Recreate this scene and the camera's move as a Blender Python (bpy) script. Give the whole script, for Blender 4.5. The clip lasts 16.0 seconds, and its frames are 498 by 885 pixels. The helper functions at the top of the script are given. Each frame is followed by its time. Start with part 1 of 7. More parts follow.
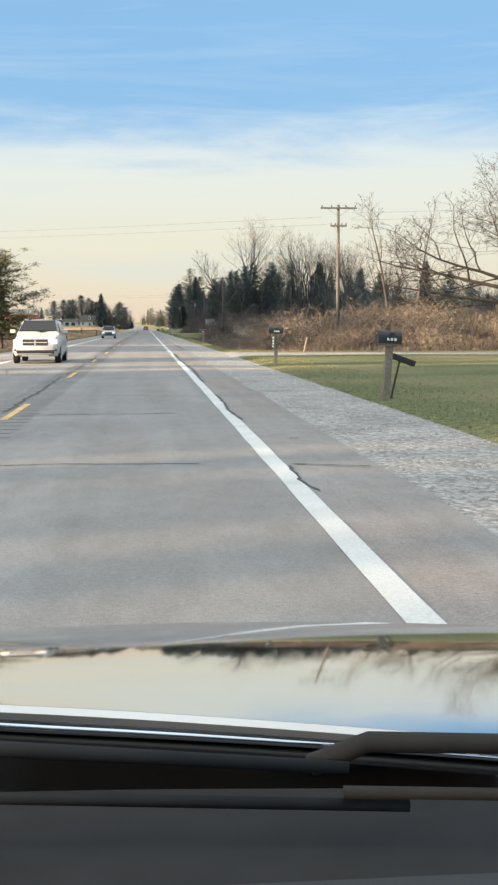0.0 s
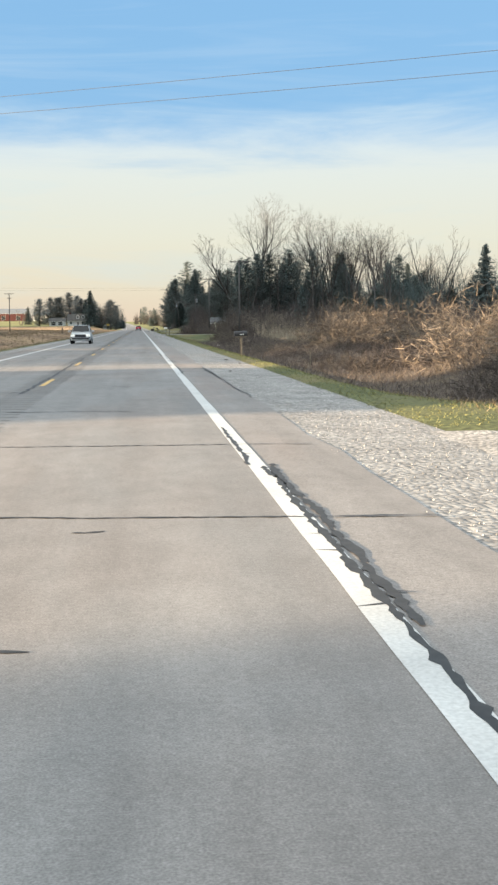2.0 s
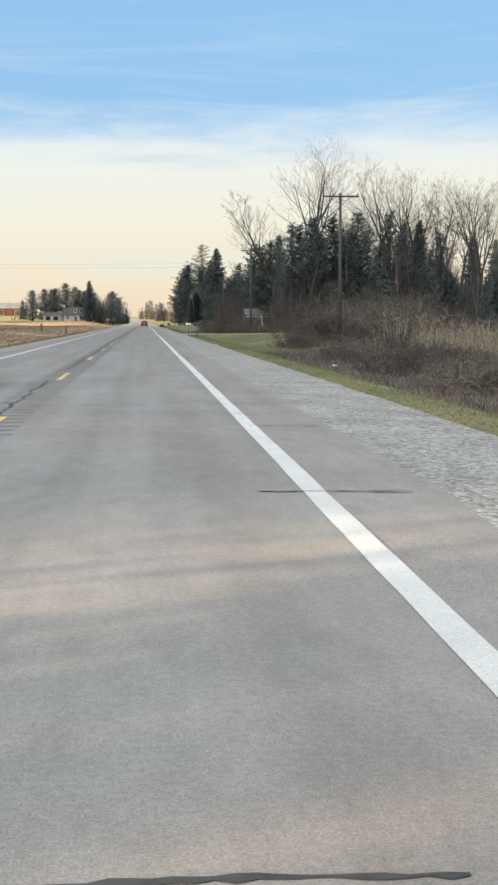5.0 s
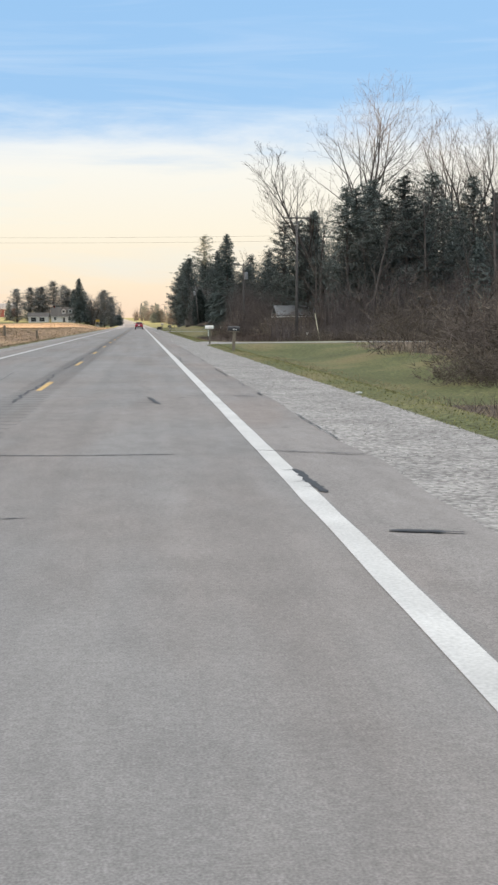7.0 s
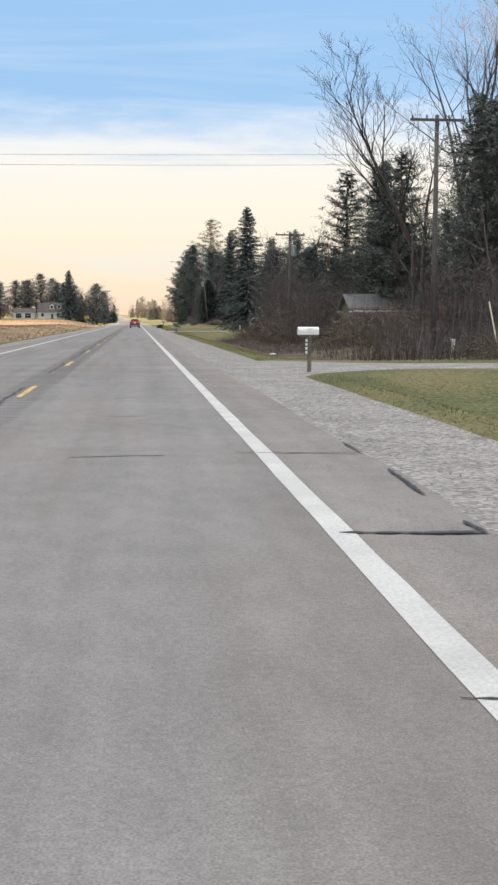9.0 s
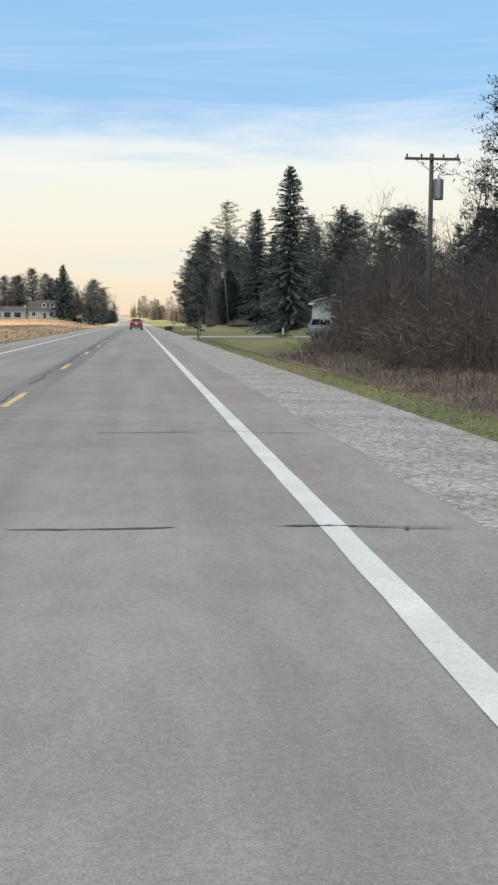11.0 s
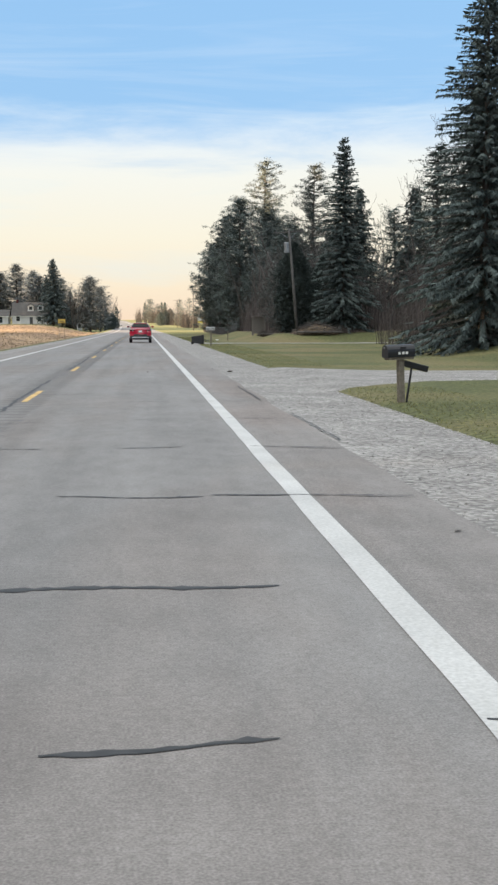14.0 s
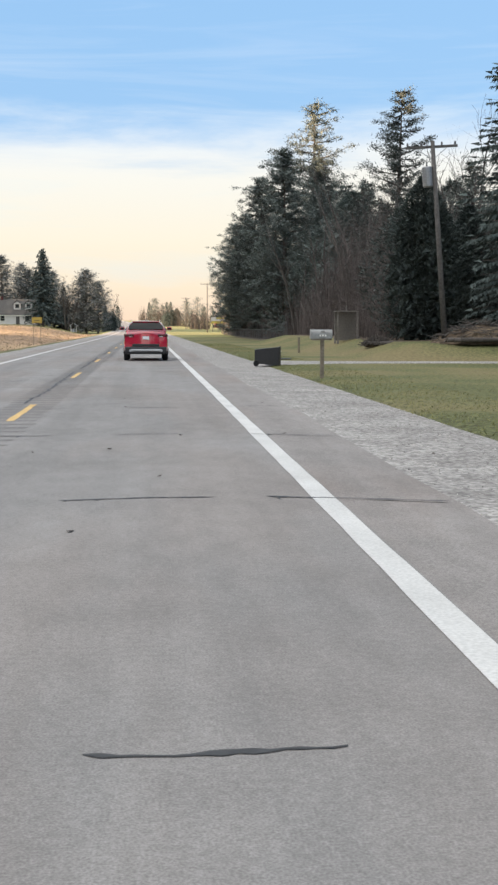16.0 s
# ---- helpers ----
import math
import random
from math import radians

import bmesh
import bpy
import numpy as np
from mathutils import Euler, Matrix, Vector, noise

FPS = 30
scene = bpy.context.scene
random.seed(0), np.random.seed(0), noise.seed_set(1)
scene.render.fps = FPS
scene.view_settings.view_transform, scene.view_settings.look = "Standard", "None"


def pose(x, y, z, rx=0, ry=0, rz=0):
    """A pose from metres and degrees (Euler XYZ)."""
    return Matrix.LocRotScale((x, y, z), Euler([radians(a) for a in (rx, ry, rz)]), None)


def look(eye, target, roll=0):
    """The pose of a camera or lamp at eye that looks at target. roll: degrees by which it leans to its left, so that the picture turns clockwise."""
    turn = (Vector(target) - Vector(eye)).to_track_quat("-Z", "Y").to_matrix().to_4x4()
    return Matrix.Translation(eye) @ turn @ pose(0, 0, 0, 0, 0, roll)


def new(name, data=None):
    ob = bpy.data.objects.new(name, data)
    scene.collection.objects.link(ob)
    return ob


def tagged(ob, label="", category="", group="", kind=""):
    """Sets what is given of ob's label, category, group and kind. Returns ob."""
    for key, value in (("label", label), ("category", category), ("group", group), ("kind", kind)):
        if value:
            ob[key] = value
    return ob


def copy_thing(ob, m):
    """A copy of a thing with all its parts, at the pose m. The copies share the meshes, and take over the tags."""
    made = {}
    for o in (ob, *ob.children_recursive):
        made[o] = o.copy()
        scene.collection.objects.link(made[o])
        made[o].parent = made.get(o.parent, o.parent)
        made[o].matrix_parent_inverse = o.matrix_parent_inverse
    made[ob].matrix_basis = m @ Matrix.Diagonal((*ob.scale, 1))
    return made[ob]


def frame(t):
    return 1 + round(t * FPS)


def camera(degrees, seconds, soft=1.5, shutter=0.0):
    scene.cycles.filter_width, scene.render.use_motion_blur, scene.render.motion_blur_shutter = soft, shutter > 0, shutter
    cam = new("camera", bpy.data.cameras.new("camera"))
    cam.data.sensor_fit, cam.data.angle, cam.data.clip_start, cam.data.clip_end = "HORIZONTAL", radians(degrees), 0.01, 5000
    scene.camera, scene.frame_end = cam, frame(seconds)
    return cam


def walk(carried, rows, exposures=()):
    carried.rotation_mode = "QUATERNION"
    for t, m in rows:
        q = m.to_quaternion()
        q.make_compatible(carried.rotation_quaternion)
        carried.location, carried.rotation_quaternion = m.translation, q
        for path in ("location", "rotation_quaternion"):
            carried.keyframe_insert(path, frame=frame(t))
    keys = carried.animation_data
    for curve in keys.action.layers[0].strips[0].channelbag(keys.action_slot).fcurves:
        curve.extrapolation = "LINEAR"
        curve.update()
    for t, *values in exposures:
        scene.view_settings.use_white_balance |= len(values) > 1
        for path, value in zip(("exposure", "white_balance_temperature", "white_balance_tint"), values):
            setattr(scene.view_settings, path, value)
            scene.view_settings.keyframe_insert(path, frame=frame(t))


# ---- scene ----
# The camera rides over the right-hand lane of a straight country road that runs along +y.
cam = camera(24.56, 16.0, soft=2.5)
EYE = 1.472
# seconds, x, y, degrees down, degrees to the right, lean
ROWS = [
    (0.0, 0.46, 0.00, 5.78, 5.09, -0.13),
    (0.5, 0.49, 12.64, 5.78, 5.26, -0.17),
    (1.0, 0.54, 25.28, 5.81, 5.38, -0.20),
    (1.5, 0.58, 37.89, 5.79, 5.42, -0.21),
    (2.0, 0.61, 50.50, 5.81, 5.42, -0.23),
    (2.5, 0.63, 63.11, 5.83, 5.39, -0.23),
    (3.0, 0.59, 75.74, 5.89, 5.33, -0.22),
    (3.5, 0.51, 88.38, 6.04, 5.21, -0.20),
    (4.0, 0.45, 100.99, 6.13, 5.14, -0.19),
    (4.5, 0.41, 113.58, 6.11, 5.13, -0.19),
    (5.0, 0.38, 126.13, 6.05, 5.16, -0.21),
    (5.5, 0.36, 138.65, 5.98, 5.21, -0.23),
    (6.0, 0.36, 151.12, 5.93, 5.28, -0.24),
    (6.5, 0.38, 163.55, 5.94, 5.33, -0.22),
    (7.0, 0.40, 175.93, 5.97, 5.42, -0.16),
    (7.5, 0.42, 188.28, 6.02, 5.47, -0.10),
    (8.0, 0.41, 200.57, 6.04, 5.47, -0.03),
    (8.5, 0.42, 212.76, 6.06, 5.50, 0.04),
    (9.0, 0.42, 224.85, 6.09, 5.64, 0.09),
    (9.5, 0.42, 236.92, 6.09, 5.66, 0.15),
    (10.0, 0.42, 248.99, 6.08, 5.64, 0.21),
    (10.5, 0.43, 261.05, 6.07, 5.61, 0.27),
    (11.0, 0.43, 273.13, 6.06, 5.58, 0.33),
    (11.5, 0.44, 285.23, 6.05, 5.55, 0.38),
    (12.0, 0.44, 297.38, 5.99, 5.50, 0.39),
    (12.5, 0.42, 309.58, 5.94, 5.43, 0.34),
    (13.0, 0.44, 321.85, 5.88, 5.33, 0.26),
    (13.5, 0.46, 334.16, 5.84, 5.28, 0.15),
    (14.0, 0.48, 346.53, 5.82, 5.28, 0.02),
    (14.5, 0.46, 358.99, 5.81, 5.23, -0.05),
    (15.0, 0.42, 371.53, 5.81, 5.15, -0.04),
    (15.5, 0.37, 384.09, 5.79, 5.11, 0.03),
    (16.0, 0.31, 396.67, 5.76, 5.10, 0.15),]


def ride(x, y, down, right, lean):
    d, r = radians(down), radians(right)
    eye = Vector((x, y, EYE))
    return look(eye, eye + Vector((math.sin(r) * math.cos(d), math.cos(r) * math.cos(d), -math.sin(d))), lean)


walk(cam, [(t, ride(*row)) for t, *row in ROWS], [(0.0, 0.97, 6280, 5), (1.5, 0.95, 6180, 4), (4.0, 1.0, 6320, 5), (7.0, 1.13, 6600, 11), (9.0, 1.15, 6700, 13), (12.0, 1.08, 6380, 7), (16.0, 1.15, 6520, 11)])

# ---- sky, sun and exposure ----
SUN_EL, SUN_AZ = radians(10.5), math.atan2(-0.943, -0.333)
to_sun = Vector((math.sin(SUN_AZ) * math.cos(SUN_EL), math.cos(SUN_AZ) * math.cos(SUN_EL), math.sin(SUN_EL)))
sun = new("sun", bpy.data.lights.new("sun", "SUN"))
sun.data.energy, sun.data.angle, sun.data.color = 9.5, radians(0.6), (1.0, 0.70, 0.43)
sun.matrix_world = look((0, 0, 60), Vector((0, 0, 60)) - to_sun)

world = bpy.data.worlds.new("sky")
scene.world = world
world.use_nodes = True
wt = world.node_tree
wt.nodes.clear()


def wnode(kind, **values):
    n = wt.nodes.new(kind)
    for k, v in values.items():
        n.inputs[k].default_value = v
    return n


def wlink(a, b):
    wt.links.new(a, b)


coord = wnode("ShaderNodeTexCoord")
sky = wnode("ShaderNodeTexSky")
sky.sky_type, sky.sun_disc = "NISHITA", False
sky.sun_elevation, sky.sun_rotation = SUN_EL, SUN_AZ % (2 * math.pi)
sky.air_density, sky.dust_density, sky.ozone_density = 1.0, 1.5, 1.0
sep = wnode("ShaderNodeSeparateXYZ")
wlink(coord.outputs["Generated"], sep.inputs[0])
# veil of thin high cloud: its colour by height over the horizon, its edge streaky
veil = wnode("ShaderNodeValToRGB")
wlink(sep.outputs["Z"], veil.inputs[0])
stops = [(0.0, (0.95, 0.72, 0.54)), (0.035, (0.97, 0.83, 0.63)), (0.075, (0.96, 0.895, 0.735)), (0.125, (0.93, 0.925, 0.85)), (0.165, (0.87, 0.925, 0.96)),
         (0.26, (0.62, 0.78, 1.0)), (1.0, (0.66, 0.66, 0.66))]
ramp = veil.color_ramp
while len(ramp.elements) < len(stops):
    ramp.elements.new(0.5)
for e, (at, col) in zip(ramp.elements, stops):
    e.position, e.color = at, (*col, 1)
squash = wnode("ShaderNodeMapping")
squash.inputs["Scale"].default_value = (2.2, 2.2, 15.0)
squash.inputs["Rotation"].default_value = (0.0, radians(1.2), 0.0)
wlink(coord.outputs["Generated"], squash.inputs[0])
streaks = wnode("ShaderNodeTexNoise", Scale=1.7, Detail=7.0, Roughness=0.62, Distortion=0.5)
wlink(squash.outputs[0], streaks.inputs[0])
cover = wnode("ShaderNodeMapRange")
cover.interpolation_type = "SMOOTHSTEP"
for i, v in zip(range(1, 5), (0.130, 0.188, 1.0, 0.05)):
    cover.inputs[i].default_value = v
wisp = wnode("ShaderNodeMath")
wisp.operation = "MULTIPLY_ADD"
wlink(streaks.outputs["Fac"], wisp.inputs[0])
wisp.inputs[1].default_value = -0.10
wlink(sep.outputs["Z"], wisp.inputs[2])
shifted = wnode("ShaderNodeMath")
shifted.operation = "ADD"
wlink(wisp.outputs[0], shifted.inputs[0])
shifted.inputs[1].default_value = 0.046
wlink(shifted.outputs[0], cover.inputs[0])
blue = wnode("ShaderNodeMix")
blue.data_type = "RGBA"
blue.inputs[0].default_value = 0.72
tame = wnode("ShaderNodeVectorMath")
tame.operation = "SCALE"
wlink(sky.outputs[0], tame.inputs[0])
tame.inputs["Scale"].default_value = 0.11
wlink(tame.outputs[0], blue.inputs[6])
blue.inputs[7].default_value = (0.36, 0.68, 1.10, 1)
# the veil thickens again overhead
zenith = wnode("ShaderNodeMapRange")
zenith.interpolation_type = "SMOOTHSTEP"
for i, v in zip(range(1, 5), (0.32, 0.75, 0.0, 0.85)):
    zenith.inputs[i].default_value = v
wlink(sep.outputs["Z"], zenith.inputs[0])
high = wnode("ShaderNodeMapping")
high.inputs["Scale"].default_value = (1.3, 1.3, 20.0)
high.inputs["Rotation"].default_value = (radians(2.0), radians(4.0), 0.0)
wlink(coord.outputs["Generated"], high.inputs[0])
cirrus = wnode("ShaderNodeTexNoise", Scale=2.1, Detail=8.0, Roughness=0.6, Distortion=0.8)
wlink(high.outputs[0], cirrus.inputs[0])
thin = wnode("ShaderNodeMapRange")
for i, v in zip(range(1, 5), (0.44, 0.78, 0.0, 0.40)):
    thin.inputs[i].default_value = v
wlink(cirrus.outputs["Fac"], thin.inputs[0])
both = wnode("ShaderNodeMath")
both.operation = "MAXIMUM"
wlink(thin.outputs[0], both.inputs[0])
wlink(cover.outputs[0], both.inputs[1])
total = wnode("ShaderNodeMath")
total.operation = "MAXIMUM"
wlink(both.outputs[0], total.inputs[0])
wlink(zenith.outputs[0], total.inputs[1])
# pale blue rifts low in the veil
rift = wnode("ShaderNodeMapRange")
for i, v in zip(range(1, 5), (0.50, 0.72, 0.0, 0.32)):
    rift.inputs[i].default_value = v
wlink(streaks.outputs["Fac"], rift.inputs[0])
torn = wnode("ShaderNodeMix")
torn.data_type = "RGBA"
wlink(rift.outputs[0], torn.inputs[0])
wlink(veil.outputs[0], torn.inputs[6])
torn.inputs[7].default_value = (0.70, 0.88, 0.96, 1)
mixed = wnode("ShaderNodeMix")
mixed.data_type = "RGBA"
wlink(total.outputs[0], mixed.inputs[0])
wlink(blue.outputs[2], mixed.inputs[6])
wlink(torn.outputs[2], mixed.inputs[7])
# the veil glows towards the low sun and overhead
aim = wnode("ShaderNodeVectorMath")
aim.operation = "DOT_PRODUCT"
wlink(coord.outputs["Generated"], aim.inputs[0])
aim.inputs[1].default_value = (to_sun.x * 0.62, to_sun.y * 0.62, 0.78)
glow = wnode("ShaderNodeMapRange")
glow.interpolation_type = "SMOOTHSTEP"
for i, v in zip(range(1, 5), (0.12, 0.95, 0.0, 1.0)):
    glow.inputs[i].default_value = v
wlink(aim.outputs["Value"], glow.inputs[0])
haze = wnode("ShaderNodeMix")
haze.data_type = "RGBA"
haze.blend_type = "ADD"
wlink(glow.outputs[0], haze.inputs[0])
wlink(mixed.outputs[2], haze.inputs[6])
haze.inputs[7].default_value = (1.86, 1.75, 1.58, 1)
back = wnode("ShaderNodeBackground", Strength=0.47)
wlink(haze.outputs[2], back.inputs[0])
wout = wnode("ShaderNodeOutputWorld")
wlink(back.outputs[0], wout.inputs[0])

# ---- materials ----


def material(name, base, rough=0.85, metal=0.0, grain=0.0, size=1.0, stain=0.0, stain_size=0.15, bump=0.0, per_object=0.0, per_island=0.0, spec=0.3, tint=None):
    """A surface with fine grain (size: per metre), broad stains, relief, and a change of tone from thing to thing."""
    m = bpy.data.materials.new(name)
    m.use_nodes = True
    nt = m.node_tree
    b = nt.nodes["Principled BSDF"]
    b.inputs["Roughness"].default_value, b.inputs["Metallic"].default_value = rough, metal
    b.inputs["Specular IOR Level"].default_value = spec
    col = nt.nodes.new("ShaderNodeRGB")
    col.outputs[0].default_value = (*base, 1)
    out = col.outputs[0]
    pos = nt.nodes.new("ShaderNodeTexCoord")

    def scaled(colour, fac, amount):
        lo = nt.nodes.new("ShaderNodeMapRange")
        lo.inputs[1].default_value, lo.inputs[2].default_value = 0.25, 0.75
        lo.inputs[3].default_value, lo.inputs[4].default_value = 1 - amount, 1 + amount
        nt.links.new(fac, lo.inputs[0])
        mul = nt.nodes.new("ShaderNodeVectorMath")
        mul.operation = "SCALE"
        nt.links.new(colour, mul.inputs[0])
        nt.links.new(lo.outputs[0], mul.inputs["Scale"])
        return mul.outputs[0]

    if grain or bump:
        fine = nt.nodes.new("ShaderNodeTexNoise")
        fine.inputs["Scale"].default_value, fine.inputs["Detail"].default_value = size, 5
        nt.links.new(pos.outputs["Object"], fine.inputs[0])
        if grain:
            out = scaled(out, fine.outputs["Fac"], grain)
        if bump:
            bp = nt.nodes.new("ShaderNodeBump")
            bp.inputs["Strength"].default_value, bp.inputs["Distance"].default_value = bump, 0.02
            nt.links.new(fine.outputs["Fac"], bp.inputs["Height"])
            nt.links.new(bp.outputs[0], b.inputs["Normal"])
    if stain:
        broad = nt.nodes.new("ShaderNodeTexNoise")
        broad.inputs["Scale"].default_value, broad.inputs["Detail"].default_value = stain_size, 4
        nt.links.new(pos.outputs["Object"], broad.inputs[0])
        out = scaled(out, broad.outputs["Fac"], stain)
        if tint:
            mx = nt.nodes.new("ShaderNodeMix")
            mx.data_type = "RGBA"
            sharp = nt.nodes.new("ShaderNodeMapRange")
            sharp.inputs[1].default_value, sharp.inputs[2].default_value = 0.45, 0.65
            nt.links.new(broad.outputs["Fac"], sharp.inputs[0])
            nt.links.new(sharp.outputs[0], mx.inputs[0])
            nt.links.new(out, mx.inputs[6])
            mx.inputs[7].default_value = (*tint, 1)
            out = scaled(mx.outputs[2], fine.outputs["Fac"], grain) if grain else mx.outputs[2]
    if per_object:
        info = nt.nodes.new("ShaderNodeObjectInfo")
        out = scaled(out, info.outputs["Random"], per_object)
    if per_island:
        geo = nt.nodes.new("ShaderNodeNewGeometry")
        out = scaled(out, geo.outputs["Random Per Island"], per_island)
    nt.links.new(out, b.inputs["Base Color"])
    return m


def paving(name, base, aged, speck=0.3):
    """Old asphalt: fine stone specks, blotches a hand wide, long traffic streaks, and aged patches of another tone."""
    m = material(name, base, 0.92, grain=speck, size=95, stain=0.10, stain_size=0.5, spec=0.2)
    nt = m.node_tree
    b = nt.nodes["Principled BSDF"]
    out = b.inputs["Base Color"].links[0].from_socket
    pos = nt.nodes.new("ShaderNodeTexCoord")
    for scale, size, detail, lo, hi in (((1.0, 0.035, 1.0), 1.6, 3, 0.90, 1.08), ((1.0, 0.45, 1.0), 5.0, 4, 0.93, 1.06), ((1.0, 1.0, 1.0), 26.0, 3, 0.90, 1.09)):
        mp = nt.nodes.new("ShaderNodeMapping")
        mp.inputs["Scale"].default_value = scale
        nt.links.new(pos.outputs["Object"], mp.inputs[0])
        tex = nt.nodes.new("ShaderNodeTexNoise")
        tex.inputs["Scale"].default_value, tex.inputs["Detail"].default_value = size, detail
        nt.links.new(mp.outputs[0], tex.inputs[0])
        rg = nt.nodes.new("ShaderNodeMapRange")
        for i, v in zip(range(1, 5), (0.32, 0.68, lo, hi)):
            rg.inputs[i].default_value = v
        nt.links.new(tex.outputs["Fac"], rg.inputs[0])
        mul = nt.nodes.new("ShaderNodeVectorMath")
        mul.operation = "SCALE"
        nt.links.new(out, mul.inputs[0])
        nt.links.new(rg.outputs[0], mul.inputs["Scale"])
        out = mul.outputs[0]
    mp = nt.nodes.new("ShaderNodeMapping")
    mp.inputs["Scale"].default_value = (0.5, 0.11, 1.0)
    nt.links.new(pos.outputs["Object"], mp.inputs[0])
    tex = nt.nodes.new("ShaderNodeTexNoise")
    tex.inputs["Scale"].default_value, tex.inputs["Detail"].default_value = 1.0, 5
    nt.links.new(mp.outputs[0], tex.inputs[0])
    rg = nt.nodes.new("ShaderNodeMapRange")
    for i, v in zip(range(1, 5), (0.47, 0.60, 0.0, 0.65)):
        rg.inputs[i].default_value = v
    nt.links.new(tex.outputs["Fac"], rg.inputs[0])
    mx = nt.nodes.new("ShaderNodeMix")
    mx.data_type, mx.blend_type = "RGBA", "MULTIPLY"
    nt.links.new(rg.outputs[0], mx.inputs[0])
    nt.links.new(out, mx.inputs[6])
    mx.inputs[7].default_value = (*aged, 1)
    nt.links.new(mx.outputs[2], b.inputs["Base Color"])
    return m


def broken_stone(name, dark, light, size):
    """Crushed stone: cells of uneven size and tone, with dark gaps, and a dusty patch here and there."""
    m = bpy.data.materials.new(name)
    m.use_nodes = True
    nt = m.node_tree
    b = nt.nodes["Principled BSDF"]
    b.inputs["Roughness"].default_value, b.inputs["Specular IOR Level"].default_value = 0.95, 0.2
    pos = nt.nodes.new("ShaderNodeTexCoord")
    cells = nt.nodes.new("ShaderNodeTexVoronoi")
    cells.inputs["Scale"].default_value = size
    nt.links.new(pos.outputs["Object"], cells.inputs["Vector"])
    tone = nt.nodes.new("ShaderNodeSeparateColor")
    nt.links.new(cells.outputs["Color"], tone.inputs[0])
    mx = nt.nodes.new("ShaderNodeMix")
    mx.data_type = "RGBA"
    nt.links.new(tone.outputs[0], mx.inputs[0])
    mx.inputs[6].default_value, mx.inputs[7].default_value = (*dark, 1), (*light, 1)
    gap = nt.nodes.new("ShaderNodeMapRange")
    for i, v in zip(range(1, 5), (0.35, 0.75, 1.0, 0.70)):
        gap.inputs[i].default_value = v
    nt.links.new(cells.outputs["Distance"], gap.inputs[0])
    out = mx.outputs[2]
    broad = nt.nodes.new("ShaderNodeTexNoise")
    broad.inputs["Scale"].default_value, broad.inputs["Detail"].default_value = 0.8, 6
    nt.links.new(pos.outputs["Object"], broad.inputs[0])
    dust = nt.nodes.new("ShaderNodeMapRange")
    for i, v in zip(range(1, 5), (0.35, 0.65, 0.84, 1.14)):
        dust.inputs[i].default_value = v
    nt.links.new(broad.outputs["Fac"], dust.inputs[0])
    for fac in (gap.outputs[0], dust.outputs[0]):
        mul = nt.nodes.new("ShaderNodeVectorMath")
        mul.operation = "SCALE"
        nt.links.new(out, mul.inputs[0])
        nt.links.new(fac, mul.inputs["Scale"])
        out = mul.outputs[0]
    nt.links.new(out, b.inputs["Base Color"])
    bp = nt.nodes.new("ShaderNodeBump")
    bp.inputs["Strength"].default_value, bp.inputs["Distance"].default_value = 0.6, 0.02
    bp.invert = True
    nt.links.new(cells.outputs["Distance"], bp.inputs["Height"])
    nt.links.new(bp.outputs[0], b.inputs["Normal"])
    return m


ASPHALT = paving("asphalt", (0.229, 0.222, 0.216), (0.98, 0.92, 0.885))
SHOULDER = paving("shoulder_asphalt", (0.236, 0.222, 0.212), (1.0, 0.92, 0.88), 0.34)
GRAVEL = broken_stone("gravel", (0.205, 0.197, 0.188), (0.42, 0.405, 0.385), 17.0)
STONE = material("stone", (0.33, 0.315, 0.295), 0.9, per_island=0.4, grain=0.2, size=30)
DIRT = material("field_soil", (0.27, 0.18, 0.108), 0.95, grain=0.6, size=1.1, stain=0.3, stain_size=0.03, bump=0.6, tint=(0.36, 0.25, 0.145))
TURF = material("turf", (0.100, 0.108, 0.042), 0.95, grain=0.4, size=8.0, stain=0.3, stain_size=0.14, bump=0.6, tint=(0.165, 0.138, 0.066))
BLADE = material("grass_blade", (0.185, 0.178, 0.075), 0.85, per_island=0.32, spec=0.1)
VERGEBLADE = material("verge_grass_blade", (0.185, 0.185, 0.078), 0.85, per_island=0.35, spec=0.1)
DRYBLADE = material("dry_grass_blade", (0.20, 0.155, 0.092), 0.85, per_island=0.5)
LINE_WHITE = material("white_road_paint", (0.52, 0.52, 0.505), 0.75, grain=0.16, size=45, stain=0.14, stain_size=1.2, bump=0.15)
LINE_YELLOW = material("yellow_road_paint", (0.58, 0.39, 0.15), 0.7, grain=0.2, size=25, stain=0.2, stain_size=1.5)
TAR = material("crack_sealant", (0.045, 0.044, 0.043), 0.6, grain=0.3, size=12)
GROOVE = material("rumble_groove", (0.165, 0.160, 0.155), 0.9, grain=0.3, size=20)
BARK = material("grey_bark", (0.086, 0.077, 0.070), 0.9, grain=0.35, size=6, per_object=0.25, bump=0.5)
TWIG = material("bare_twigs", (0.070, 0.062, 0.056), 0.9, per_object=0.25)
DARKBARK = material("dark_bark", (0.095, 0.082, 0.072), 0.95, grain=0.35, size=6, bump=0.5)
NEEDLE = material("dark_needles", (0.084, 0.104, 0.098), 0.9, per_island=0.25, per_object=0.25, spec=0.1)
PINENEEDLE = material("pine_needles", (0.104, 0.122, 0.114), 0.9, per_island=0.25, per_object=0.25, spec=0.1)
# pine needles with low sunlight put into the olive colour
SUNLITNEEDLE = material("sunlit_needles", (0.125, 0.125, 0.066), 0.9, per_island=0.3, per_object=0.15, spec=0.1)
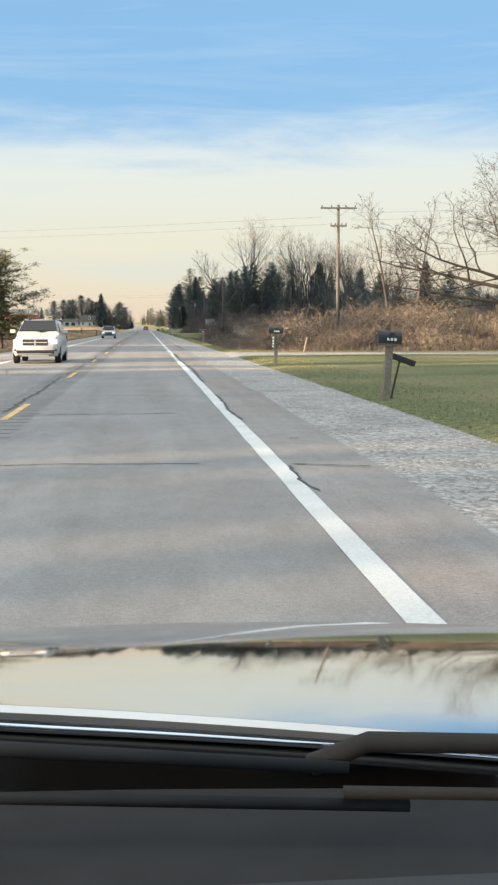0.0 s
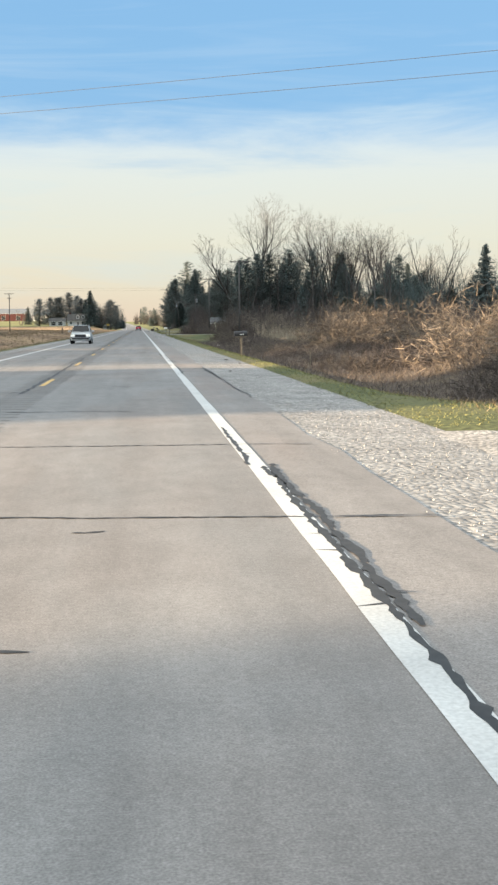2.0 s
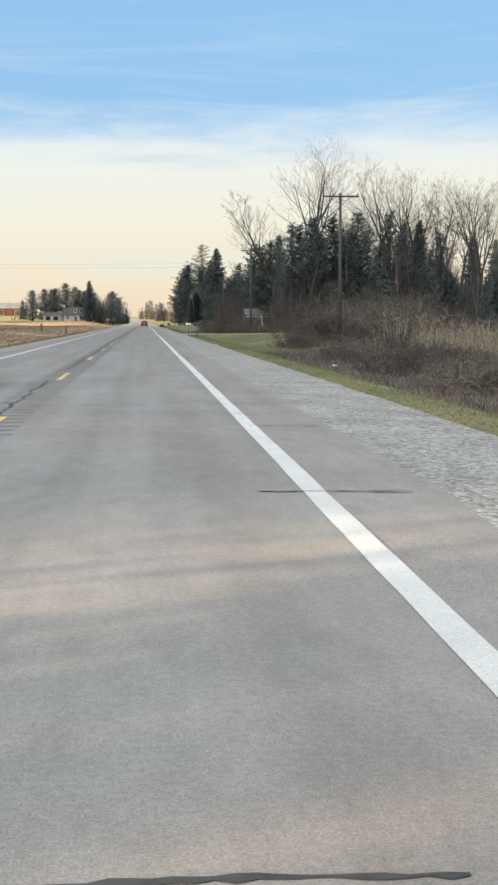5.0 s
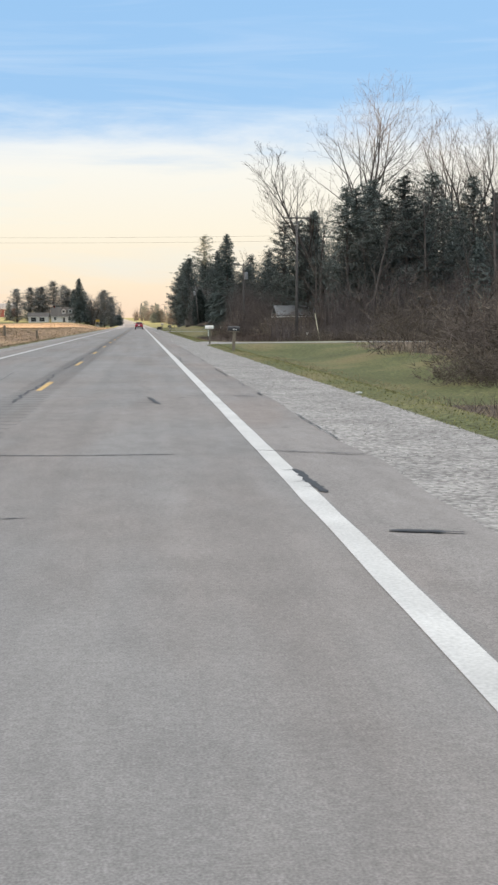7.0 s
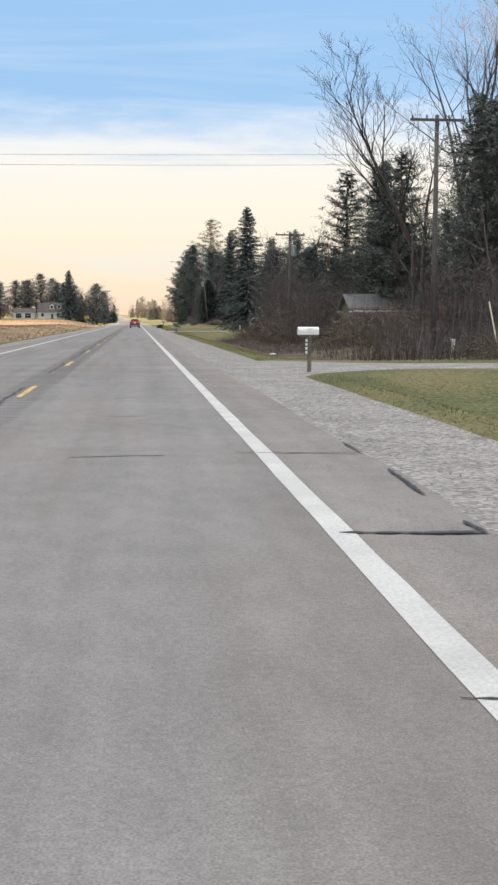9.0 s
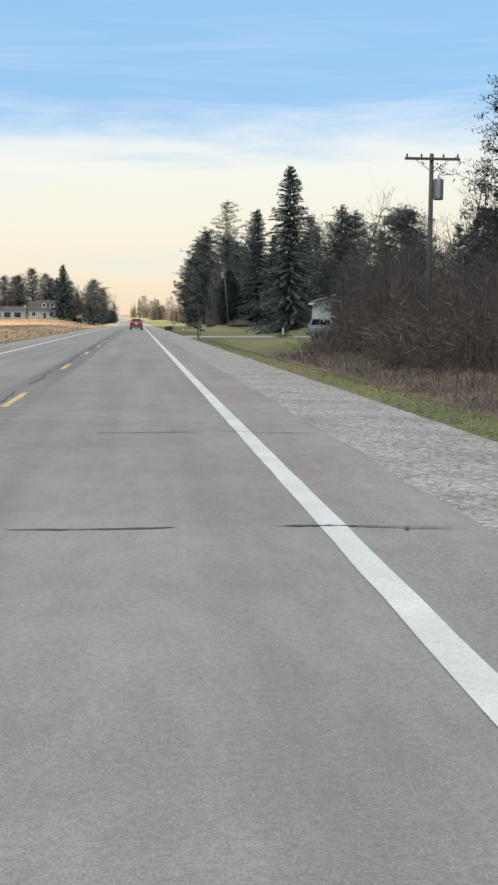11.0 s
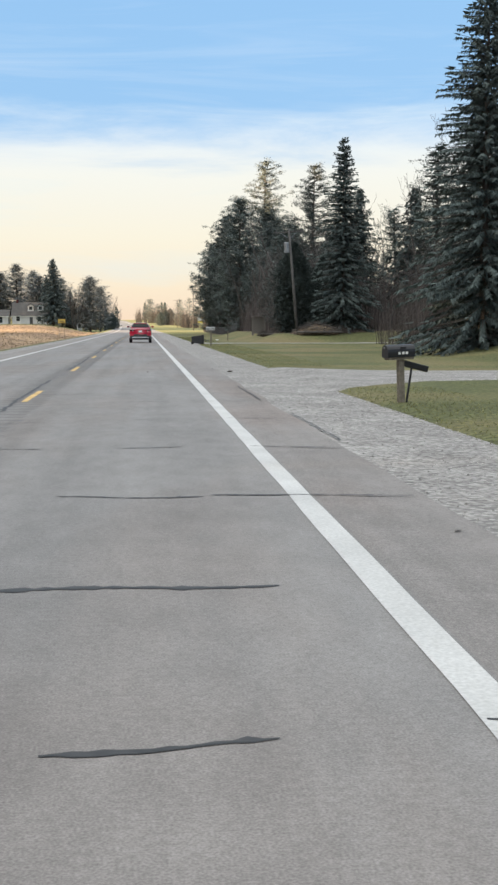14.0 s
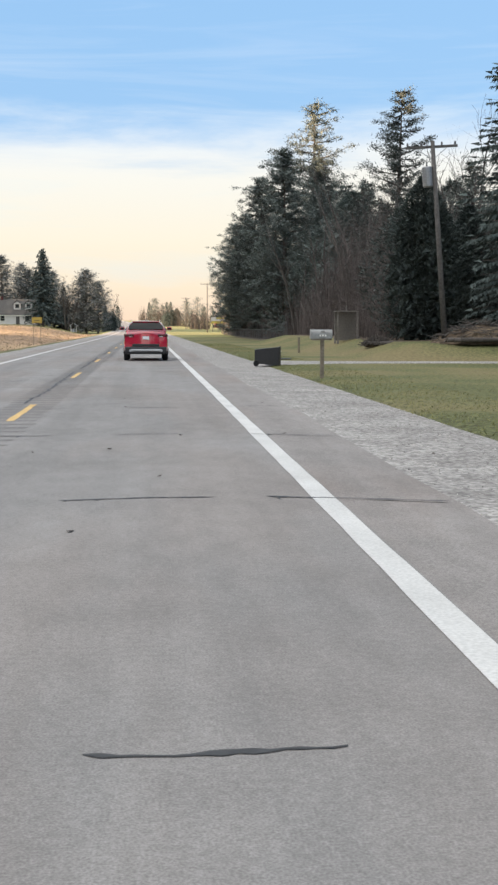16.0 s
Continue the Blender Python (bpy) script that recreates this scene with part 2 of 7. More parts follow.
# needles of the far farm pines: distance haze put into the colour
HAZENEEDLE = material("haze_pale_needles", (0.20, 0.212, 0.205), 0.9, per_island=0.3, per_object=0.2, spec=0.1)
OAKBARK = material("dark_oak_bark", (0.046, 0.040, 0.036), 0.95, grain=0.3, size=6, bump=0.4)
BRUSH = material("brush_stems", (0.138, 0.114, 0.092), 0.9, per_island=0.4, per_object=0.3)
BRUSHDARK = material("dark_brush_stems", (0.092, 0.076, 0.067), 0.9, per_island=0.4, per_object=0.3)
UNDERGROWTH = material("grey_brown_undergrowth", (0.108, 0.094, 0.089), 0.95, per_island=0.35, spec=0.1)
REDBRUSH = material("reddish_dead_weeds", (0.078, 0.062, 0.054), 0.95, per_island=0.4, spec=0.1)
DARKWOOD = material("dark_stained_wood", (0.17, 0.158, 0.145), 0.9, grain=0.3, size=14, bump=0.3)
BOARDYELLOW = material("faded_yellow_board", (0.40, 0.33, 0.07), 0.7, stain=0.15, stain_size=2)
BOARDWHITE = material("faded_white_board", (0.42, 0.42, 0.41), 0.7, stain=0.15, stain_size=2)
DULLBOX = material("dented_grey_sheet_metal", (0.26, 0.265, 0.26), 0.55, 0.3, grain=0.15, size=14, stain=0.2, stain_size=5, bump=0.3)
REED = material("dry_weeds", (0.29, 0.24, 0.175), 0.9, per_island=0.4)
POLEWOOD = material("weathered_pole_wood", (0.095, 0.090, 0.086), 0.9, grain=0.3, size=9, stain=0.2, stain_size=1.0, bump=0.3)
POSTWOOD = material("weathered_post_wood", (0.19, 0.165, 0.13), 0.9, grain=0.35, size=14, stain=0.2, stain_size=3, bump=0.4)
BLACKMETAL = material("black_enamel", (0.018, 0.018, 0.02), 0.4, grain=0.2, size=20, spec=0.5)
WHITEMETAL = material("white_enamel", (0.72, 0.72, 0.69), 0.45, stain=0.12, stain_size=5, spec=0.5)
GREYMETAL = material("galvanised_metal", (0.30, 0.31, 0.32), 0.45, 0.6, grain=0.15, size=12)
GREENSIGN = material("green_sign", (0.02, 0.17, 0.10), 0.4, spec=0.5, stain=0.1, stain_size=6)
YELLOWSIGN = material("yellow_sign", (0.42, 0.30, 0.06), 0.45, spec=0.5, stain=0.1, stain_size=4)
WIRE = material("cable", (0.03, 0.03, 0.03), 0.6)
RUBBER = material("tyre_rubber", (0.015, 0.015, 0.016), 0.85, grain=0.2, size=20)
REDPAINT = material("red_car_paint", (0.42, 0.018, 0.045), 0.16, spec=0.9, stain=0.06, stain_size=2)
REDPAINT.node_tree.nodes["Principled BSDF"].inputs["Coat Weight"].default_value = 1.0
WHITEPAINT = material("white_car_paint", (0.47, 0.47, 0.465), 0.28, spec=0.6, stain=0.05, stain_size=2)
SILVERPAINT = material("silver_car_paint", (0.22, 0.25, 0.285), 0.35, 0.3, spec=0.6, stain=0.08, stain_size=2)
GREYPLASTIC = material("grey_plastic", (0.07, 0.07, 0.072), 0.6, grain=0.12, size=30)
SILVERTRIM = material("silver_trim", (0.45, 0.46, 0.47), 0.35, 0.7, stain=0.05, stain_size=5)
CARGLASS = material("tinted_glass", (0.010, 0.012, 0.014), 0.08, spec=0.25)
TAILRED = material("tail_lamp_red", (0.06, 0.004, 0.007), 0.2, spec=0.6)
LAMPCLEAR = material("headlamp_clear", (0.75, 0.77, 0.80), 0.15, spec=0.6)
PLATE = material("number_plate", (0.7, 0.7, 0.72), 0.4)
SIDING = material("white_siding", (0.52, 0.52, 0.52), 0.6, stain=0.10, stain_size=0.8, per_object=0.06)
SHINGLE = material("roof_shingles", (0.10, 0.095, 0.09), 0.9, grain=0.25, size=9, stain=0.2, stain_size=0.7)
BARNRED = material("barn_red", (0.085, 0.030, 0.028), 0.8, grain=0.15, size=2, stain=0.2, stain_size=0.3)
ROOFMETAL = material("pale_metal_roof", (0.17, 0.18, 0.19), 0.5, 0.2, stain=0.1, stain_size=0.3)
CARBLACK = material("dark_metallic_car_paint", (0.62, 0.63, 0.64), 0.05, 1.0, stain=0.05, stain_size=3)
MESHWIRE = material("dull_fence_wire", (0.10, 0.105, 0.11), 0.7, stain=0.2, stain_size=2)
DASH_GREY = material("grey_dashboard_plastic", (0.032, 0.033, 0.035), 0.75, grain=0.15, size=60, bump=0.2)
YELLOWPALE = material("pale_yellow_plastic", (0.60, 0.57, 0.42), 0.6, stain=0.15, stain_size=4)
WINDOWGLASS = material("window_glass", (0.03, 0.035, 0.04), 0.08, spec=0.6)

# ---- helpers of this scene ----
rng = random.Random(7)


def mesh(name, verts, faces, mat, smooth=False):
    me = bpy.data.meshes.new(name)
    me.from_pydata([tuple(v) for v in verts], [], [tuple(f) for f in faces])
    me.materials.append(mat)
    if smooth:
        me.shade_smooth()
    me.update()
    return me


def solid(name, verts, faces, mat, parent=None, label="", smooth=False, kind=""):
    ob = new(name, mesh(name, verts, faces, mat, smooth))
    ob.parent = parent
    if label or kind:
        tagged(ob, label, kind=kind)
    return ob


def part(name, bm, mat, parent, label=""):
    me = bpy.data.meshes.new(name)
    bm.to_mesh(me)
    bm.free()
    me.materials.append(mat)
    ob = new(name, me)
    ob.parent = parent
    if label:
        tagged(ob, label)
    return ob


def empty(name, m, label, category, group=""):
    ob = new(name)
    ob.matrix_world = m
    return tagged(ob, label, category, group)


def box(bm, x0, x1, y0, y1, z0, z1, bevel=0.0, m=None):
    r = bmesh.ops.create_cube(bm, size=1.0)
    vs = r["verts"]
    for v in vs:
        v.co = Vector(((x0 + x1) / 2 + v.co.x * (x1 - x0), (y0 + y1) / 2 + v.co.y * (y1 - y0), (z0 + z1) / 2 + v.co.z * (z1 - z0)))
    if bevel:
        es = list({e for v in vs for e in v.link_edges})
        rr = bmesh.ops.bevel(bm, geom=es, offset=bevel, segments=2, affect="EDGES", profile=0.6)
        vs = list({v for f in rr["faces"] for v in f.verts} | {v for v in vs if v.is_valid})
    if m is not None:
        bmesh.ops.transform(bm, matrix=m, verts=[v for v in vs if v.is_valid])
    return bm


def tube(points, radii, sides=6, cap=True):
    """Verts and faces of a tapered tube along points."""
    verts, faces = [], []
    pts = [Vector(p) for p in points]
    for i, p in enumerate(pts):
        d = (pts[min(i + 1, len(pts) - 1)] - pts[max(i - 1, 0)]).normalized()
        a = d.orthogonal().normalized() if abs(d.z) < 0.9 else Vector((1, 0, 0)).cross(d).normalized()
        b = d.cross(a)
        for k in range(sides):
            w = 2 * math.pi * k / sides
            verts.append(p + radii[i] * (math.cos(w) * a + math.sin(w) * b))
    for i in range(len(pts) - 1):
        for k in range(sides):
            q = (k + 1) % sides
            faces.append((i * sides + k, i * sides + q, (i + 1) * sides + q, (i + 1) * sides + k))
    if cap and sides > 2:
        faces.append(tuple(range(sides - 1, -1, -1)))
        faces.append(tuple((len(pts) - 1) * sides + k for k in range(sides)))
    return verts, faces


class Bag:
    """Gathers the verts and faces of one mesh."""

    def __init__(self):
        self.v, self.f = [], []

    def add(self, verts, faces):
        n = len(self.v)
        self.v.extend(verts)
        self.f.extend(tuple(i + n for i in f) for f in faces)

    def tube(self, points, radii, sides=6, cap=True):
        self.add(*tube(points, radii, sides, cap))


# ---- lie of the land ----


def smooth(a, b, v):
    s = min(1.0, max(0.0, (v - a) / (b - a)))
    return s * s * (3 - 2 * s)


def bend(y):
    """How far the road has bent to the left at y."""
    u = max(0.0, y - 520)
    return -3.2e-5 * min(u, 900) ** 2 - 0.0576 * max(0, u - 900)


def rise(y):
    u = max(0.0, y - 520)
    return 9.4e-6 * min(u, 700) ** 2 + 0.0132 * max(0, u - 700) * math.exp(-max(0, u - 700) / 900)


def land(x, y):
    """Height of the ground."""
    x -= bend(y)
    z = rise(y)
    if x > 5.2:
        ditch = smooth(70, 84, y) * (1 - smooth(250, 258, y)) + smooth(268, 276, y) * (1 - smooth(352, 362, y)) * 0.9
        z -= ditch * 0.75 * smooth(5.6, 8.0, x) * (1 - 0.8 * smooth(10.0, 15.0, x))
        z += 0.5 * smooth(12, 45, x) * smooth(380, 420, y) * (1 - smooth(460, 520, y))
        z += 0.25 * math.sin(x * 0.11 + y * 0.05) * smooth(12, 30, x)
        z += 0.8 * smooth(446.5, 450.5, y) * (1 - smooth(500, 520, y)) * smooth(10.0, 13.5, x)
        z += 0.95 * smooth(383, 391, y) * (1 - smooth(402, 414, y)) * smooth(15.5, 20, x)
    elif x < -8.0:
        z -= 0.7 * smooth(-8.0, -11.5, x) * (1 - smooth(-14.0, -22.0, x))
        z += 0.35 * math.sin(x * 0.05 + y * 0.021) * smooth(-18, -40, x)
        z += 1.6 * smooth(560, 700, y) * smooth(-14, -32, x)
    return z

# ---- ground, road and shoulders ----
TRACK = (-7.9, 5.0)


def sheet(x, y):
    z = land(x, y)
    u = x - bend(y)
    return z - 0.10 * smooth(TRACK[0] - 0.4, TRACK[0] + 0.4, u) * (1 - smooth(TRACK[1] - 0.5, TRACK[1] + 0.5, u))


def ground():
    xs = [-3200, -1600, -900, -500, -300, -200, -140, -100, -75, -58, -45, -36, -29, -24, -20, -17, -15, -13.5, -12, -11, -10, -9.2, -8.4, -7.4, -6, -2, 2, 4.2, 4.9, 5.4,
          6, 6.7, 7.5, 8.3, 9.2, 10.2, 11.5, 13, 15, 17, 20, 24, 29, 35, 43, 55, 70, 90, 120, 170, 250, 400, 700, 1300, 3200]
    ys = [-300, -120, -60] + list(np.arange(-30, 560, 4.0)) + list(np.arange(560, 1400, 14.0)) + [1450, 1550, 1700, 1900, 2200, 2700, 3400, 4200]
    verts = [(x + bend(y), y, sheet(x + bend(y), y)) for y in ys for x in xs]
    n = len(xs)
    faces = [(j * n + i, j * n + i + 1, (j + 1) * n + i + 1, (j + 1) * n + i) for j in range(len(ys) - 1) for i in range(n - 1)]
    ob = solid("ground", verts, faces, TURF, smooth=True)
    for m in (DIRT, LITTER, LAWNFAR):
        ob.data.materials.append(m)
    for p in ob.data.polygons:
        x, y, _ = p.center
        x -= bend(y)
        if x < -10.5:
            p.material_index = 1 if y < 690 else 3
        elif x > 7.2 and (70 < y < 206 or (x > 14 and 205 < y < 254) or 268 < y < 352 or (x > 17 and y > 250 and y < 366) or (x > 26 and 366 < y < 620) or (x > 13 and 452 < y < 570)):
            p.material_index = 2
        elif y > 560:
            p.material_index = 3
    return tagged(ob, "flat farmland with mown verges, stubble and leaf litter", "ground", kind="structure")


LITTER = material("leaf_litter", (0.090, 0.068, 0.048), 0.95, grain=0.4, size=5.0, stain=0.3, stain_size=0.3, bump=0.7, tint=(0.13, 0.10, 0.066))
LAWNFAR = material("pale_lawn", (0.20, 0.19, 0.07), 0.95, grain=0.3, size=4.0, stain=0.25, stain_size=0.05)
ground()


def ribbon(name, edges, mat, top, skirt=0.0, y0=-60.0, y1=1500.0, step=2.0, label="", category="", x_noise=0.0):
    """A lengthwise band of the road between x = edges[0] and edges[1]."""
    ys = list(np.arange(y0, min(y1, 560), step)) + list(np.arange(max(560, y0), y1 + 1, 12.0))
    cols = [edges[0]] + [edges[0] + (edges[1] - edges[0]) * k / 4 for k in (1, 2, 3)] + [edges[1]]
    verts, faces = [], []
    for y in ys:
        for k, x in enumerate(cols):
            off = x_noise * noise.noise((x * 3.1, y * 0.45, 2.0)) if x_noise and k == (4 if edges[1] > 0 else 0) else 0.0
            s = (x - edges[0]) / (edges[1] - edges[0])
            verts.append((x + off + bend(y), y, rise(y) + top[0] + (top[1] - top[0]) * s))
        if skirt:
            verts.append((cols[-1] + bend(y), y, rise(y) + top[1] - skirt))
            verts.append((cols[0] + bend(y), y, rise(y) + top[0] - skirt))
    n = 7 if skirt else 5
    for j in range(len(ys) - 1):
        for i in range(n if skirt else n - 1):
            q = (i + 1) % n
            faces.append((j * n + i, j * n + q, (j + 1) * n + q, (j + 1) * n + i))
    return tagged(solid(name, verts, faces, mat), label, category, kind="structure")


road = ribbon("road", (-5.65, 1.95), ASPHALT, (0.0, 0.0), 0.09, label="worn grey two-lane asphalt road with sealed cracks", category="road")
ribbon("shoulder_right", (1.95, 2.95), SHOULDER, (-0.002, -0.012), 0.08, label="narrow paved shoulder, cracked and patched", category="road shoulder", x_noise=0.16)
ribbon("shoulder_left", (-6.75, -5.65), SHOULDER, (-0.012, -0.002), 0.08, label="narrow paved shoulder, cracked and patched", category="road shoulder")
ribbon("gravel_right", (2.72, 5.25), GRAVEL, (-0.018, -0.055), 0.08, label="loose grey gravel shoulder beside the road", category="gravel", x_noise=0.45)
ribbon("gravel_left", (-8.0, -6.75), GRAVEL, (-0.055, -0.020), 0.08, label="loose grey gravel shoulder beside the road", category="gravel", x_noise=0.3)


def edge_line(name, x, y0=-30.0, y1=1400.0):
    rr = random.Random(int(abs(x) * 100))
    ys = list(np.arange(y0, 560, 0.75)) + list(np.arange(560, y1, 12.0))
    verts, faces = [], []
    for y in ys:
        a, b = x - 0.098 + rr.uniform(-0.006, 0.006), x + 0.098 + rr.uniform(-0.006, 0.006)
        verts += [(a + bend(y), y, rise(y) + 0.005), (b + bend(y), y, rise(y) + 0.005)]
    for j in range(len(ys) - 1):
        faces.append((2 * j, 2 * j + 1, 2 * j + 3, 2 * j + 2))
    return tagged(solid(name, verts, faces, LINE_WHITE), "solid white painted edge line, worn at its rim", "road marking", kind="structure")


edge_line("edge_line_right", 1.83)
edge_line("edge_line_left", -5.49)

DASH0, CYCLE, DASH = 22.29, 15.24, 3.81
for k in range(-2, 60):
    y1 = DASH0 + CYCLE * k
    y0 = y1 - DASH
    rr = random.Random(k)
    ys = [y0 + (y1 - y0) * i / 10 for i in range(11)]
    v, f = [], []
    for i, y in enumerate(ys):
        w = 0.062
        v += [(-1.83 - w + rr.uniform(-0.01, 0.01) + bend(y), y, rise(y) + 0.0055), (-1.83 + w + rr.uniform(-0.01, 0.01) + bend(y), y, rise(y) + 0.0055)]
        if i:
            f.append((2 * i - 2, 2 * i - 1, 2 * i + 1, 2 * i))
    tagged(solid("centre_dash", v, f, LINE_YELLOW), "worn yellow painted centre dash", "road marking", "dashes along the centre", "structure")

# rumble grooves milled across the centre line
gb = Bag()
for k, y in enumerate(np.arange(-10, 620, 0.62)):
    a, b = -2.32 + rng.uniform(-0.05, 0.05), -1.42 + rng.uniform(-0.05, 0.05)
    z = rise(y) + 0.0045
    gb.add([(a + bend(y), y, z), (b + bend(y), y, z), (b + bend(y), y + 0.12, z), (a + bend(y), y + 0.12, z)], [(0, 1, 2, 3)])
tagged(solid("rumble_strip", gb.v, gb.f, GROOVE), "shallow rumble grooves milled across the centre line", "road marking", kind="stuff")


def crack(points, width, seed, z=0.004, step=0.13, jag=0.022, wander=0.05, spurs=0.0, uneven=1.0):
    """A hand-poured sealant band along a jagged crack, with side spurs."""
    rr = random.Random(seed)
    pts = [Vector((p[0], p[1], 0)) for p in points]
    fine = []
    for a, b in zip(pts, pts[1:]):
        n = max(2, int((b - a).length / step))
        fine += [a.lerp(b, i / n) for i in range(n)]
    fine.append(pts[-1])
    d = (pts[-1] - pts[0]).normalized()
    side = Vector((-d.y, d.x, 0))
    v, f = [], []
    last = len(fine) - 1
    for i, p in enumerate(fine):
        q = p + side * wander * noise.noise((p.x * 1.3 + seed, p.y * 1.3, 0)) + side * rr.uniform(-jag, jag)
        w = width * (1 + uneven * rr.uniform(-0.62, 0.35)) * (0.3 if i in (0, last) else 0.45 + 0.55 * min(1.0, 0.75 + noise.noise((p.x * 4.0, p.y * 4.0, seed * 0.37))))
        k = len(v)
        v += [q + side * w / 2 + Vector((0, 0, z)), q - side * w / 2 + Vector((0, 0, z))]
        if i:
            f.append((prev, k, k + 1, prev + 1))
        prev = k
        if spurs and 0 < i < last and rr.random() < spurs:
            s = -1 if rr.random() < 0.75 else 1
            e = q + side * s * rr.uniform(0.07, 0.22) + d * rr.uniform(-0.06, 0.06)
            m = len(v)
            v += [q - d * 0.02 + Vector((0, 0, z + 0.0006)), q + d * 0.02 + Vector((0, 0, z + 0.0006)), e + Vector((0, 0, z + 0.0006))]
            f.append((m, m + 1, m + 2))
    return v, f


cb = Bag()


def joint(x0, x1, y0, y1, width):
    """Sealant over a crack that runs across the lane or the shoulder."""
    w = 0.018 + width * 1.5
    seed = int(y0 * 7 + x0 * 31)
    arch = 0.03 * math.sin(seed)
    cb.add(*crack([(x0, y0), (x0 * 0.6 + x1 * 0.4, y0 * 0.6 + y1 * 0.4 + arch), (x1, y1)], w, seed, 0.0064 if x1 > 1.7 else 0.0042, 0.055, 0.008, 0.09, 0.02, 0.95))


def seam(width, *points):
    """Sealant along the road, poured wide, with ragged sides."""
    cb.add(*crack(points, width, int(points[0][1] * 11), 0.0068, 0.08, 0.010 if width > 0.045 else 0.014, 0.035, 0.05 if width > 0.045 else 0.0, 0.9))


def chance_cracks(y, end):
    """Joints at uneven spacing where the road is seen only from afar."""
    while y < end:
        y += rng.choice((3.2, 4.4, 5.6, 6.2, 7.0))
        tilt = rng.uniform(-0.1, 0.2)
        if rng.random() < 0.7:
            joint(-1.7 if rng.random() < 0.5 else rng.uniform(-0.9, 0.0), rng.uniform(0.7, 1.3), y, y + tilt, 0.022)
        if rng.random() < 0.75:
            joint(rng.uniform(1.3, 1.8), rng.uniform(2.5, 2.95), y + tilt, y + tilt - 0.2, 0.022)


seam(0.035, (1.95, 12.0), (1.91, 10.8), (1.98, 10.1))
joint(1.94, 2.82, 12.14, 11.84, 0.022)
joint(-1.70, 1.02, 12.39, 12.28, 0.022)
joint(2.33, 2.48, 15.05, 15.03, 0.022)
joint(-1.70, 0.95, 19.45, 19.54, 0.03)
seam(0.07, (1.96, 24.6), (1.94, 21.6), (1.91, 20.4), (1.91, 19.4), (1.97, 18.1))
joint(1.64, 2.96, 24.74, 24.58, 0.022)
joint(-0.67, 0.88, 24.80, 24.66, 0.022)
joint(-1.70, -0.72, 24.81, 24.77, 0.022)
joint(-1.70, -0.97, 30.53, 30.60, 0.022)
joint(-0.09, 0.30, 30.58, 30.88, 0.022)
joint(2.03, 2.95, 30.75, 30.54, 0.022)
joint(-0.40, 0.61, 33.33, 33.54, 0.022)
seam(0.08, (1.97, 33.4), (1.97, 32.5), (1.97, 31.7), (1.99, 30.7))
joint(1.76, 2.95, 33.41, 33.16, 0.022)
joint(0.69, 1.21, 33.55, 33.62, 0.022)
seam(0.03, (2.07, 34.6), (2.12, 34.0))
joint(-0.15, 0.80, 38.95, 39.29, 0.022)
joint(2.05, 2.94, 39.40, 39.18, 0.022)
joint(-1.70, -0.87, 42.75, 42.74, 0.022)
joint(-0.37, 0.49, 42.92, 43.14, 0.022)
joint(1.91, 2.36, 43.44, 43.40, 0.05)
joint(1.97, 2.09, 43.67, 43.68, 0.022)
seam(0.08, (2.02, 44.5), (2.04, 39.3), (2.03, 36.6), (2.00, 34.7), (1.99, 33.7))
joint(-1.70, 0.96, 48.62, 48.69, 0.022)
joint(0.14, 0.33, 49.40, 49.31, 0.022)
joint(-1.70, 2.92, 52.10, 51.79, 0.022)
joint(-1.70, 0.09, 55.70, 55.63, 0.022)
joint(0.10, 0.34, 58.70, 58.73, 0.022)
joint(-1.70, 2.94, 59.51, 59.10, 0.025)
seam(0.08, (1.90, 62.4), (1.90, 55.8), (1.92, 52.5), (1.91, 51.2), (1.93, 48.8), (1.98, 47.8), (1.98, 46.8), (1.98, 45.5))
seam(0.08, (1.99, 62.6), (1.96, 60.7), (2.03, 59.5), (1.98, 58.4), (1.98, 57.4), (1.98, 56.8), (1.97, 55.9))
joint(-1.70, 2.77, 64.68, 64.70, 0.022)
seam(0.06, (1.77, 67.1), (1.78, 64.6), (1.76, 62.5))
joint(-1.70, 0.46, 70.53, 70.48, 0.035)
joint(1.44, 2.88, 75.93, 75.61, 0.022)
joint(-1.70, -0.90, 77.97, 77.99, 0.022)
joint(0.38, -0.29, 78.56, 78.09, 0.022)
joint(-0.35, 0.38, 79.61, 78.56, 0.022)
joint(0.82, 2.40, 81.37, 81.36, 0.04)
joint(-1.70, 1.02, 85.73, 86.03, 0.022)
joint(1.46, 2.88, 86.10, 85.93, 0.022)
seam(0.06, (1.80, 86.2), (1.80, 85.7))
joint(2.42, 2.74, 90.67, 90.03, 0.022)
joint(-1.70, 2.86, 90.80, 90.80, 0.022)
seam(0.04, (2.87, 91.3), (2.87, 83.2), (2.87, 77.8), (2.95, 74.9), (2.90, 74.1))
seam(0.05, (2.82, 91.6), (2.83, 88.3), (2.91, 85.9), (2.86, 83.9), (2.87, 82.8))
seam(0.11, (1.69, 94.7), (1.76, 94.5), (1.75, 94.1), (1.74, 93.8))
joint(1.74, 2.51, 94.74, 94.64, 0.045)
seam(0.07, (1.90, 93.6), (1.97, 91.0), (1.96, 87.7), (1.93, 86.3))
seam(0.08, (1.86, 100.6), (1.90, 99.5), (1.94, 98.7))
joint(-1.70, -0.74, 100.87, 100.83, 0.022)
seam(0.08, (1.86, 104.7), (1.88, 103.0))
seam(0.08, (1.82, 109.3), (1.90, 108.8), (1.88, 108.0), (1.90, 107.1))
seam(0.09, (1.66, 112.8), (1.65, 111.1), (1.66, 109.4), (1.71, 108.4))
joint(-1.70, 0.49, 115.46, 115.40, 0.022)
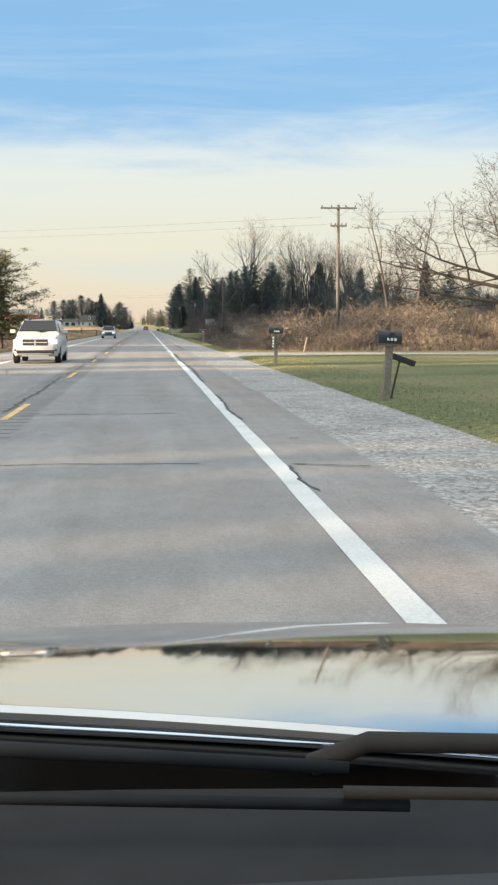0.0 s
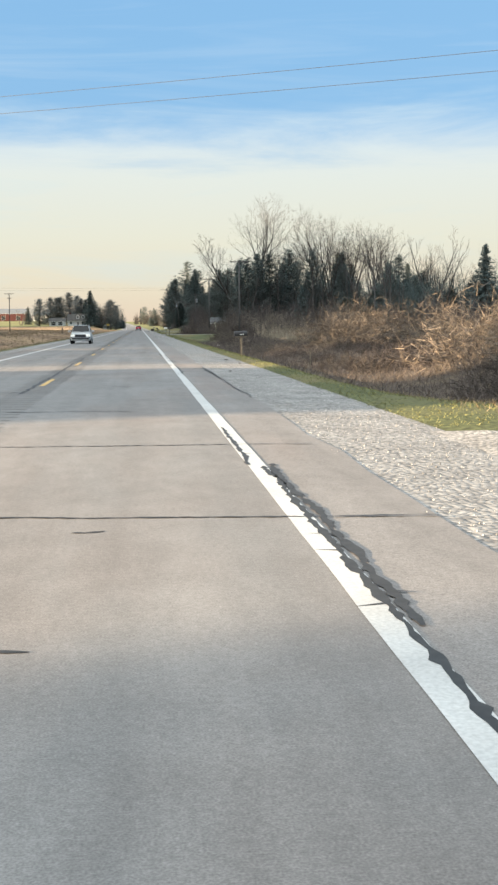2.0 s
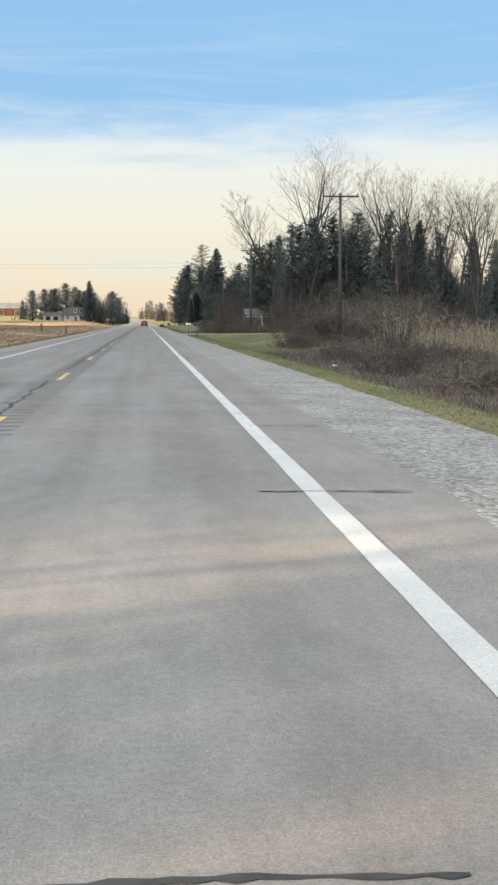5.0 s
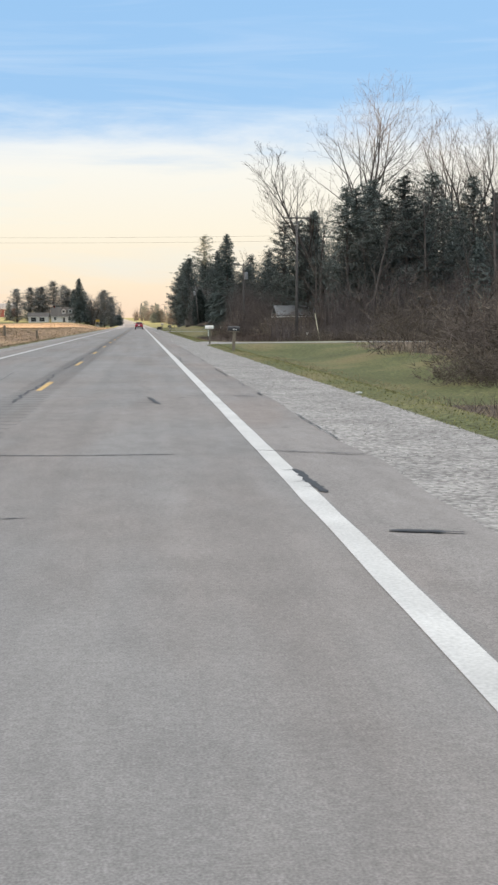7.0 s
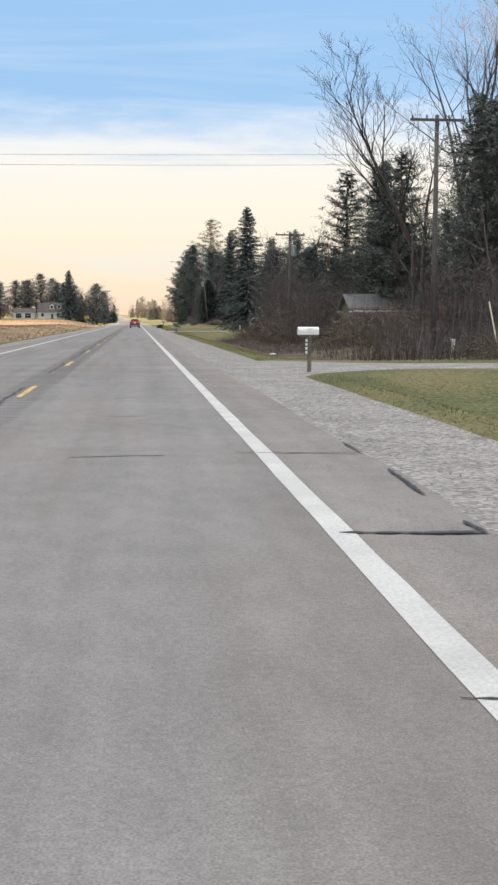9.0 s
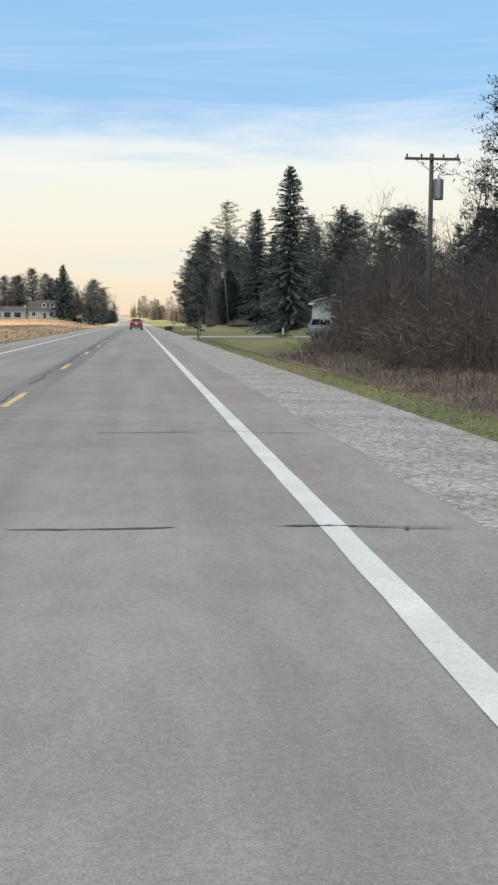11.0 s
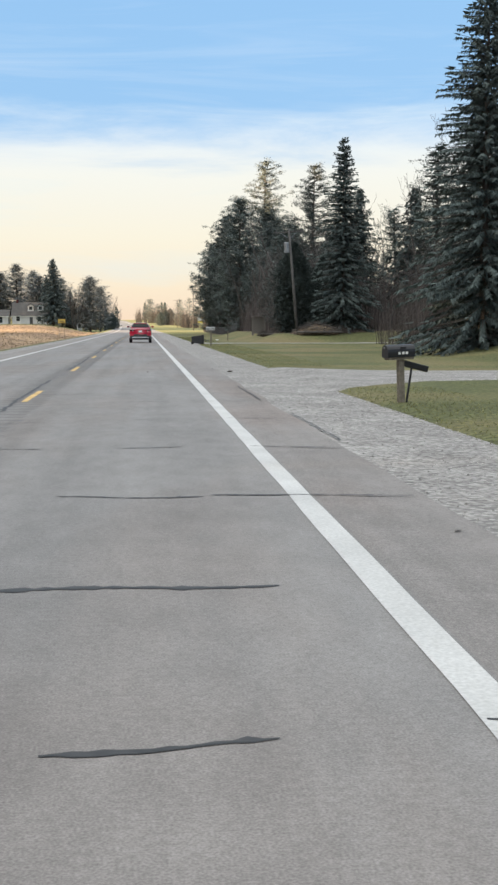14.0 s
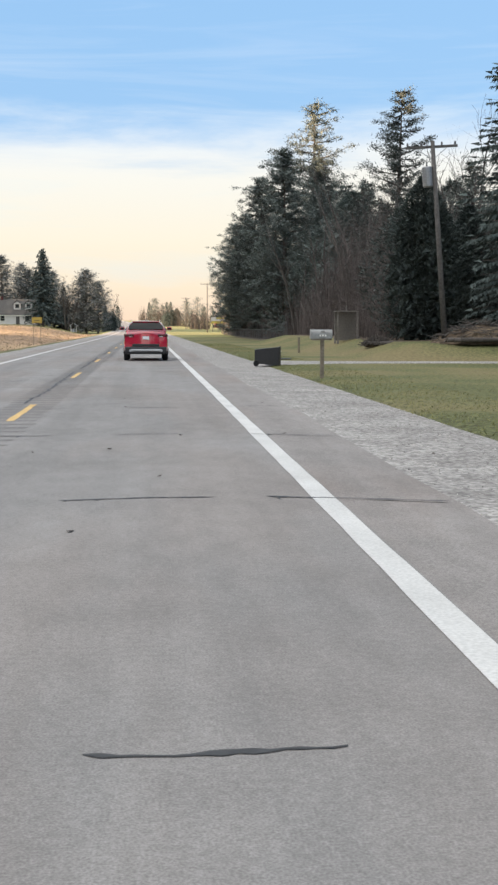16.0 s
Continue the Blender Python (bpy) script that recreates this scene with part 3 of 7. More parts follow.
joint(0.89, 2.74, 115.47, 115.18, 0.022)
joint(2.15, 2.23, 171.25, 171.21, 0.022)
seam(0.12, (2.04, 172.8), (2.11, 172.3), (2.07, 171.7), (2.06, 170.9))
joint(-0.85, 1.06, 174.11, 174.39, 0.022)
joint(1.26, 2.03, 174.46, 174.27, 0.022)
joint(-0.39, 0.71, 177.43, 177.24, 0.022)
seam(0.08, (1.91, 178.9), (1.96, 177.1), (2.01, 175.8))
joint(2.14, 2.66, 183.79, 183.70, 0.05)
joint(-1.70, -0.48, 184.57, 184.62, 0.022)
seam(0.12, (1.93, 187.3), (1.96, 186.5), (1.99, 185.7))
joint(-1.70, 0.78, 188.86, 188.71, 0.022)
joint(1.68, 2.95, 189.03, 188.58, 0.022)
joint(2.35, 2.48, 191.87, 191.85, 0.022)
seam(0.03, (2.92, 194.4), (2.89, 190.2))
joint(-0.21, 0.17, 196.42, 196.42, 0.022)
joint(0.36, 0.69, 197.28, 197.24, 0.022)
joint(0.37, 0.64, 197.93, 197.90, 0.022)
seam(0.05, (1.12, 198.3), (1.29, 198.7))
seam(0.12, (0.56, 198.8), (0.64, 197.8), (0.67, 197.2), (0.75, 196.8))
joint(2.28, 2.76, 199.05, 198.57, 0.022)
joint(0.06, 0.99, 199.06, 199.13, 0.022)
joint(-1.70, -0.39, 199.16, 199.08, 0.022)
joint(1.33, 2.90, 199.22, 199.08, 0.022)
seam(0.05, (2.87, 200.2), (2.88, 199.1))
joint(0.46, 0.70, 201.72, 201.39, 0.022)
joint(0.46, 0.66, 202.19, 201.93, 0.022)
joint(1.05, 1.20, 202.94, 203.14, 0.022)
joint(0.33, 0.57, 203.13, 202.57, 0.022)
joint(0.41, 0.67, 203.98, 203.77, 0.022)
seam(0.04, (2.84, 204.2), (2.85, 202.8))
joint(0.39, 0.68, 204.62, 204.39, 0.022)
joint(0.26, 0.66, 205.55, 204.93, 0.022)
joint(0.42, 1.11, 206.22, 206.25, 0.05)
joint(0.48, 0.67, 208.87, 208.85, 0.022)
seam(0.12, (0.53, 209.4), (0.64, 209.3))
joint(0.68, 0.79, 210.65, 210.69, 0.022)
joint(0.25, 0.60, 211.15, 210.53, 0.022)
joint(0.40, 0.62, 212.18, 211.89, 0.022)
joint(0.34, 0.62, 212.75, 212.54, 0.022)
seam(0.045, (2.82, 213.3), (2.81, 212.1), (2.83, 210.7), (2.85, 209.6), (2.81, 208.0))
joint(0.40, 0.64, 213.65, 213.63, 0.022)
joint(0.29, 0.60, 214.53, 214.31, 0.022)
joint(0.40, 0.58, 215.34, 214.80, 0.022)
joint(-0.28, 0.82, 215.80, 215.97, 0.022)
joint(-1.70, -0.93, 215.85, 215.75, 0.022)
seam(0.04, (2.25, 219.4), (2.26, 219.1))
seam(0.03, (2.20, 220.1), (2.24, 219.8))
seam(0.14, (2.06, 220.1), (1.99, 220.0), (1.96, 219.6))
seam(0.04, (2.86, 223.4), (2.92, 222.1), (2.85, 220.3))
seam(0.07, (2.00, 225.6), (2.08, 224.5), (2.03, 222.6), (2.00, 221.6), (2.02, 220.8), (2.15, 220.3))
seam(0.05, (1.95, 228.8), (2.14, 226.3))
joint(1.67, 2.84, 229.09, 228.79, 0.022)
seam(0.03, (2.89, 232.3), (2.85, 229.1), (2.84, 226.0))
joint(1.82, 2.85, 232.62, 232.53, 0.05)
seam(0.05, (2.82, 233.0), (2.85, 232.5))
seam(0.05, (2.91, 236.0), (2.86, 234.3))
joint(-0.33, 0.74, 237.20, 237.30, 0.022)
joint(1.52, 2.90, 237.51, 237.35, 0.022)
seam(0.05, (2.90, 238.5), (2.91, 237.4))
joint(-0.16, 0.56, 242.36, 242.53, 0.022)
joint(-1.70, -1.00, 242.40, 242.27, 0.022)
joint(-1.70, -0.95, 246.48, 246.40, 0.022)
joint(-0.03, 0.48, 246.56, 246.87, 0.022)
joint(2.08, 2.89, 249.90, 249.69, 0.022)
seam(0.03, (2.60, 296.2), (2.85, 295.9), (2.91, 295.2))
joint(2.58, 2.91, 296.21, 296.55, 0.022)
joint(1.12, 2.60, 296.31, 296.18, 0.022)
joint(-0.67, 0.63, 296.33, 296.30, 0.022)
joint(1.86, 2.79, 301.90, 301.54, 0.022)
joint(-0.52, 0.06, 305.82, 305.97, 0.022)
joint(-0.07, 0.57, 309.16, 309.17, 0.022)
joint(1.57, 2.98, 309.27, 308.89, 0.022)
joint(-1.70, -1.06, 313.39, 313.50, 0.022)
joint(-0.12, 0.50, 313.61, 313.73, 0.022)
joint(1.53, 2.93, 314.05, 314.10, 0.022)
joint(-0.04, 0.77, 321.28, 321.38, 0.022)
joint(1.57, 2.93, 321.37, 321.00, 0.035)
joint(1.86, 2.88, 326.21, 326.04, 0.022)
joint(-1.70, -1.04, 326.65, 326.64, 0.022)
joint(-0.25, 0.61, 331.66, 331.70, 0.022)
joint(1.59, 2.87, 331.69, 331.61, 0.022)
joint(0.32, 0.61, 331.95, 331.93, 0.022)
joint(-1.70, -1.00, 338.76, 338.66, 0.022)
joint(1.59, 2.86, 338.77, 338.64, 0.022)
joint(0.18, 0.82, 338.82, 338.80, 0.022)
joint(0.08, 0.84, 345.78, 345.86, 0.022)
joint(1.70, 2.65, 346.27, 345.91, 0.022)
joint(-1.70, -0.80, 350.08, 350.10, 0.022)
joint(0.11, 0.96, 350.36, 350.43, 0.022)
joint(1.75, 2.81, 350.58, 350.38, 0.022)
joint(-1.70, 1.24, 352.89, 352.91, 0.05)
joint(1.05, 2.82, 356.39, 356.21, 0.022)
joint(-0.28, 0.99, 356.41, 356.30, 0.022)
joint(0.13, 0.96, 360.33, 360.44, 0.022)
joint(-1.70, -0.74, 360.36, 360.31, 0.022)
joint(1.77, 2.93, 360.42, 360.22, 0.022)
joint(-1.70, -0.97, 364.19, 364.05, 0.022)
joint(0.32, 0.77, 364.56, 364.52, 0.022)
joint(1.81, 2.86, 364.76, 364.58, 0.022)
seam(0.03, (2.98, 365.7), (3.03, 361.1))
joint(-0.32, 0.97, 368.78, 368.94, 0.022)
joint(1.38, 2.83, 369.01, 368.76, 0.022)
joint(-1.70, -0.77, 371.20, 371.24, 0.022)
joint(-0.14, 0.70, 371.44, 371.52, 0.022)
joint(1.71, 2.72, 371.57, 371.43, 0.022)
seam(0.045, (2.79, 374.6), (2.80, 371.9), (2.82, 370.5), (2.80, 369.3))
joint(-1.70, -1.04, 376.22, 376.15, 0.022)
joint(0.07, 0.76, 376.33, 376.41, 0.022)
joint(1.75, 2.97, 376.46, 376.19, 0.022)
joint(1.39, 2.95, 380.38, 379.98, 0.035)
joint(-0.25, 0.88, 380.60, 380.70, 0.022)
joint(1.39, 2.19, 380.69, 380.49, 0.022)
joint(-0.02, 0.88, 385.56, 385.83, 0.022)
joint(1.67, 2.83, 385.85, 385.64, 0.022)
seam(0.04, (2.87, 386.4), (2.85, 385.3))
joint(1.77, 2.87, 388.48, 388.30, 0.022)
joint(-1.70, -1.22, 389.27, 389.37, 0.022)
joint(-0.14, 0.72, 392.10, 392.33, 0.022)
joint(1.55, 2.88, 392.25, 392.17, 0.035)
joint(0.73, 1.16, 392.26, 392.20, 0.022)
joint(-1.70, -0.92, 396.76, 396.69, 0.022)
joint(-0.11, 0.92, 396.94, 397.02, 0.022)
joint(1.74, 2.91, 397.12, 396.90, 0.022)
joint(-1.70, -1.04, 400.43, 400.57, 0.022)
joint(0.08, 1.01, 400.54, 400.53, 0.022)
joint(1.92, 2.86, 400.66, 400.18, 0.022)
joint(-0.45, 0.90, 406.44, 406.48, 0.022)
joint(1.34, 2.87, 406.53, 406.15, 0.022)
joint(-1.70, -0.98, 412.17, 412.26, 0.022)
joint(1.66, 2.91, 412.36, 412.02, 0.022)
joint(-0.09, 0.81, 412.40, 412.41, 0.022)
joint(-1.77, -1.12, 417.56, 417.53, 0.022)
joint(-0.03, 0.91, 417.71, 417.54, 0.022)
joint(1.77, 2.90, 417.98, 417.92, 0.022)
joint(0.34, 0.68, 421.13, 421.11, 0.022)
joint(0.24, 0.72, 423.98, 423.96, 0.022)
for y0, y1 in ((117, 163), (245, 288), (430, 520)):
    chance_cracks(y0, y1)
y = 2.0
while y < 470:
    y += rng.choice((4.1, 5.2, 6.4, 7.5))
    if rng.random() < 0.6:
        joint(-5.3, -2.1, y + 0.4, y + rng.uniform(0.2, 0.7), 0.022)
# a long seam left of the centre line
y = -5.0
while y < 470:
    ln = rng.uniform(6, 22)
    cb.add(*crack([(-2.02, y), (-1.98, y + ln / 2), (-2.06, y + ln)], 0.08, int(y) + 77, 0.006, 0.2, 0.03, 0.08, 0.1))
    y += ln + rng.uniform(1, 7)
for a in np.arange(2, 460, 17.0):
    cb.add(*crack([(rng.uniform(-4.6, -3), a), (rng.uniform(-4.6, -2.4), a + rng.uniform(2, 6))], 0.03, int(a) + 99))
tagged(solid("crack_sealant", cb.v, cb.f, TAR), "dark tar poured along cracks in the asphalt", "crack sealant", kind="stuff")


def driveway(y0, y1, x1, flare, label, mat, lip=0.0):
    ys = [0, 0.03, 0.15, 0.3, 0.5, 0.7, 0.85, 0.97, 1]
    xs = [4.6, 5.4, 6.5, 8, 10, 13, 17, 22, 28, 35, 45]
    xs = [x for x in xs if x <= x1]
    v, f = [], []
    for x in xs:
        grow = flare * max(0.0, 1 - (x - 4.6) / 4.5) ** 1.6
        for s in ys:
            y = y0 - grow + (y1 - y0 + 2 * grow) * s + 0.25 * noise.noise((x * 0.4, s * 3, y0))
            v.append((x, y, max(sheet(x, y), -0.06 - 0.02 * (x < 5)) + (0.02 if 0 < s < 1 else -0.05)))
    n = len(ys)
    for i in range(len(xs) - 1):
        for j in range(n - 1):
            f.append((i * n + j, (i + 1) * n + j, (i + 1) * n + j + 1, i * n + j + 1))
    return tagged(solid("driveway", v, f, mat), label, "driveway", "driveways off the road", "structure")


driveway(60, 64, 45, 3.0, "pale gravel driveway leading off the road", GRAVEL)
driveway(259.5, 263.5, 45, 4.5, "pale gravel driveway leading off the road", GRAVEL)
driveway(377, 383.5, 45, 5.0, "wide pale gravel driveway to a house", GRAVEL)
driveway(443, 445.5, 28, 2.5, "narrow worn driveway across the lawn", GRAVEL)

# loose stones on the gravel
sb = Bag()
for k in range(42000):
    y = 470 * rng.random()
    x = 2.85 + 2.5 * rng.random() ** 0.9
    s = 0.008 + 0.014 * rng.random() ** 2
    z = -0.02 - 0.035 * (x - 2.95) / 2.3
    c = [(x + s * rng.uniform(0.7, 1.4) * math.cos(w), y + s * rng.uniform(0.7, 1.4) * math.sin(w), z - 0.005) for w in (0.3, 2.2, 4.4)]
    sb.add(c + [(x, y, z + s * rng.uniform(0.5, 1.0))], [(0, 1, 3), (1, 2, 3), (2, 0, 3)])
tagged(solid("loose_gravel", sb.v, sb.f, STONE), "loose broken stones on the gravel shoulder", "gravel", kind="stuff")


def tuft_field(name, mat, areas, per_m2, height, seed, label, width=0.012, lean=0.5):
    r = np.random.default_rng(seed)
    V, F = [], []
    for x0, x1, y0, y1 in areas:
        n = int((x1 - x0) * (y1 - y0) * per_m2)
        X, Y = r.uniform(x0, x1, n), r.uniform(y0, y1, n)
        for x, y in zip(X, Y):
            if noise.noise((x * 0.6, y * 0.6, seed)) < -0.5:
                continue
            z = sheet(x, y)
            h = height * r.uniform(0.4, 1.2)
            w = r.uniform(0, 6.283)
            dx, dy = math.cos(w) * width, math.sin(w) * width
            lx, ly = r.normal(0, lean) * h, r.normal(0, lean) * h
            k = len(V)
            V += [(x - dx, y - dy, z - 0.01), (x + dx, y + dy, z - 0.01), (x + lx, y + ly, z + h)]
            F.append((k, k + 1, k + 2))
    return tagged(solid(name, V, F, mat), label, "grass", kind="stuff")


tuft_field("verge_grass", VERGEBLADE, [(4.9, 7.6, 3, 57), (4.9, 7.4, 67, 256), (4.9, 7.4, 268, 374), (5.0, 7.5, 387, 441), (5.0, 7.5, 447, 500)], 95, 0.034, 3, "short green verge grass with fallen stems", 0.010, 1.3)
tuft_field("dry_verge_grass", DRYBLADE, [(6.4, 9.5, 66, 256), (6.2, 9.0, 268, 360), (-12, -8, 60, 300)], 26, 0.10, 4, "dry straw-coloured grass and weeds", 0.009, 1.2)
tuft_field("lawn_grass", BLADE, [(7.6, 17, 5, 58), (7.4, 14, 256, 259), (8.5, 20, 352, 376), (7.5, 20, 384, 442), (8, 20, 264, 267), (7.6, 16, 206, 256)], 12, 0.024, 5, "mown lawn grass", 0.013, 1.5)
tuft_field("dead_weeds", BRUSHDARK, [(8.2, 17, 67, 140), (8.2, 16, 140, 205), (8.8, 14, 296, 346), (15, 30, 270, 300)], 24, 0.46, 6, "tall dead brown weeds and brambles beyond the verge", 0.010, 0.8)
tuft_field("pale_weeds", REED, [(14, 22, 150, 205), (20, 60, 140, 205), (14, 17, 228, 250)], 5, 0.9, 7, "tall straw-coloured dead weeds", 0.012, 0.3)

tuft_field("field_stubble", DRYBLADE, [(-40, -12, 100, 450), (-60, -12, 450, 690)], 0.9, 0.22, 8, "sparse stubble and weeds in the field", 0.05, 0.8)

# ---- trees ----


def grow(bag, start, d, length, radius, level, rr, spread, segs=4, up=0.12, depth=4, kids=(6, 5, 4, 3)):
    p = Vector(start)
    pts, rad = [p.copy()], [radius]
    d = Vector(d).normalized()
    for i in range(segs):
        jitter = Vector((rr.gauss(0, 1), rr.gauss(0, 1), rr.gauss(0, 0.7))) * (0.10 + 0.05 * level)
        d = (d + jitter + Vector((0, 0, up))).normalized()
        p = p + d * length / segs
        pts.append(p.copy())
        rad.append(radius * (1 - 0.75 * (i + 1) / segs))
    bag.tube(pts, [max(r, 0.009) for r in rad], (7, 5, 4, 3, 3, 3)[level], cap=False)
    if level >= depth:
        return
    n = kids[min(level, len(kids) - 1)]
    for k in range(n):
        s = 0.25 + 0.75 * (k + rr.random()) / n
        i = min(segs - 1, int(s * segs))
        q = pts[i].lerp(pts[i + 1], s * segs - i)
        here = (pts[i + 1] - pts[i]).normalized()
        side = here.orthogonal().normalized()
        side.rotate(Matrix.Rotation(rr.uniform(0, 6.283), 3, here))
        nd = (here * math.cos(spread) + side * math.sin(spread) * rr.uniform(0.7, 1.2)).normalized()
        grow(bag, q, nd, length * rr.uniform(0.42, 0.64) * (1.15 - 0.35 * s), max(rad[i] * 0.55, 0.010), level + 1, rr, spread, max(2, segs - 1), up, depth, kids)


def bare_tree(height, seed, lean=(0, 0), spread=0.62, stems=1, label="tall leafless deciduous tree with grey bark", kids=(7, 5, 4, 3), depth=4, low=0.3, limb=1.0, up=0.17, thick=1.0):
    """A leafless tree, at the origin."""
    rr = random.Random(seed)
    tree = empty("bare_tree", Matrix(), label, "tree", "leafless trees")
    trunk, crown = Bag(), Bag()
    for s in range(stems):
        w = rr.uniform(0, 6.283)
        off = 0.0 if stems == 1 else 0.35
        d = Vector((lean[0] + 0.66 * off * math.cos(w), lean[1] + 0.66 * off * math.sin(w), 1)).normalized()
        h = height * (1.0 if s == 0 else rr.uniform(0.75, 1.0))
        base = Vector((off * math.cos(w), off * math.sin(w), -0.15))
        r0 = (0.013 * h + 0.05) * thick
        pts, rad = [base], [r0 * 1.25]
        p = base.copy()
        n = 9
        for i in range(n):
            d = (d + Vector((rr.gauss(0, 0.05), rr.gauss(0, 0.05), 0.03))).normalized()
            p = p + d * h * 0.95 / n
            pts.append(p.copy())
            rad.append(r0 * (1 - 0.9 * (i + 1) / n))
        trunk.tube(pts, rad, 7)
        m = kids[0] * 2
        for k in range(m):
            s2 = low + (0.99 - low) * (k + rr.random()) / m
            i = min(n - 1, int(s2 * n))
            q = pts[i].lerp(pts[i + 1], s2 * n - i)
            here = (pts[i + 1] - pts[i]).normalized()
            side = here.orthogonal().normalized()
            side.rotate(Matrix.Rotation(k * 2.4 + rr.uniform(-0.5, 0.5), 3, here))
            a = spread * rr.uniform(0.75, 1.2)
            grow(crown, q, here * math.cos(a) + side * math.sin(a), h * limb * rr.uniform(0.22, 0.36) * (1.25 - 0.7 * s2), rad[i] * 0.5 * limb ** 0.5, 1, rr, spread, 4, up, depth, kids)
    solid("trunk", trunk.v, trunk.f, BARK, tree, smooth=True)
    solid("crown", crown.v, crown.f, TWIG, tree)
    return tree


def bough(bag, p, d, length, radius, level, rr, kids, up, spread, first=0.3, tips=None, wavy=0.10):
    """A limb that bends upwards as it grows, with finer ones along it down to single twigs."""
    d = Vector(d).normalized()
    p = Vector(p)
    if level == 4:
        side = d.cross(Vector((rr.gauss(0, 1), rr.gauss(0, 1), rr.gauss(0, 1)))).normalized() * max(0.006, radius)
        e = p + (d + Vector((0, 0, 0.15))).normalized() * length
        bag.add([p - side, p + side, e], [(0, 1, 2)])
        if tips is not None:
            tips.append(e)
        return
    segs = (7, 6, 4, 3)[level]
    pts, rad = [p.copy()], [radius]
    for i in range(segs):
        jit = Vector((rr.gauss(0, 1), rr.gauss(0, 1), rr.gauss(0, 0.6))) * (wavy + 0.05 * level)
        d = (d + jit + Vector((0, 0, up * (0.6 + 0.5 * level)))).normalized()
        p = p + d * length / segs
        pts.append(p.copy())
        rad.append(max(0.008, radius * (1 - 0.86 * (i + 1) / segs)))
    bag.tube(pts, rad, (7, 5, 3, 3)[level], cap=False)
    n = kids[level]
    for k in range(n):
        s = first + (1 - first) * (k + rr.random()) / n
        i = min(segs - 1, int(s * segs))
        q = pts[i].lerp(pts[i + 1], min(1.0, s * segs - i))
        here = (pts[i + 1] - pts[i]).normalized()
        side = here.orthogonal().normalized()
        side.rotate(Matrix.Rotation(k * 2.4 + rr.uniform(-0.7, 0.7), 3, here))
        a = spread * rr.uniform(0.65, 1.35)
        bough(bag, q, here * math.cos(a) + side * math.sin(a), length * (0.74 - 0.42 * s) * rr.uniform(0.7, 1.15), max(0.008, rad[i] * 0.52), level + 1, rr, kids, up, spread, 0.2, tips, wavy)


def vase_tree(height, seed, forks=5, fork_at=0.34, splay=0.36, kids=(8, 6, 5, 4), spread=0.6, label="tall leafless tree whose limbs fan upwards"):
    """A leafless tree with a clear trunk that forks into rising limbs."""
    rr = random.Random(seed)
    tree = empty("bare_tree", Matrix(), label, "tree", "leafless trees")
    trunk, crown = Bag(), Bag()
    r0 = 0.015 * height + 0.05
    top = Vector((rr.uniform(-0.4, 0.4), rr.uniform(-0.4, 0.4), height * fork_at))
    trunk.tube([(0, 0, -0.2), top * 0.15, top * 0.55 + Vector((rr.uniform(-0.2, 0.2), 0, 0)), top, top + Vector((0, 0, height * 0.05))], [r0 * 1.3, r0, r0 * 0.88, r0 * 0.8, r0 * 0.5], 8)
    for k in range(forks):
        w = 6.283 * (k + rr.uniform(0.2, 0.8)) / forks
        a = splay * (0.15 if k == 0 else rr.uniform(0.7, 1.25))
        d = Vector((math.cos(w) * math.sin(a), math.sin(w) * math.sin(a), math.cos(a)))
        start = top * (1.0 if k < 2 else rr.uniform(0.72, 1.0))
        bough(crown, start, d, (height - start.z) * rr.uniform(0.86, 1.02), r0 * rr.uniform(0.42, 0.6), 0, rr, kids, 0.035, spread)
    for k in range(5):
        w = rr.uniform(0, 6.283)
        bough(crown, top * rr.uniform(0.4, 0.9), Vector((math.cos(w), math.sin(w), 0.6)), height * rr.uniform(0.1, 0.2), 0.05, 1, rr, kids, 0.08, spread)
    solid("trunk", trunk.v, trunk.f, BARK, tree, smooth=True)
    solid("crown", crown.v, crown.f, TWIG, tree)
    return tree


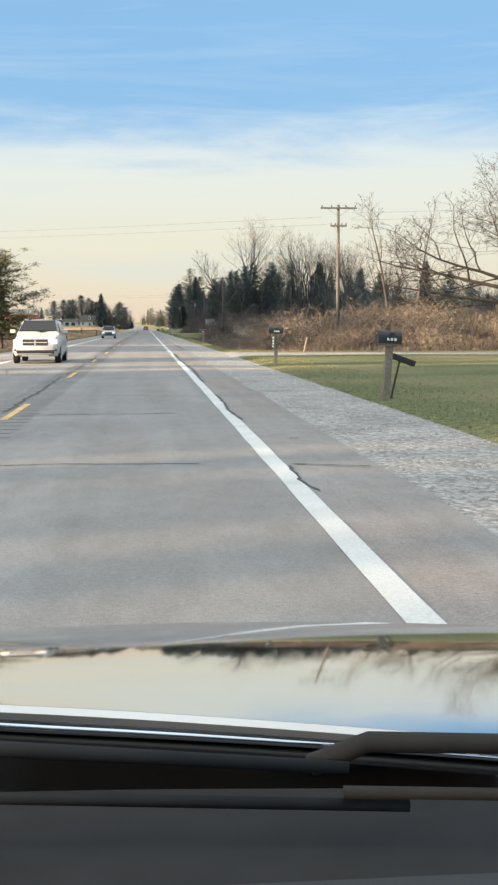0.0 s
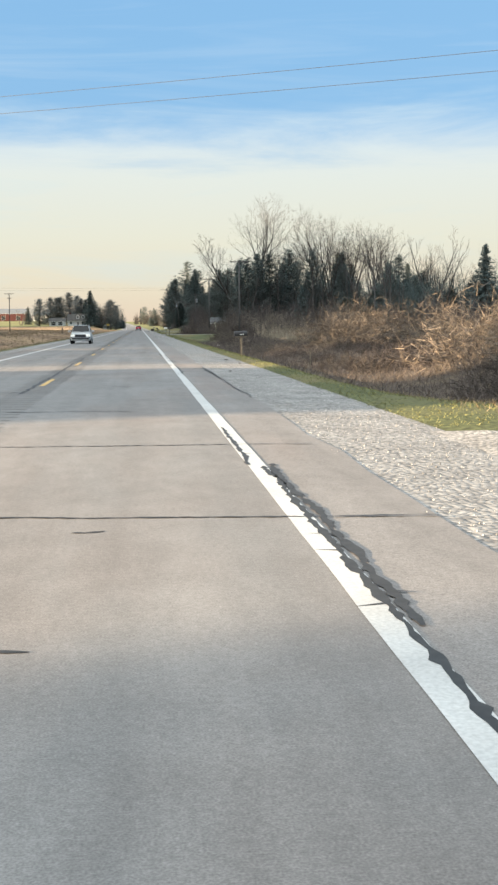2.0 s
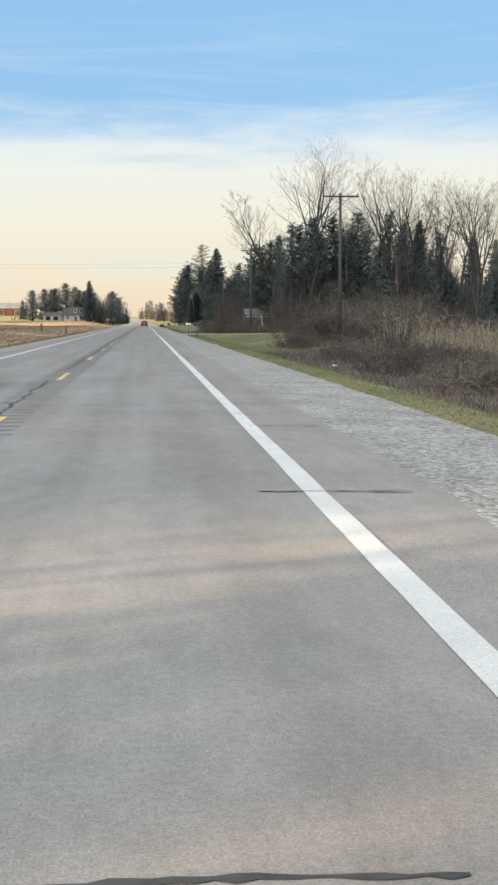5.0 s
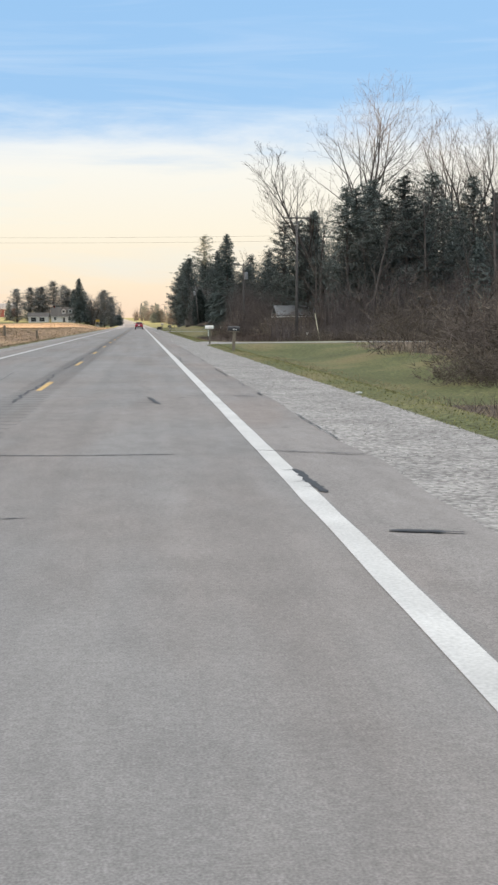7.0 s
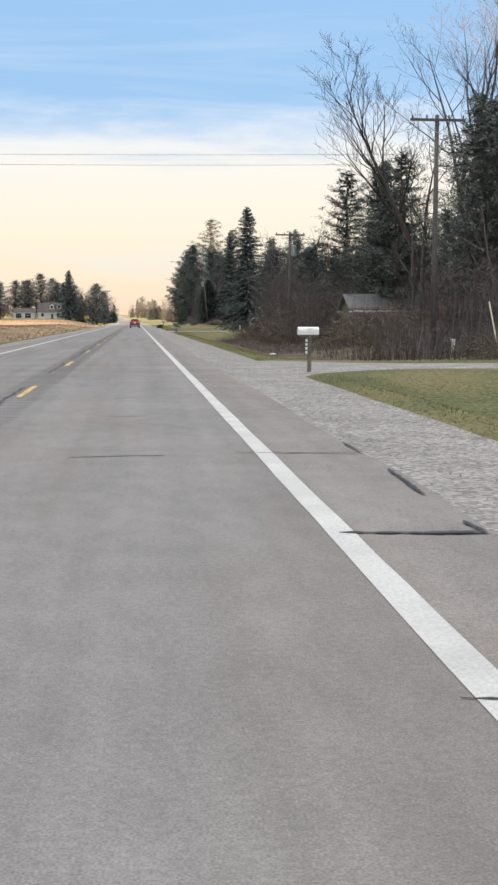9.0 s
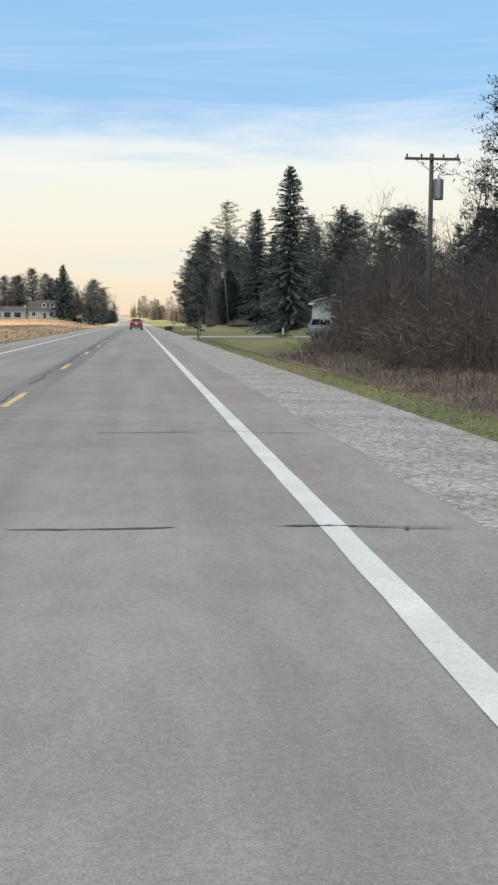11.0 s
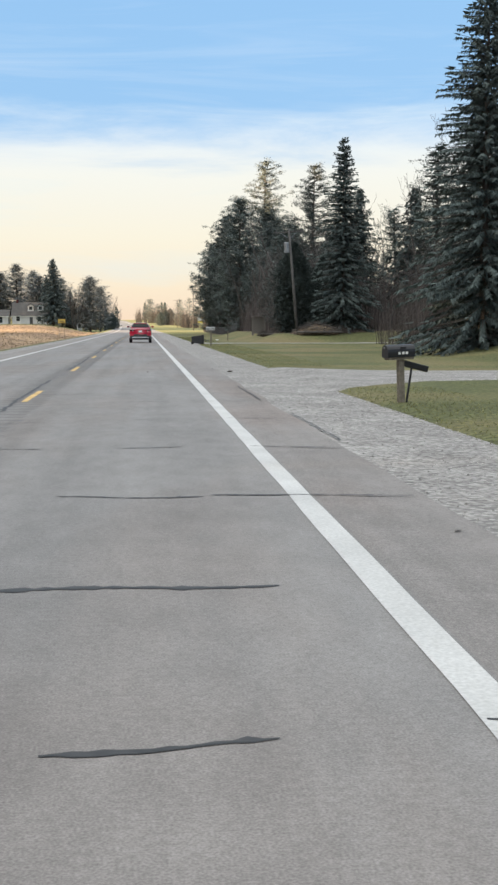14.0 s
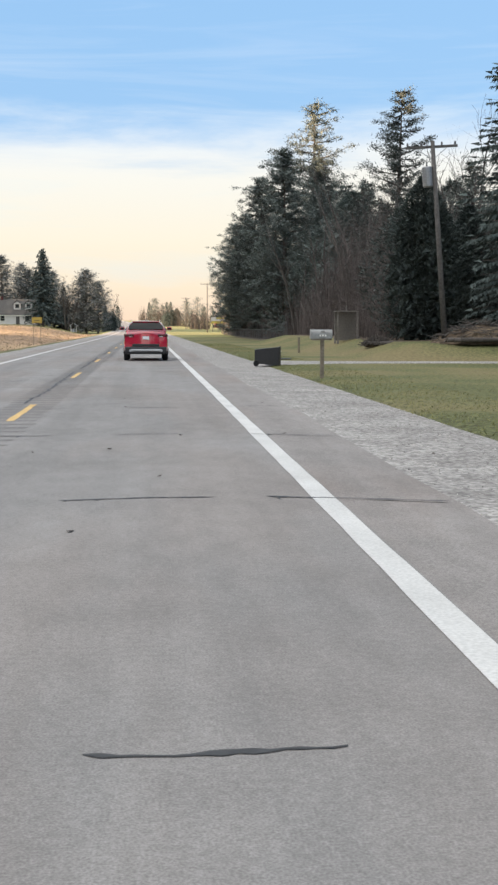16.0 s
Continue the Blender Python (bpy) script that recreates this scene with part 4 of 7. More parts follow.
def spreading_oak(seed, label):
    """A broad leafless tree: a short trunk and long limbs that reach out low, their shoots pointing up, a few leaves left."""
    rr = random.Random(seed)
    tree = empty("bare_tree", Matrix(), label, "tree", "leafless trees")
    trunk, crown, leaf, tips = Bag(), Bag(), Bag(), []
    trunk.tube([(0, 0, -0.2), (0.05, 0, 0.5), (0.0, 0.1, 2.4), (-0.15, 0.1, 4.6), (0.1, 0, 6.4)], [0.62, 0.46, 0.40, 0.36, 0.16], 10)
    for w, z, tilt, ln, r in ((178, 3.2, 0.22, 8.8, 0.17), (196, 4.1, 0.34, 9.4, 0.19), (160, 4.5, 0.42, 8.6, 0.17), (214, 4.9, 0.62, 7.8, 0.15), (182, 5.3, 0.80, 7.2, 0.14), (140, 5.0, 0.6, 7.0, 0.14),
                              (20, 3.9, 0.35, 8.0, 0.18), (60, 4.6, 0.5, 7.5, 0.16), (300, 4.2, 0.45, 7.5, 0.16), (260, 5.2, 0.8, 6.8, 0.13), (100, 5.6, 1.1, 6.0, 0.12), (340, 5.8, 1.2, 5.6, 0.12)):
        a = radians(w + rr.uniform(-6, 6))
        bough(crown, (0, 0.1, z), (math.cos(a), math.sin(a), tilt), ln, r, 0, rr, (8, 6, 4, 3), 0.03, 0.75, 0.28, tips, 0.17)
    for e in tips:
        if e.z > 8.0 and rr.random() < 0.035:
            for j in range(5):
                spray(leaf, e + Vector((rr.gauss(0, 0.09), rr.gauss(0, 0.09), rr.gauss(0, 0.09))), Vector((rr.gauss(0, 1), rr.gauss(0, 1), rr.gauss(-0.4, 0.6))), 0.10, 0.04, rr)
    solid("trunk", trunk.v, trunk.f, OAKBARK, tree, smooth=True)
    solid("crown", crown.v, crown.f, OAKBARK, tree)
    solid("last_leaves", leaf.v, leaf.f, DARKBARK, tree, "a few brown leaves still clinging", kind="stuff")
    return tree


def spray(bag, p, d, length, width, rr, droop=0.0):
    """One flat pointed needle spray."""
    d = Vector(d).normalized()
    side = d.cross(Vector((rr.gauss(0, 0.6), rr.gauss(0, 0.6), 1))).normalized() * width
    bag.add([p - side, p + side, p + d * length - Vector((0, 0, droop * length))], [(0, 1, 2)])


def spruce(height, radius, seed, bare=0.06, label="tall dark green spruce with drooping boughs", ragged=0.25, whorl=0.42, big=1.0, taper=0.80):
    """big: how coarse the sprays are, for trees far off."""
    rr = random.Random(seed)
    tree = empty("spruce", Matrix(), label, "tree", "conifers")
    trunk, crown, limb = Bag(), Bag(), Bag()
    trunk.tube([(0, 0, -0.2), (0, 0, height * 0.5), (0, 0, height)], [0.013 * height, 0.008 * height, 0.01], 6)
    z = height * bare
    while z < height * 0.985:
        s = 1 - z / height
        r = radius * (s ** taper) * (1 + 0.12 * math.sin(z * 2.1 + seed)) + 0.15
        n = max(5, int((7 + 6 * s) / big ** 0.5))
        for k in range(n):
            w = 6.283 * (k + rr.random() * 0.8) / n
            ln = r * rr.uniform(1 - ragged * 1.7, 1 + ragged * 0.5)
            slope = 0.35 * (1 - s) - 0.25 * s + rr.uniform(-0.1, 0.1)
            out = Vector((math.cos(w), math.sin(w), slope)).normalized()
            m = max(5, int(ln / ((0.05 if big < 1 else 0.095) * big)))
            base = Vector((0, 0, z + rr.uniform(-0.15, 0.15)))
            if big < 1.3:
                limb.tube([base, base + out * ln * 0.85], [0.03, 0.008], 3, False)
            for j in range(m):
                q = base + out * ln * (0.15 + 0.85 * (j + rr.random()) / m)
                q.z -= 0.10 * ln * ((j + 1) / m) ** 2
                sw = rr.choice((-1, 1)) * rr.uniform(0.3, 1.1)
                dirn = Vector((math.cos(w + sw), math.sin(w + sw), -0.3 + rr.uniform(-0.45, 0.3)))
                spray(crown, q, dirn, rr.uniform(0.35, 0.7) * (0.5 + 0.5 * s) * big ** 0.7 * (0.62 if big < 1 else 1.0), rr.uniform(0.08, 0.14) * big * (0.75 if big < 1 else 1.0), rr, 0.45)
            for j in range(2):
                spray(crown, base + out * ln * rr.uniform(0.05, 0.3), Vector((out.x, out.y, rr.uniform(-0.9, 0.1))), ln * 0.32, (0.14 if big < 1 else 0.26 * big ** 0.5), rr, 0.2)
            spray(crown, base + out * ln * 0.86, out + Vector((0, 0, 0.12)), 0.1 * ln + 0.2, 0.15 * big, rr, 0.1)
        z += whorl * big ** 0.7 * (0.65 + 0.5 * s) * rr.uniform(0.8, 1.2)
    solid("trunk", trunk.v, trunk.f, DARKBARK, tree)
    if limb.v:
        solid("limbwork", limb.v, limb.f, DARKBARK, tree, kind="stuff")
    solid("crown", crown.v, crown.f, NEEDLE, tree)
    return tree


def pine(height, radius, seed, low=0.25, label="large ragged white pine with layered dark foliage", tuft=22, limbs=60, big=1.0, fat=0.45, fill=5, needles=None):
    rr = random.Random(seed)
    tree = empty("pine", Matrix(), label, "tree", "conifers")
    trunk, crown, limb = Bag(), Bag(), Bag()
    bendx, bendy = rr.uniform(-0.03, 0.03) * height, rr.uniform(-0.03, 0.03) * height
    trunk.tube([(0, 0, -0.2), (bendx * 0.4, bendy * 0.3, height * 0.5), (bendx, bendy, height * 0.98)], [0.013 * height + 0.06, 0.010 * height, 0.03], 7)
    for k in range(limbs):
        s = low + (1 - low) * (k + rr.random()) / limbs
        prof = (1 - ((s - fat) / (1.06 - fat)) ** 2) if s > fat else 0.8 + 0.2 * (s - low) / max(0.05, fat - low)
        ln = radius * max(0.14, prof) * rr.uniform(0.5, 1.12)
        w = k * 2.4 + rr.uniform(-0.6, 0.6)
        base = Vector((bendx * s, bendy * s, height * s))
        out = Vector((math.cos(w), math.sin(w), rr.uniform(0.0, 0.35))).normalized()
        mid = base + out * ln * 0.55
        end = base + out * ln + Vector((0, 0, 0.12 * ln))
        limb.tube([base, mid, end], [0.008 * height * (1.1 - s) + 0.02, 0.03, 0.012], 3 if big > 1.3 else 4, False)
        for j in range(2 * fill):
            spray(crown, base.lerp(mid, rr.uniform(0.0, 1.1)), Vector((rr.gauss(0, 1) + out.x, rr.gauss(0, 1) + out.y, rr.gauss(-0.2, 0.5))), rr.uniform(0.5, 0.95) * min(1.4, big), rr.uniform(0.09, 0.17), rr)
        clumps = max(2, int(ln / (0.55 * big)))
        for c in range(clumps):
            u = 0.2 + 0.8 * (c + rr.random()) / clumps
            q = base.lerp(mid, u / 0.55) if u < 0.55 else mid.lerp(end, (u - 0.55) / 0.45)
            q = q + Vector((rr.gauss(0, 0.3), rr.gauss(0, 0.3), rr.gauss(0.05, 0.2)))
            for j in range(int(tuft * 1.5) if big < 1.4 else tuft):
                d = Vector((rr.gauss(0, 1) + out.x * 0.4, rr.gauss(0, 1) + out.y * 0.4, rr.gauss(0.25, 0.6)))
                spray(crown, q + Vector((rr.gauss(0, 0.28), rr.gauss(0, 0.28), rr.gauss(0, 0.15))) * big, d, rr.uniform(0.2, 0.42) * big, rr.uniform(0.032, 0.064) * big, rr)
    solid("trunk", trunk.v, trunk.f, DARKBARK, tree)
    solid("limbwork", limb.v, limb.f, DARKBARK, tree, kind="stuff")
    solid("crown", crown.v, crown.f, needles or PINENEEDLE, tree)
    return tree


def cedar(height, radius, seed, label="dense dark evergreen with a rounded crown", big=1.0, count=5200):
    """An egg-shaped evergreen, full to the ground, with a lumpy outline."""
    rr = random.Random(seed)
    tree = empty("cedar", Matrix(), label, "tree", "conifers")
    trunk, crown = Bag(), Bag()
    trunk.tube([(0, 0, -0.2), (0, 0, height * 0.9)], [0.02 * height, 0.03], 6)
    for k in range(int(1.9 * count / big ** 1.6)):
        s = rr.random() ** 0.85
        w = rr.uniform(0, 6.283)
        lump = 1 + 0.22 * math.sin(3 * w + seed + 4 * s) + 0.15 * math.sin(7 * w + 9 * s + seed)
        r = radius * lump * math.sin(math.pi * min(1, 0.16 + 0.84 * s) ** 0.85) * (0.55 + 0.45 * rr.random() ** 0.5) + 0.1
        p = Vector((r * math.cos(w), r * math.sin(w), 0.1 + s * height * 0.96))
        d = Vector((math.cos(w) + rr.gauss(0, 0.5), math.sin(w) + rr.gauss(0, 0.5), rr.gauss(0.35, 0.6)))
        if k % 6 == 0:
            if s < 0.8:
                spray(crown, Vector((p.x * 0.5, p.y * 0.5, p.z)), Vector((rr.gauss(0, 1), rr.gauss(0, 1), rr.gauss(0, 0.7))), rr.uniform(0.5, 0.8) * big ** 0.5, 0.2 * big ** 0.5, rr)
        else:
            spray(crown, p, d, rr.uniform(0.15, 0.32) * big, rr.uniform(0.02, 0.042) * big, rr)
    solid("trunk", trunk.v, trunk.f, DARKBARK, tree)
    solid("crown", crown.v, crown.f, NEEDLE, tree)
    return tree


def bush(height, radius, seed, stems=150, mat=None, label="leafless brown thicket of fine stems", upright=0.55, leaves=0, twigs=3):
    """A rounded thicket of thin bare stems and twigs."""
    rr = random.Random(seed)
    stem, twig = Bag(), Bag()
    for k in range(stems):
        w, r = rr.uniform(0, 6.283), radius * rr.random() ** 0.6
        p = Vector((0.6 * r * math.cos(w), 0.6 * r * math.sin(w), -0.1))
        dome = math.sqrt(max(0.08, 1 - (r / radius) ** 2)) * (0.85 + 0.25 * math.sin(3 * w + seed) * r / radius)
        h = height * rr.uniform(0.55, 1.05) * dome
        d = Vector((math.cos(w) * 0.4 * r + rr.gauss(0, 0.12 * h), math.sin(w) * 0.4 * r + rr.gauss(0, 0.12 * h), h))
        h, d = d.length, d.normalized()
        q, wd = p.copy(), rr.uniform(0.006, 0.014)
        for i in range(3):
            nq = q + d * h / 3
            side = d.cross(Vector((rr.gauss(0, 1), rr.gauss(0, 1), 0.1))).normalized() * wd * (1 - i * 0.25)
            stem.add([q - side, q + side, nq], [(0, 1, 2)])
            for t in range(int(twigs * 1.5) if i else 2):
                tw = (d * (0.2 + 0.6 * upright) + Vector((rr.gauss(0, 0.8), rr.gauss(0, 0.8), rr.gauss(0.05, 0.5)))).normalized()
                s2 = tw.cross(Vector((rr.gauss(0, 1), rr.gauss(0, 1), 0.3))).normalized() * rr.uniform(0.008, 0.018)
                b = q.lerp(nq, rr.random())
                e = b + tw * height * rr.uniform(0.08, 0.22)
                twig.add([b - s2, b + s2, e], [(0, 1, 2)])
                for u in range(leaves):
                    spray(twig, b.lerp(e, rr.random()), Vector((rr.gauss(0, 1), rr.gauss(0, 1), rr.gauss(0, 1))), rr.uniform(0.05, 0.11), 0.025, rr)
            d = (d + Vector((rr.gauss(0, 0.25), rr.gauss(0, 0.25), -0.05))).normalized()
            q = nq
    ob = empty("bush", Matrix(), label, "bush", "roadside brush")
    solid("stem_mass", stem.v, stem.f, mat or BRUSH, ob, kind="stuff")
    solid("twig_mass", twig.v, twig.f, mat or BRUSH, ob, kind="stuff")
    return ob


used = set()


def plant(proto, x, y, scale=1.0, turn=None, sink=0.0, zscale=None):
    """Puts a plant on the ground: the first time itself, then copies."""
    turn = rng.uniform(0, 360) if turn is None else turn
    m = pose(x, y, sheet(x, y) - sink, 0, 0, turn)
    if proto not in used:
        used.add(proto)
        proto.matrix_basis = m
        ob = proto
    else:
        ob = copy_thing(proto, m)
    ob.scale = (scale, scale, zscale or scale)
    return ob


big_bare = [vase_tree(27, 3, 5, 0.34, 0.13, (7, 5, 4, 3), 0.55), vase_tree(25, 5, 5, 0.30, 0.20, (6, 5, 4, 3), 0.56), vase_tree(22, 8, 4, 0.36, 0.32, (6, 5, 4, 3), 0.65)]
lean_bare = bare_tree(25, 12, (-0.42, 0.02), 0.5, 1, "leafless tree leaning far out towards the road", low=0.45)
small_bare = [bare_tree(11, 21, (0.06, 0), 0.6, 1, "slender leafless young tree", (4, 4, 2, 2), 3), bare_tree(13, 22, (-0.08, 0.05), 0.55, 2, "slender leafless young tree", (4, 4, 2, 2), 3),
              bare_tree(9, 23, (0, 0), 0.7, 3, "several-stemmed leafless young tree", (3, 4, 2, 2), 3)]
spruces = [spruce(18.7, 4.4, 31, 0.02, big=0.8, taper=0.68), spruce(17.7, 3.5, 32, ragged=0.35, big=0.8, taper=0.7)]
mid_spruces = [spruce(13, 3.4, 33, ragged=0.3, big=1.25), spruce(19, 4.7, 34, 0.10, ragged=0.4, big=1.1), spruce(16, 3.6, 35, ragged=0.3, big=1.3)]
pines = [pine(28.5, 6.2, 41, 0.25, limbs=84, tuft=26, big=1.1), pine(22, 7.0, 42, 0.04, fat=0.35, limbs=130, tuft=26, big=0.95, fill=16), pine(11, 4.5, 44, 0.12, "spreading roadside pine with open limbs", limbs=58, big=0.8, tuft=30)]
sunlit_pine = pine(11, 4.5, 49, 0.1, "spreading roadside pine, sunlight put into its olive needle colour", limbs=62, big=0.85, tuft=28, needles=SUNLITNEEDLE)
mid_pines = [pine(17, 5.5, 43, 0.06, big=1.0, limbs=84, tuft=17, fat=0.35, fill=8), pine(22, 5.5, 45, 0.12, big=1.05, limbs=92, tuft=17, fill=8)]
far_spruce = spruce(18, 4.0, 36, ragged=0.3, big=3.0)
far_pine = pine(19, 6.0, 48, 0.08, big=3.0, limbs=34, tuft=12, fat=0.35)
far_bare = bare_tree(13, 27, (0.02, 0), 0.6, 3, "far-off leafless tree with a hazy brown crown", (3, 4, 3, 2), 2, 0.12)
mid_bare = [bare_tree(15, 24, (0.03, 0.05), 0.5, 2, "leafless tree in a dense stand", (4, 4, 2, 2), 3, 0.12), bare_tree(12, 25, (-0.05, 0.02), 0.55, 3, "leafless several-stemmed tree in a dense stand", (3, 4, 2, 2), 3, 0.1)]
farm_pines = [pine(19, 6.6, 143, 0.03, "full pine, broad ragged crown, distance haze in its needle colour", limbs=100, tuft=20, big=1.5, fat=0.3, fill=8, needles=HAZENEEDLE), pine(18, 6.0, 144, 0.03, "full pine, broad ragged crown, distance haze in its needle colour", limbs=95, tuft=20, big=1.5, fat=0.42, fill=8, needles=HAZENEEDLE)]
cedars = [cedar(8.5, 2.5, 46, count=11000), cedar(10, 3.6, 47, big=1.6, count=8000)]
thickets = [bush(3.9, 3.3, 51, 120), bush(3.3, 3.1, 52, 120, BRUSHDARK, "dark leafless thicket of fine stems"), bush(4.6, 3.0, 53, 120, None, "tall leafless thicket with reddish stems", 0.7),
            bush(1.7, 2.4, 54, 90, BRUSHDARK, "low dark tangle of brambles", 0.4, 1, 4), bush(1.2, 2.3, 55, 150, REED, "clump of dry straw-coloured weeds", 0.8, 0, 3), bush(2.4, 2.5, 56, 110, None, "low rounded leafless bush", 0.45)]

# the big leafless trees in the wood behind the poles
for proto, x, y, s, turn in ((big_bare[0], 29.6, 325, 1.05, 0), (big_bare[1], 43.5, 327, 1.02, 40), (big_bare[2], 36.5, 338, 0.95, 80), (big_bare[1], 47, 345, 0.95, 160), (big_bare[0], 60, 372, 0.85, 200),
                          (big_bare[2], 62, 398, 0.95, 10), (big_bare[0], 72, 402, 0.85, 100), (big_bare[1], 85, 390, 0.8, 250), (big_bare[2], 41, 346, 0.9, 300), (big_bare[0], 100, 380, 0.7, 45), (big_bare[1], 45, 316, 0.92, 20), (big_bare[2], 51, 320, 1.02, 120), (big_bare[0], 57, 318, 0.88, 220), (big_bare[2], 54, 308, 0.95, 310)):
    plant(proto, x, y, s, turn)
plant(lean_bare, 25.0, 311, 0.98, 0, 0.0, 0.84)
# conifers at the house and in the wood
HEROES = ((spruces[0], 17.8, 404, 1.0), (spruces[1], 19.2, 453.5, 1.02), (pines[0], 20.7, 538, 1.0), (pines[1], 15.4, 522, 0.93), (pines[1], 15.6, 546, 0.92), (pines[1], 14.6, 565, 0.8), (pines[0], 23.5, 503, 0.78), (pines[1], 17.5, 590, 0.78), (pines[1], 18.5, 612, 0.8), (pines[1], 19.5, 634, 0.75), (mid_pines[1], 26, 545, 0.9), (pines[1], 22, 512, 0.7),
          (pines[1], 21, 532, 0.95), (pines[1], 14.6, 580, 0.8), (pines[1], 17.5, 602, 0.8), (pines[1], 24, 556, 0.95), (cedars[1], 21, 512, 1.5), (cedars[1], 23, 524, 1.5), (cedars[1], 22, 545, 1.5), (cedars[1], 20, 572, 1.4), (cedars[1], 21, 590, 1.4), (cedars[1], 22, 615, 1.4), (cedars[1], 26, 500, 1.3), (cedars[1], 24, 485, 1.2), (mid_bare[0], 17, 486, 0.85), (mid_bare[1], 18.5, 480, 0.95), (mid_bare[0], 19.5, 495, 0.95), (mid_bare[1], 16.2, 497, 0.9), (mid_bare[0], 15.6, 511, 0.8), (mid_bare[1], 20.5, 473, 0.9), (cedars[0], 15.2, 458, 1.05), (cedars[0], 18.5, 461, 0.9), (pines[2], 18.6, 372.5, 0.95), (pines[2], 24.5, 377, 1.05), (pines[2], 21.5, 362, 0.9), (mid_spruces[1], 23.5, 468, 0.8), (mid_spruces[0], 28, 462, 1.1),
          (mid_pines[1], 22.5, 297, 0.72), (mid_pines[0], 24.5, 301, 0.95), (mid_pines[0], 29, 297, 1.0), (mid_pines[1], 27, 305, 0.8), (mid_pines[0], 26, 294, 0.85), (mid_spruces[2], 33, 306, 0.95), (mid_spruces[0], 40, 318, 1.1), (mid_spruces[2], 47, 322, 1.0),
          (mid_spruces[1], 52, 340, 1.1), (mid_spruces[1], 57, 375, 1.2), (mid_spruces[2], 62, 380, 1.2), (mid_spruces[1], 68, 360, 1.0), (mid_spruces[1], 76, 370, 1.0))
for proto, x, y, s in HEROES:
    plant(proto, x, y, s)
# depth of the wood: mixed trees and brush
wr = random.Random(5)
AREAS = [(19, 46, 290, 345, 50), (44, 80, 262, 300, 36), (60, 130, 240, 310, 34), (48, 100, 320, 380, 18), (24, 55, 408, 450, 18), (23, 48, 462, 500, 20), (22, 34, 505, 600, 26)]
for x0, x1, y0, y1, n in AREAS:
    for k in range(n):
        x, y = wr.uniform(x0, x1), wr.uniform(y0, y1)
        pick = wr.random()
        if pick < 0.10:
            plant(wr.choice(mid_spruces), x, y, wr.uniform(0.55, 0.95))
        elif pick < 0.38:
            plant(wr.choice(mid_pines), x, y, wr.uniform(0.55, 0.85))
        elif pick < 0.50:
            plant(cedars[1], x, y, wr.uniform(0.6, 1.1))
        elif pick < 0.80:
            plant(wr.choice(mid_bare), x, y, wr.uniform(0.9, 1.25))
        else:
            plant(wr.choice(small_bare), x, y, wr.uniform(0.9, 1.5))
# brush: x from, x to, y from, y to, how many, kinds, sizes
# first row: dark stems put the shade low on the brush into colour
BRUSHES = [(9.4, 14.0, 69.8, 82, 26, (3, 1, 1), (0.5, 0.75)), (12.6, 24, 70.5, 80, 24, (0, 5, 5, 0), (0.5, 0.75)), (13.8, 25, 80, 97, 38, (0, 0, 1, 2), (0.8, 1.1)), (10.5, 20, 88, 130, 34, (3, 5, 3, 3), (0.5, 0.75)), (21, 30, 100, 130, 14, (0, 5, 2, 5), (0.8, 1.0)), (14.5, 20, 132, 148, 10, (0, 0, 2), (0.9, 1.15)), (10, 15, 130, 205, 22, (3, 3, 5, 1), (0.5, 0.8)), (20, 60, 130, 205, 24, (4, 4, 4, 3), (0.9, 1.4)),
           (14.5, 29, 204, 242, 30, (1, 1, 1, 2), (0.85, 1.25)), (11, 14, 203, 232, 8, (3, 5), (0.6, 0.8)), (19, 34, 272, 304, 22, (1, 1, 2), (0.9, 1.25)), (11.5, 30, 267.5, 271, 10, (5, 5, 3), (0.55, 0.8)), (14.5, 22, 299, 307, 12, (1, 2, 0), (0.8, 1.1)), (13.5, 25, 317, 344, 26, (1, 1, 2, 5), (0.9, 1.3)), (11.8, 13.4, 314, 342, 8, (3, 5), (0.6, 0.8)),
           (22, 38, 410, 440, 6, (1, 2), (1.0, 1.4)), (17, 28, 474, 590, 20, (1, 2, 1), (1.0, 1.5)), (46, 90, 250, 290, 6, (1, 2), (1.2, 1.6)), (36, 60, 290, 330, 2, (1, 2), (1, 1.4)), (15.5, 20.5, 448.5, 453, 5, (3, 3), (0.45, 0.6))]
for x0, x1, y0, y1, n, kinds, sizes in BRUSHES:
    for k in range(n):
        plant(thickets[wr.choice(kinds)], wr.uniform(x0, x1), wr.uniform(y0, y1), wr.uniform(*sizes))
# forked leafless trees over the brush beyond the first lawn
forked = [bare_tree(13.7, 61, (-0.02, 0), 0.5, 1, "tall forked leafless tree above the brush", (3, 3, 3, 2), 4, 0.35), bare_tree(13.2, 64, (0.05, 0), 0.48, 1, "tall forked leafless tree above the brush", (3, 3, 3, 2), 4, 0.35)]
plant(forked[0], 25.4, 116, 1.0, 0)
plant(forked[1], 28.4, 118, 1.0, 0)
oak = spreading_oak(77, "broad leafless oak with long low spreading limbs")
plant(oak, 20.6, 56.5, 1.0, 0, 0.0, 0.72)
for x, y, s in ((16.6, 309.4, 0.8), (18.6, 308.8, 0.85), (20.8, 309.2, 0.8)):
    plant(thickets[1], x, y, s)
plant(thickets[1], 18.2, 310.6, 0.75)
plant(thickets[2], 20.6, 310.2, 0.6)
plant(thickets[0], 21.0, 156, 1.6)
plant(thickets[0], 26.5, 161, 1.5)
plant(thickets[2], 31.5, 166, 1.4)
plant(thickets[1], 17.0, 146, 0.8)
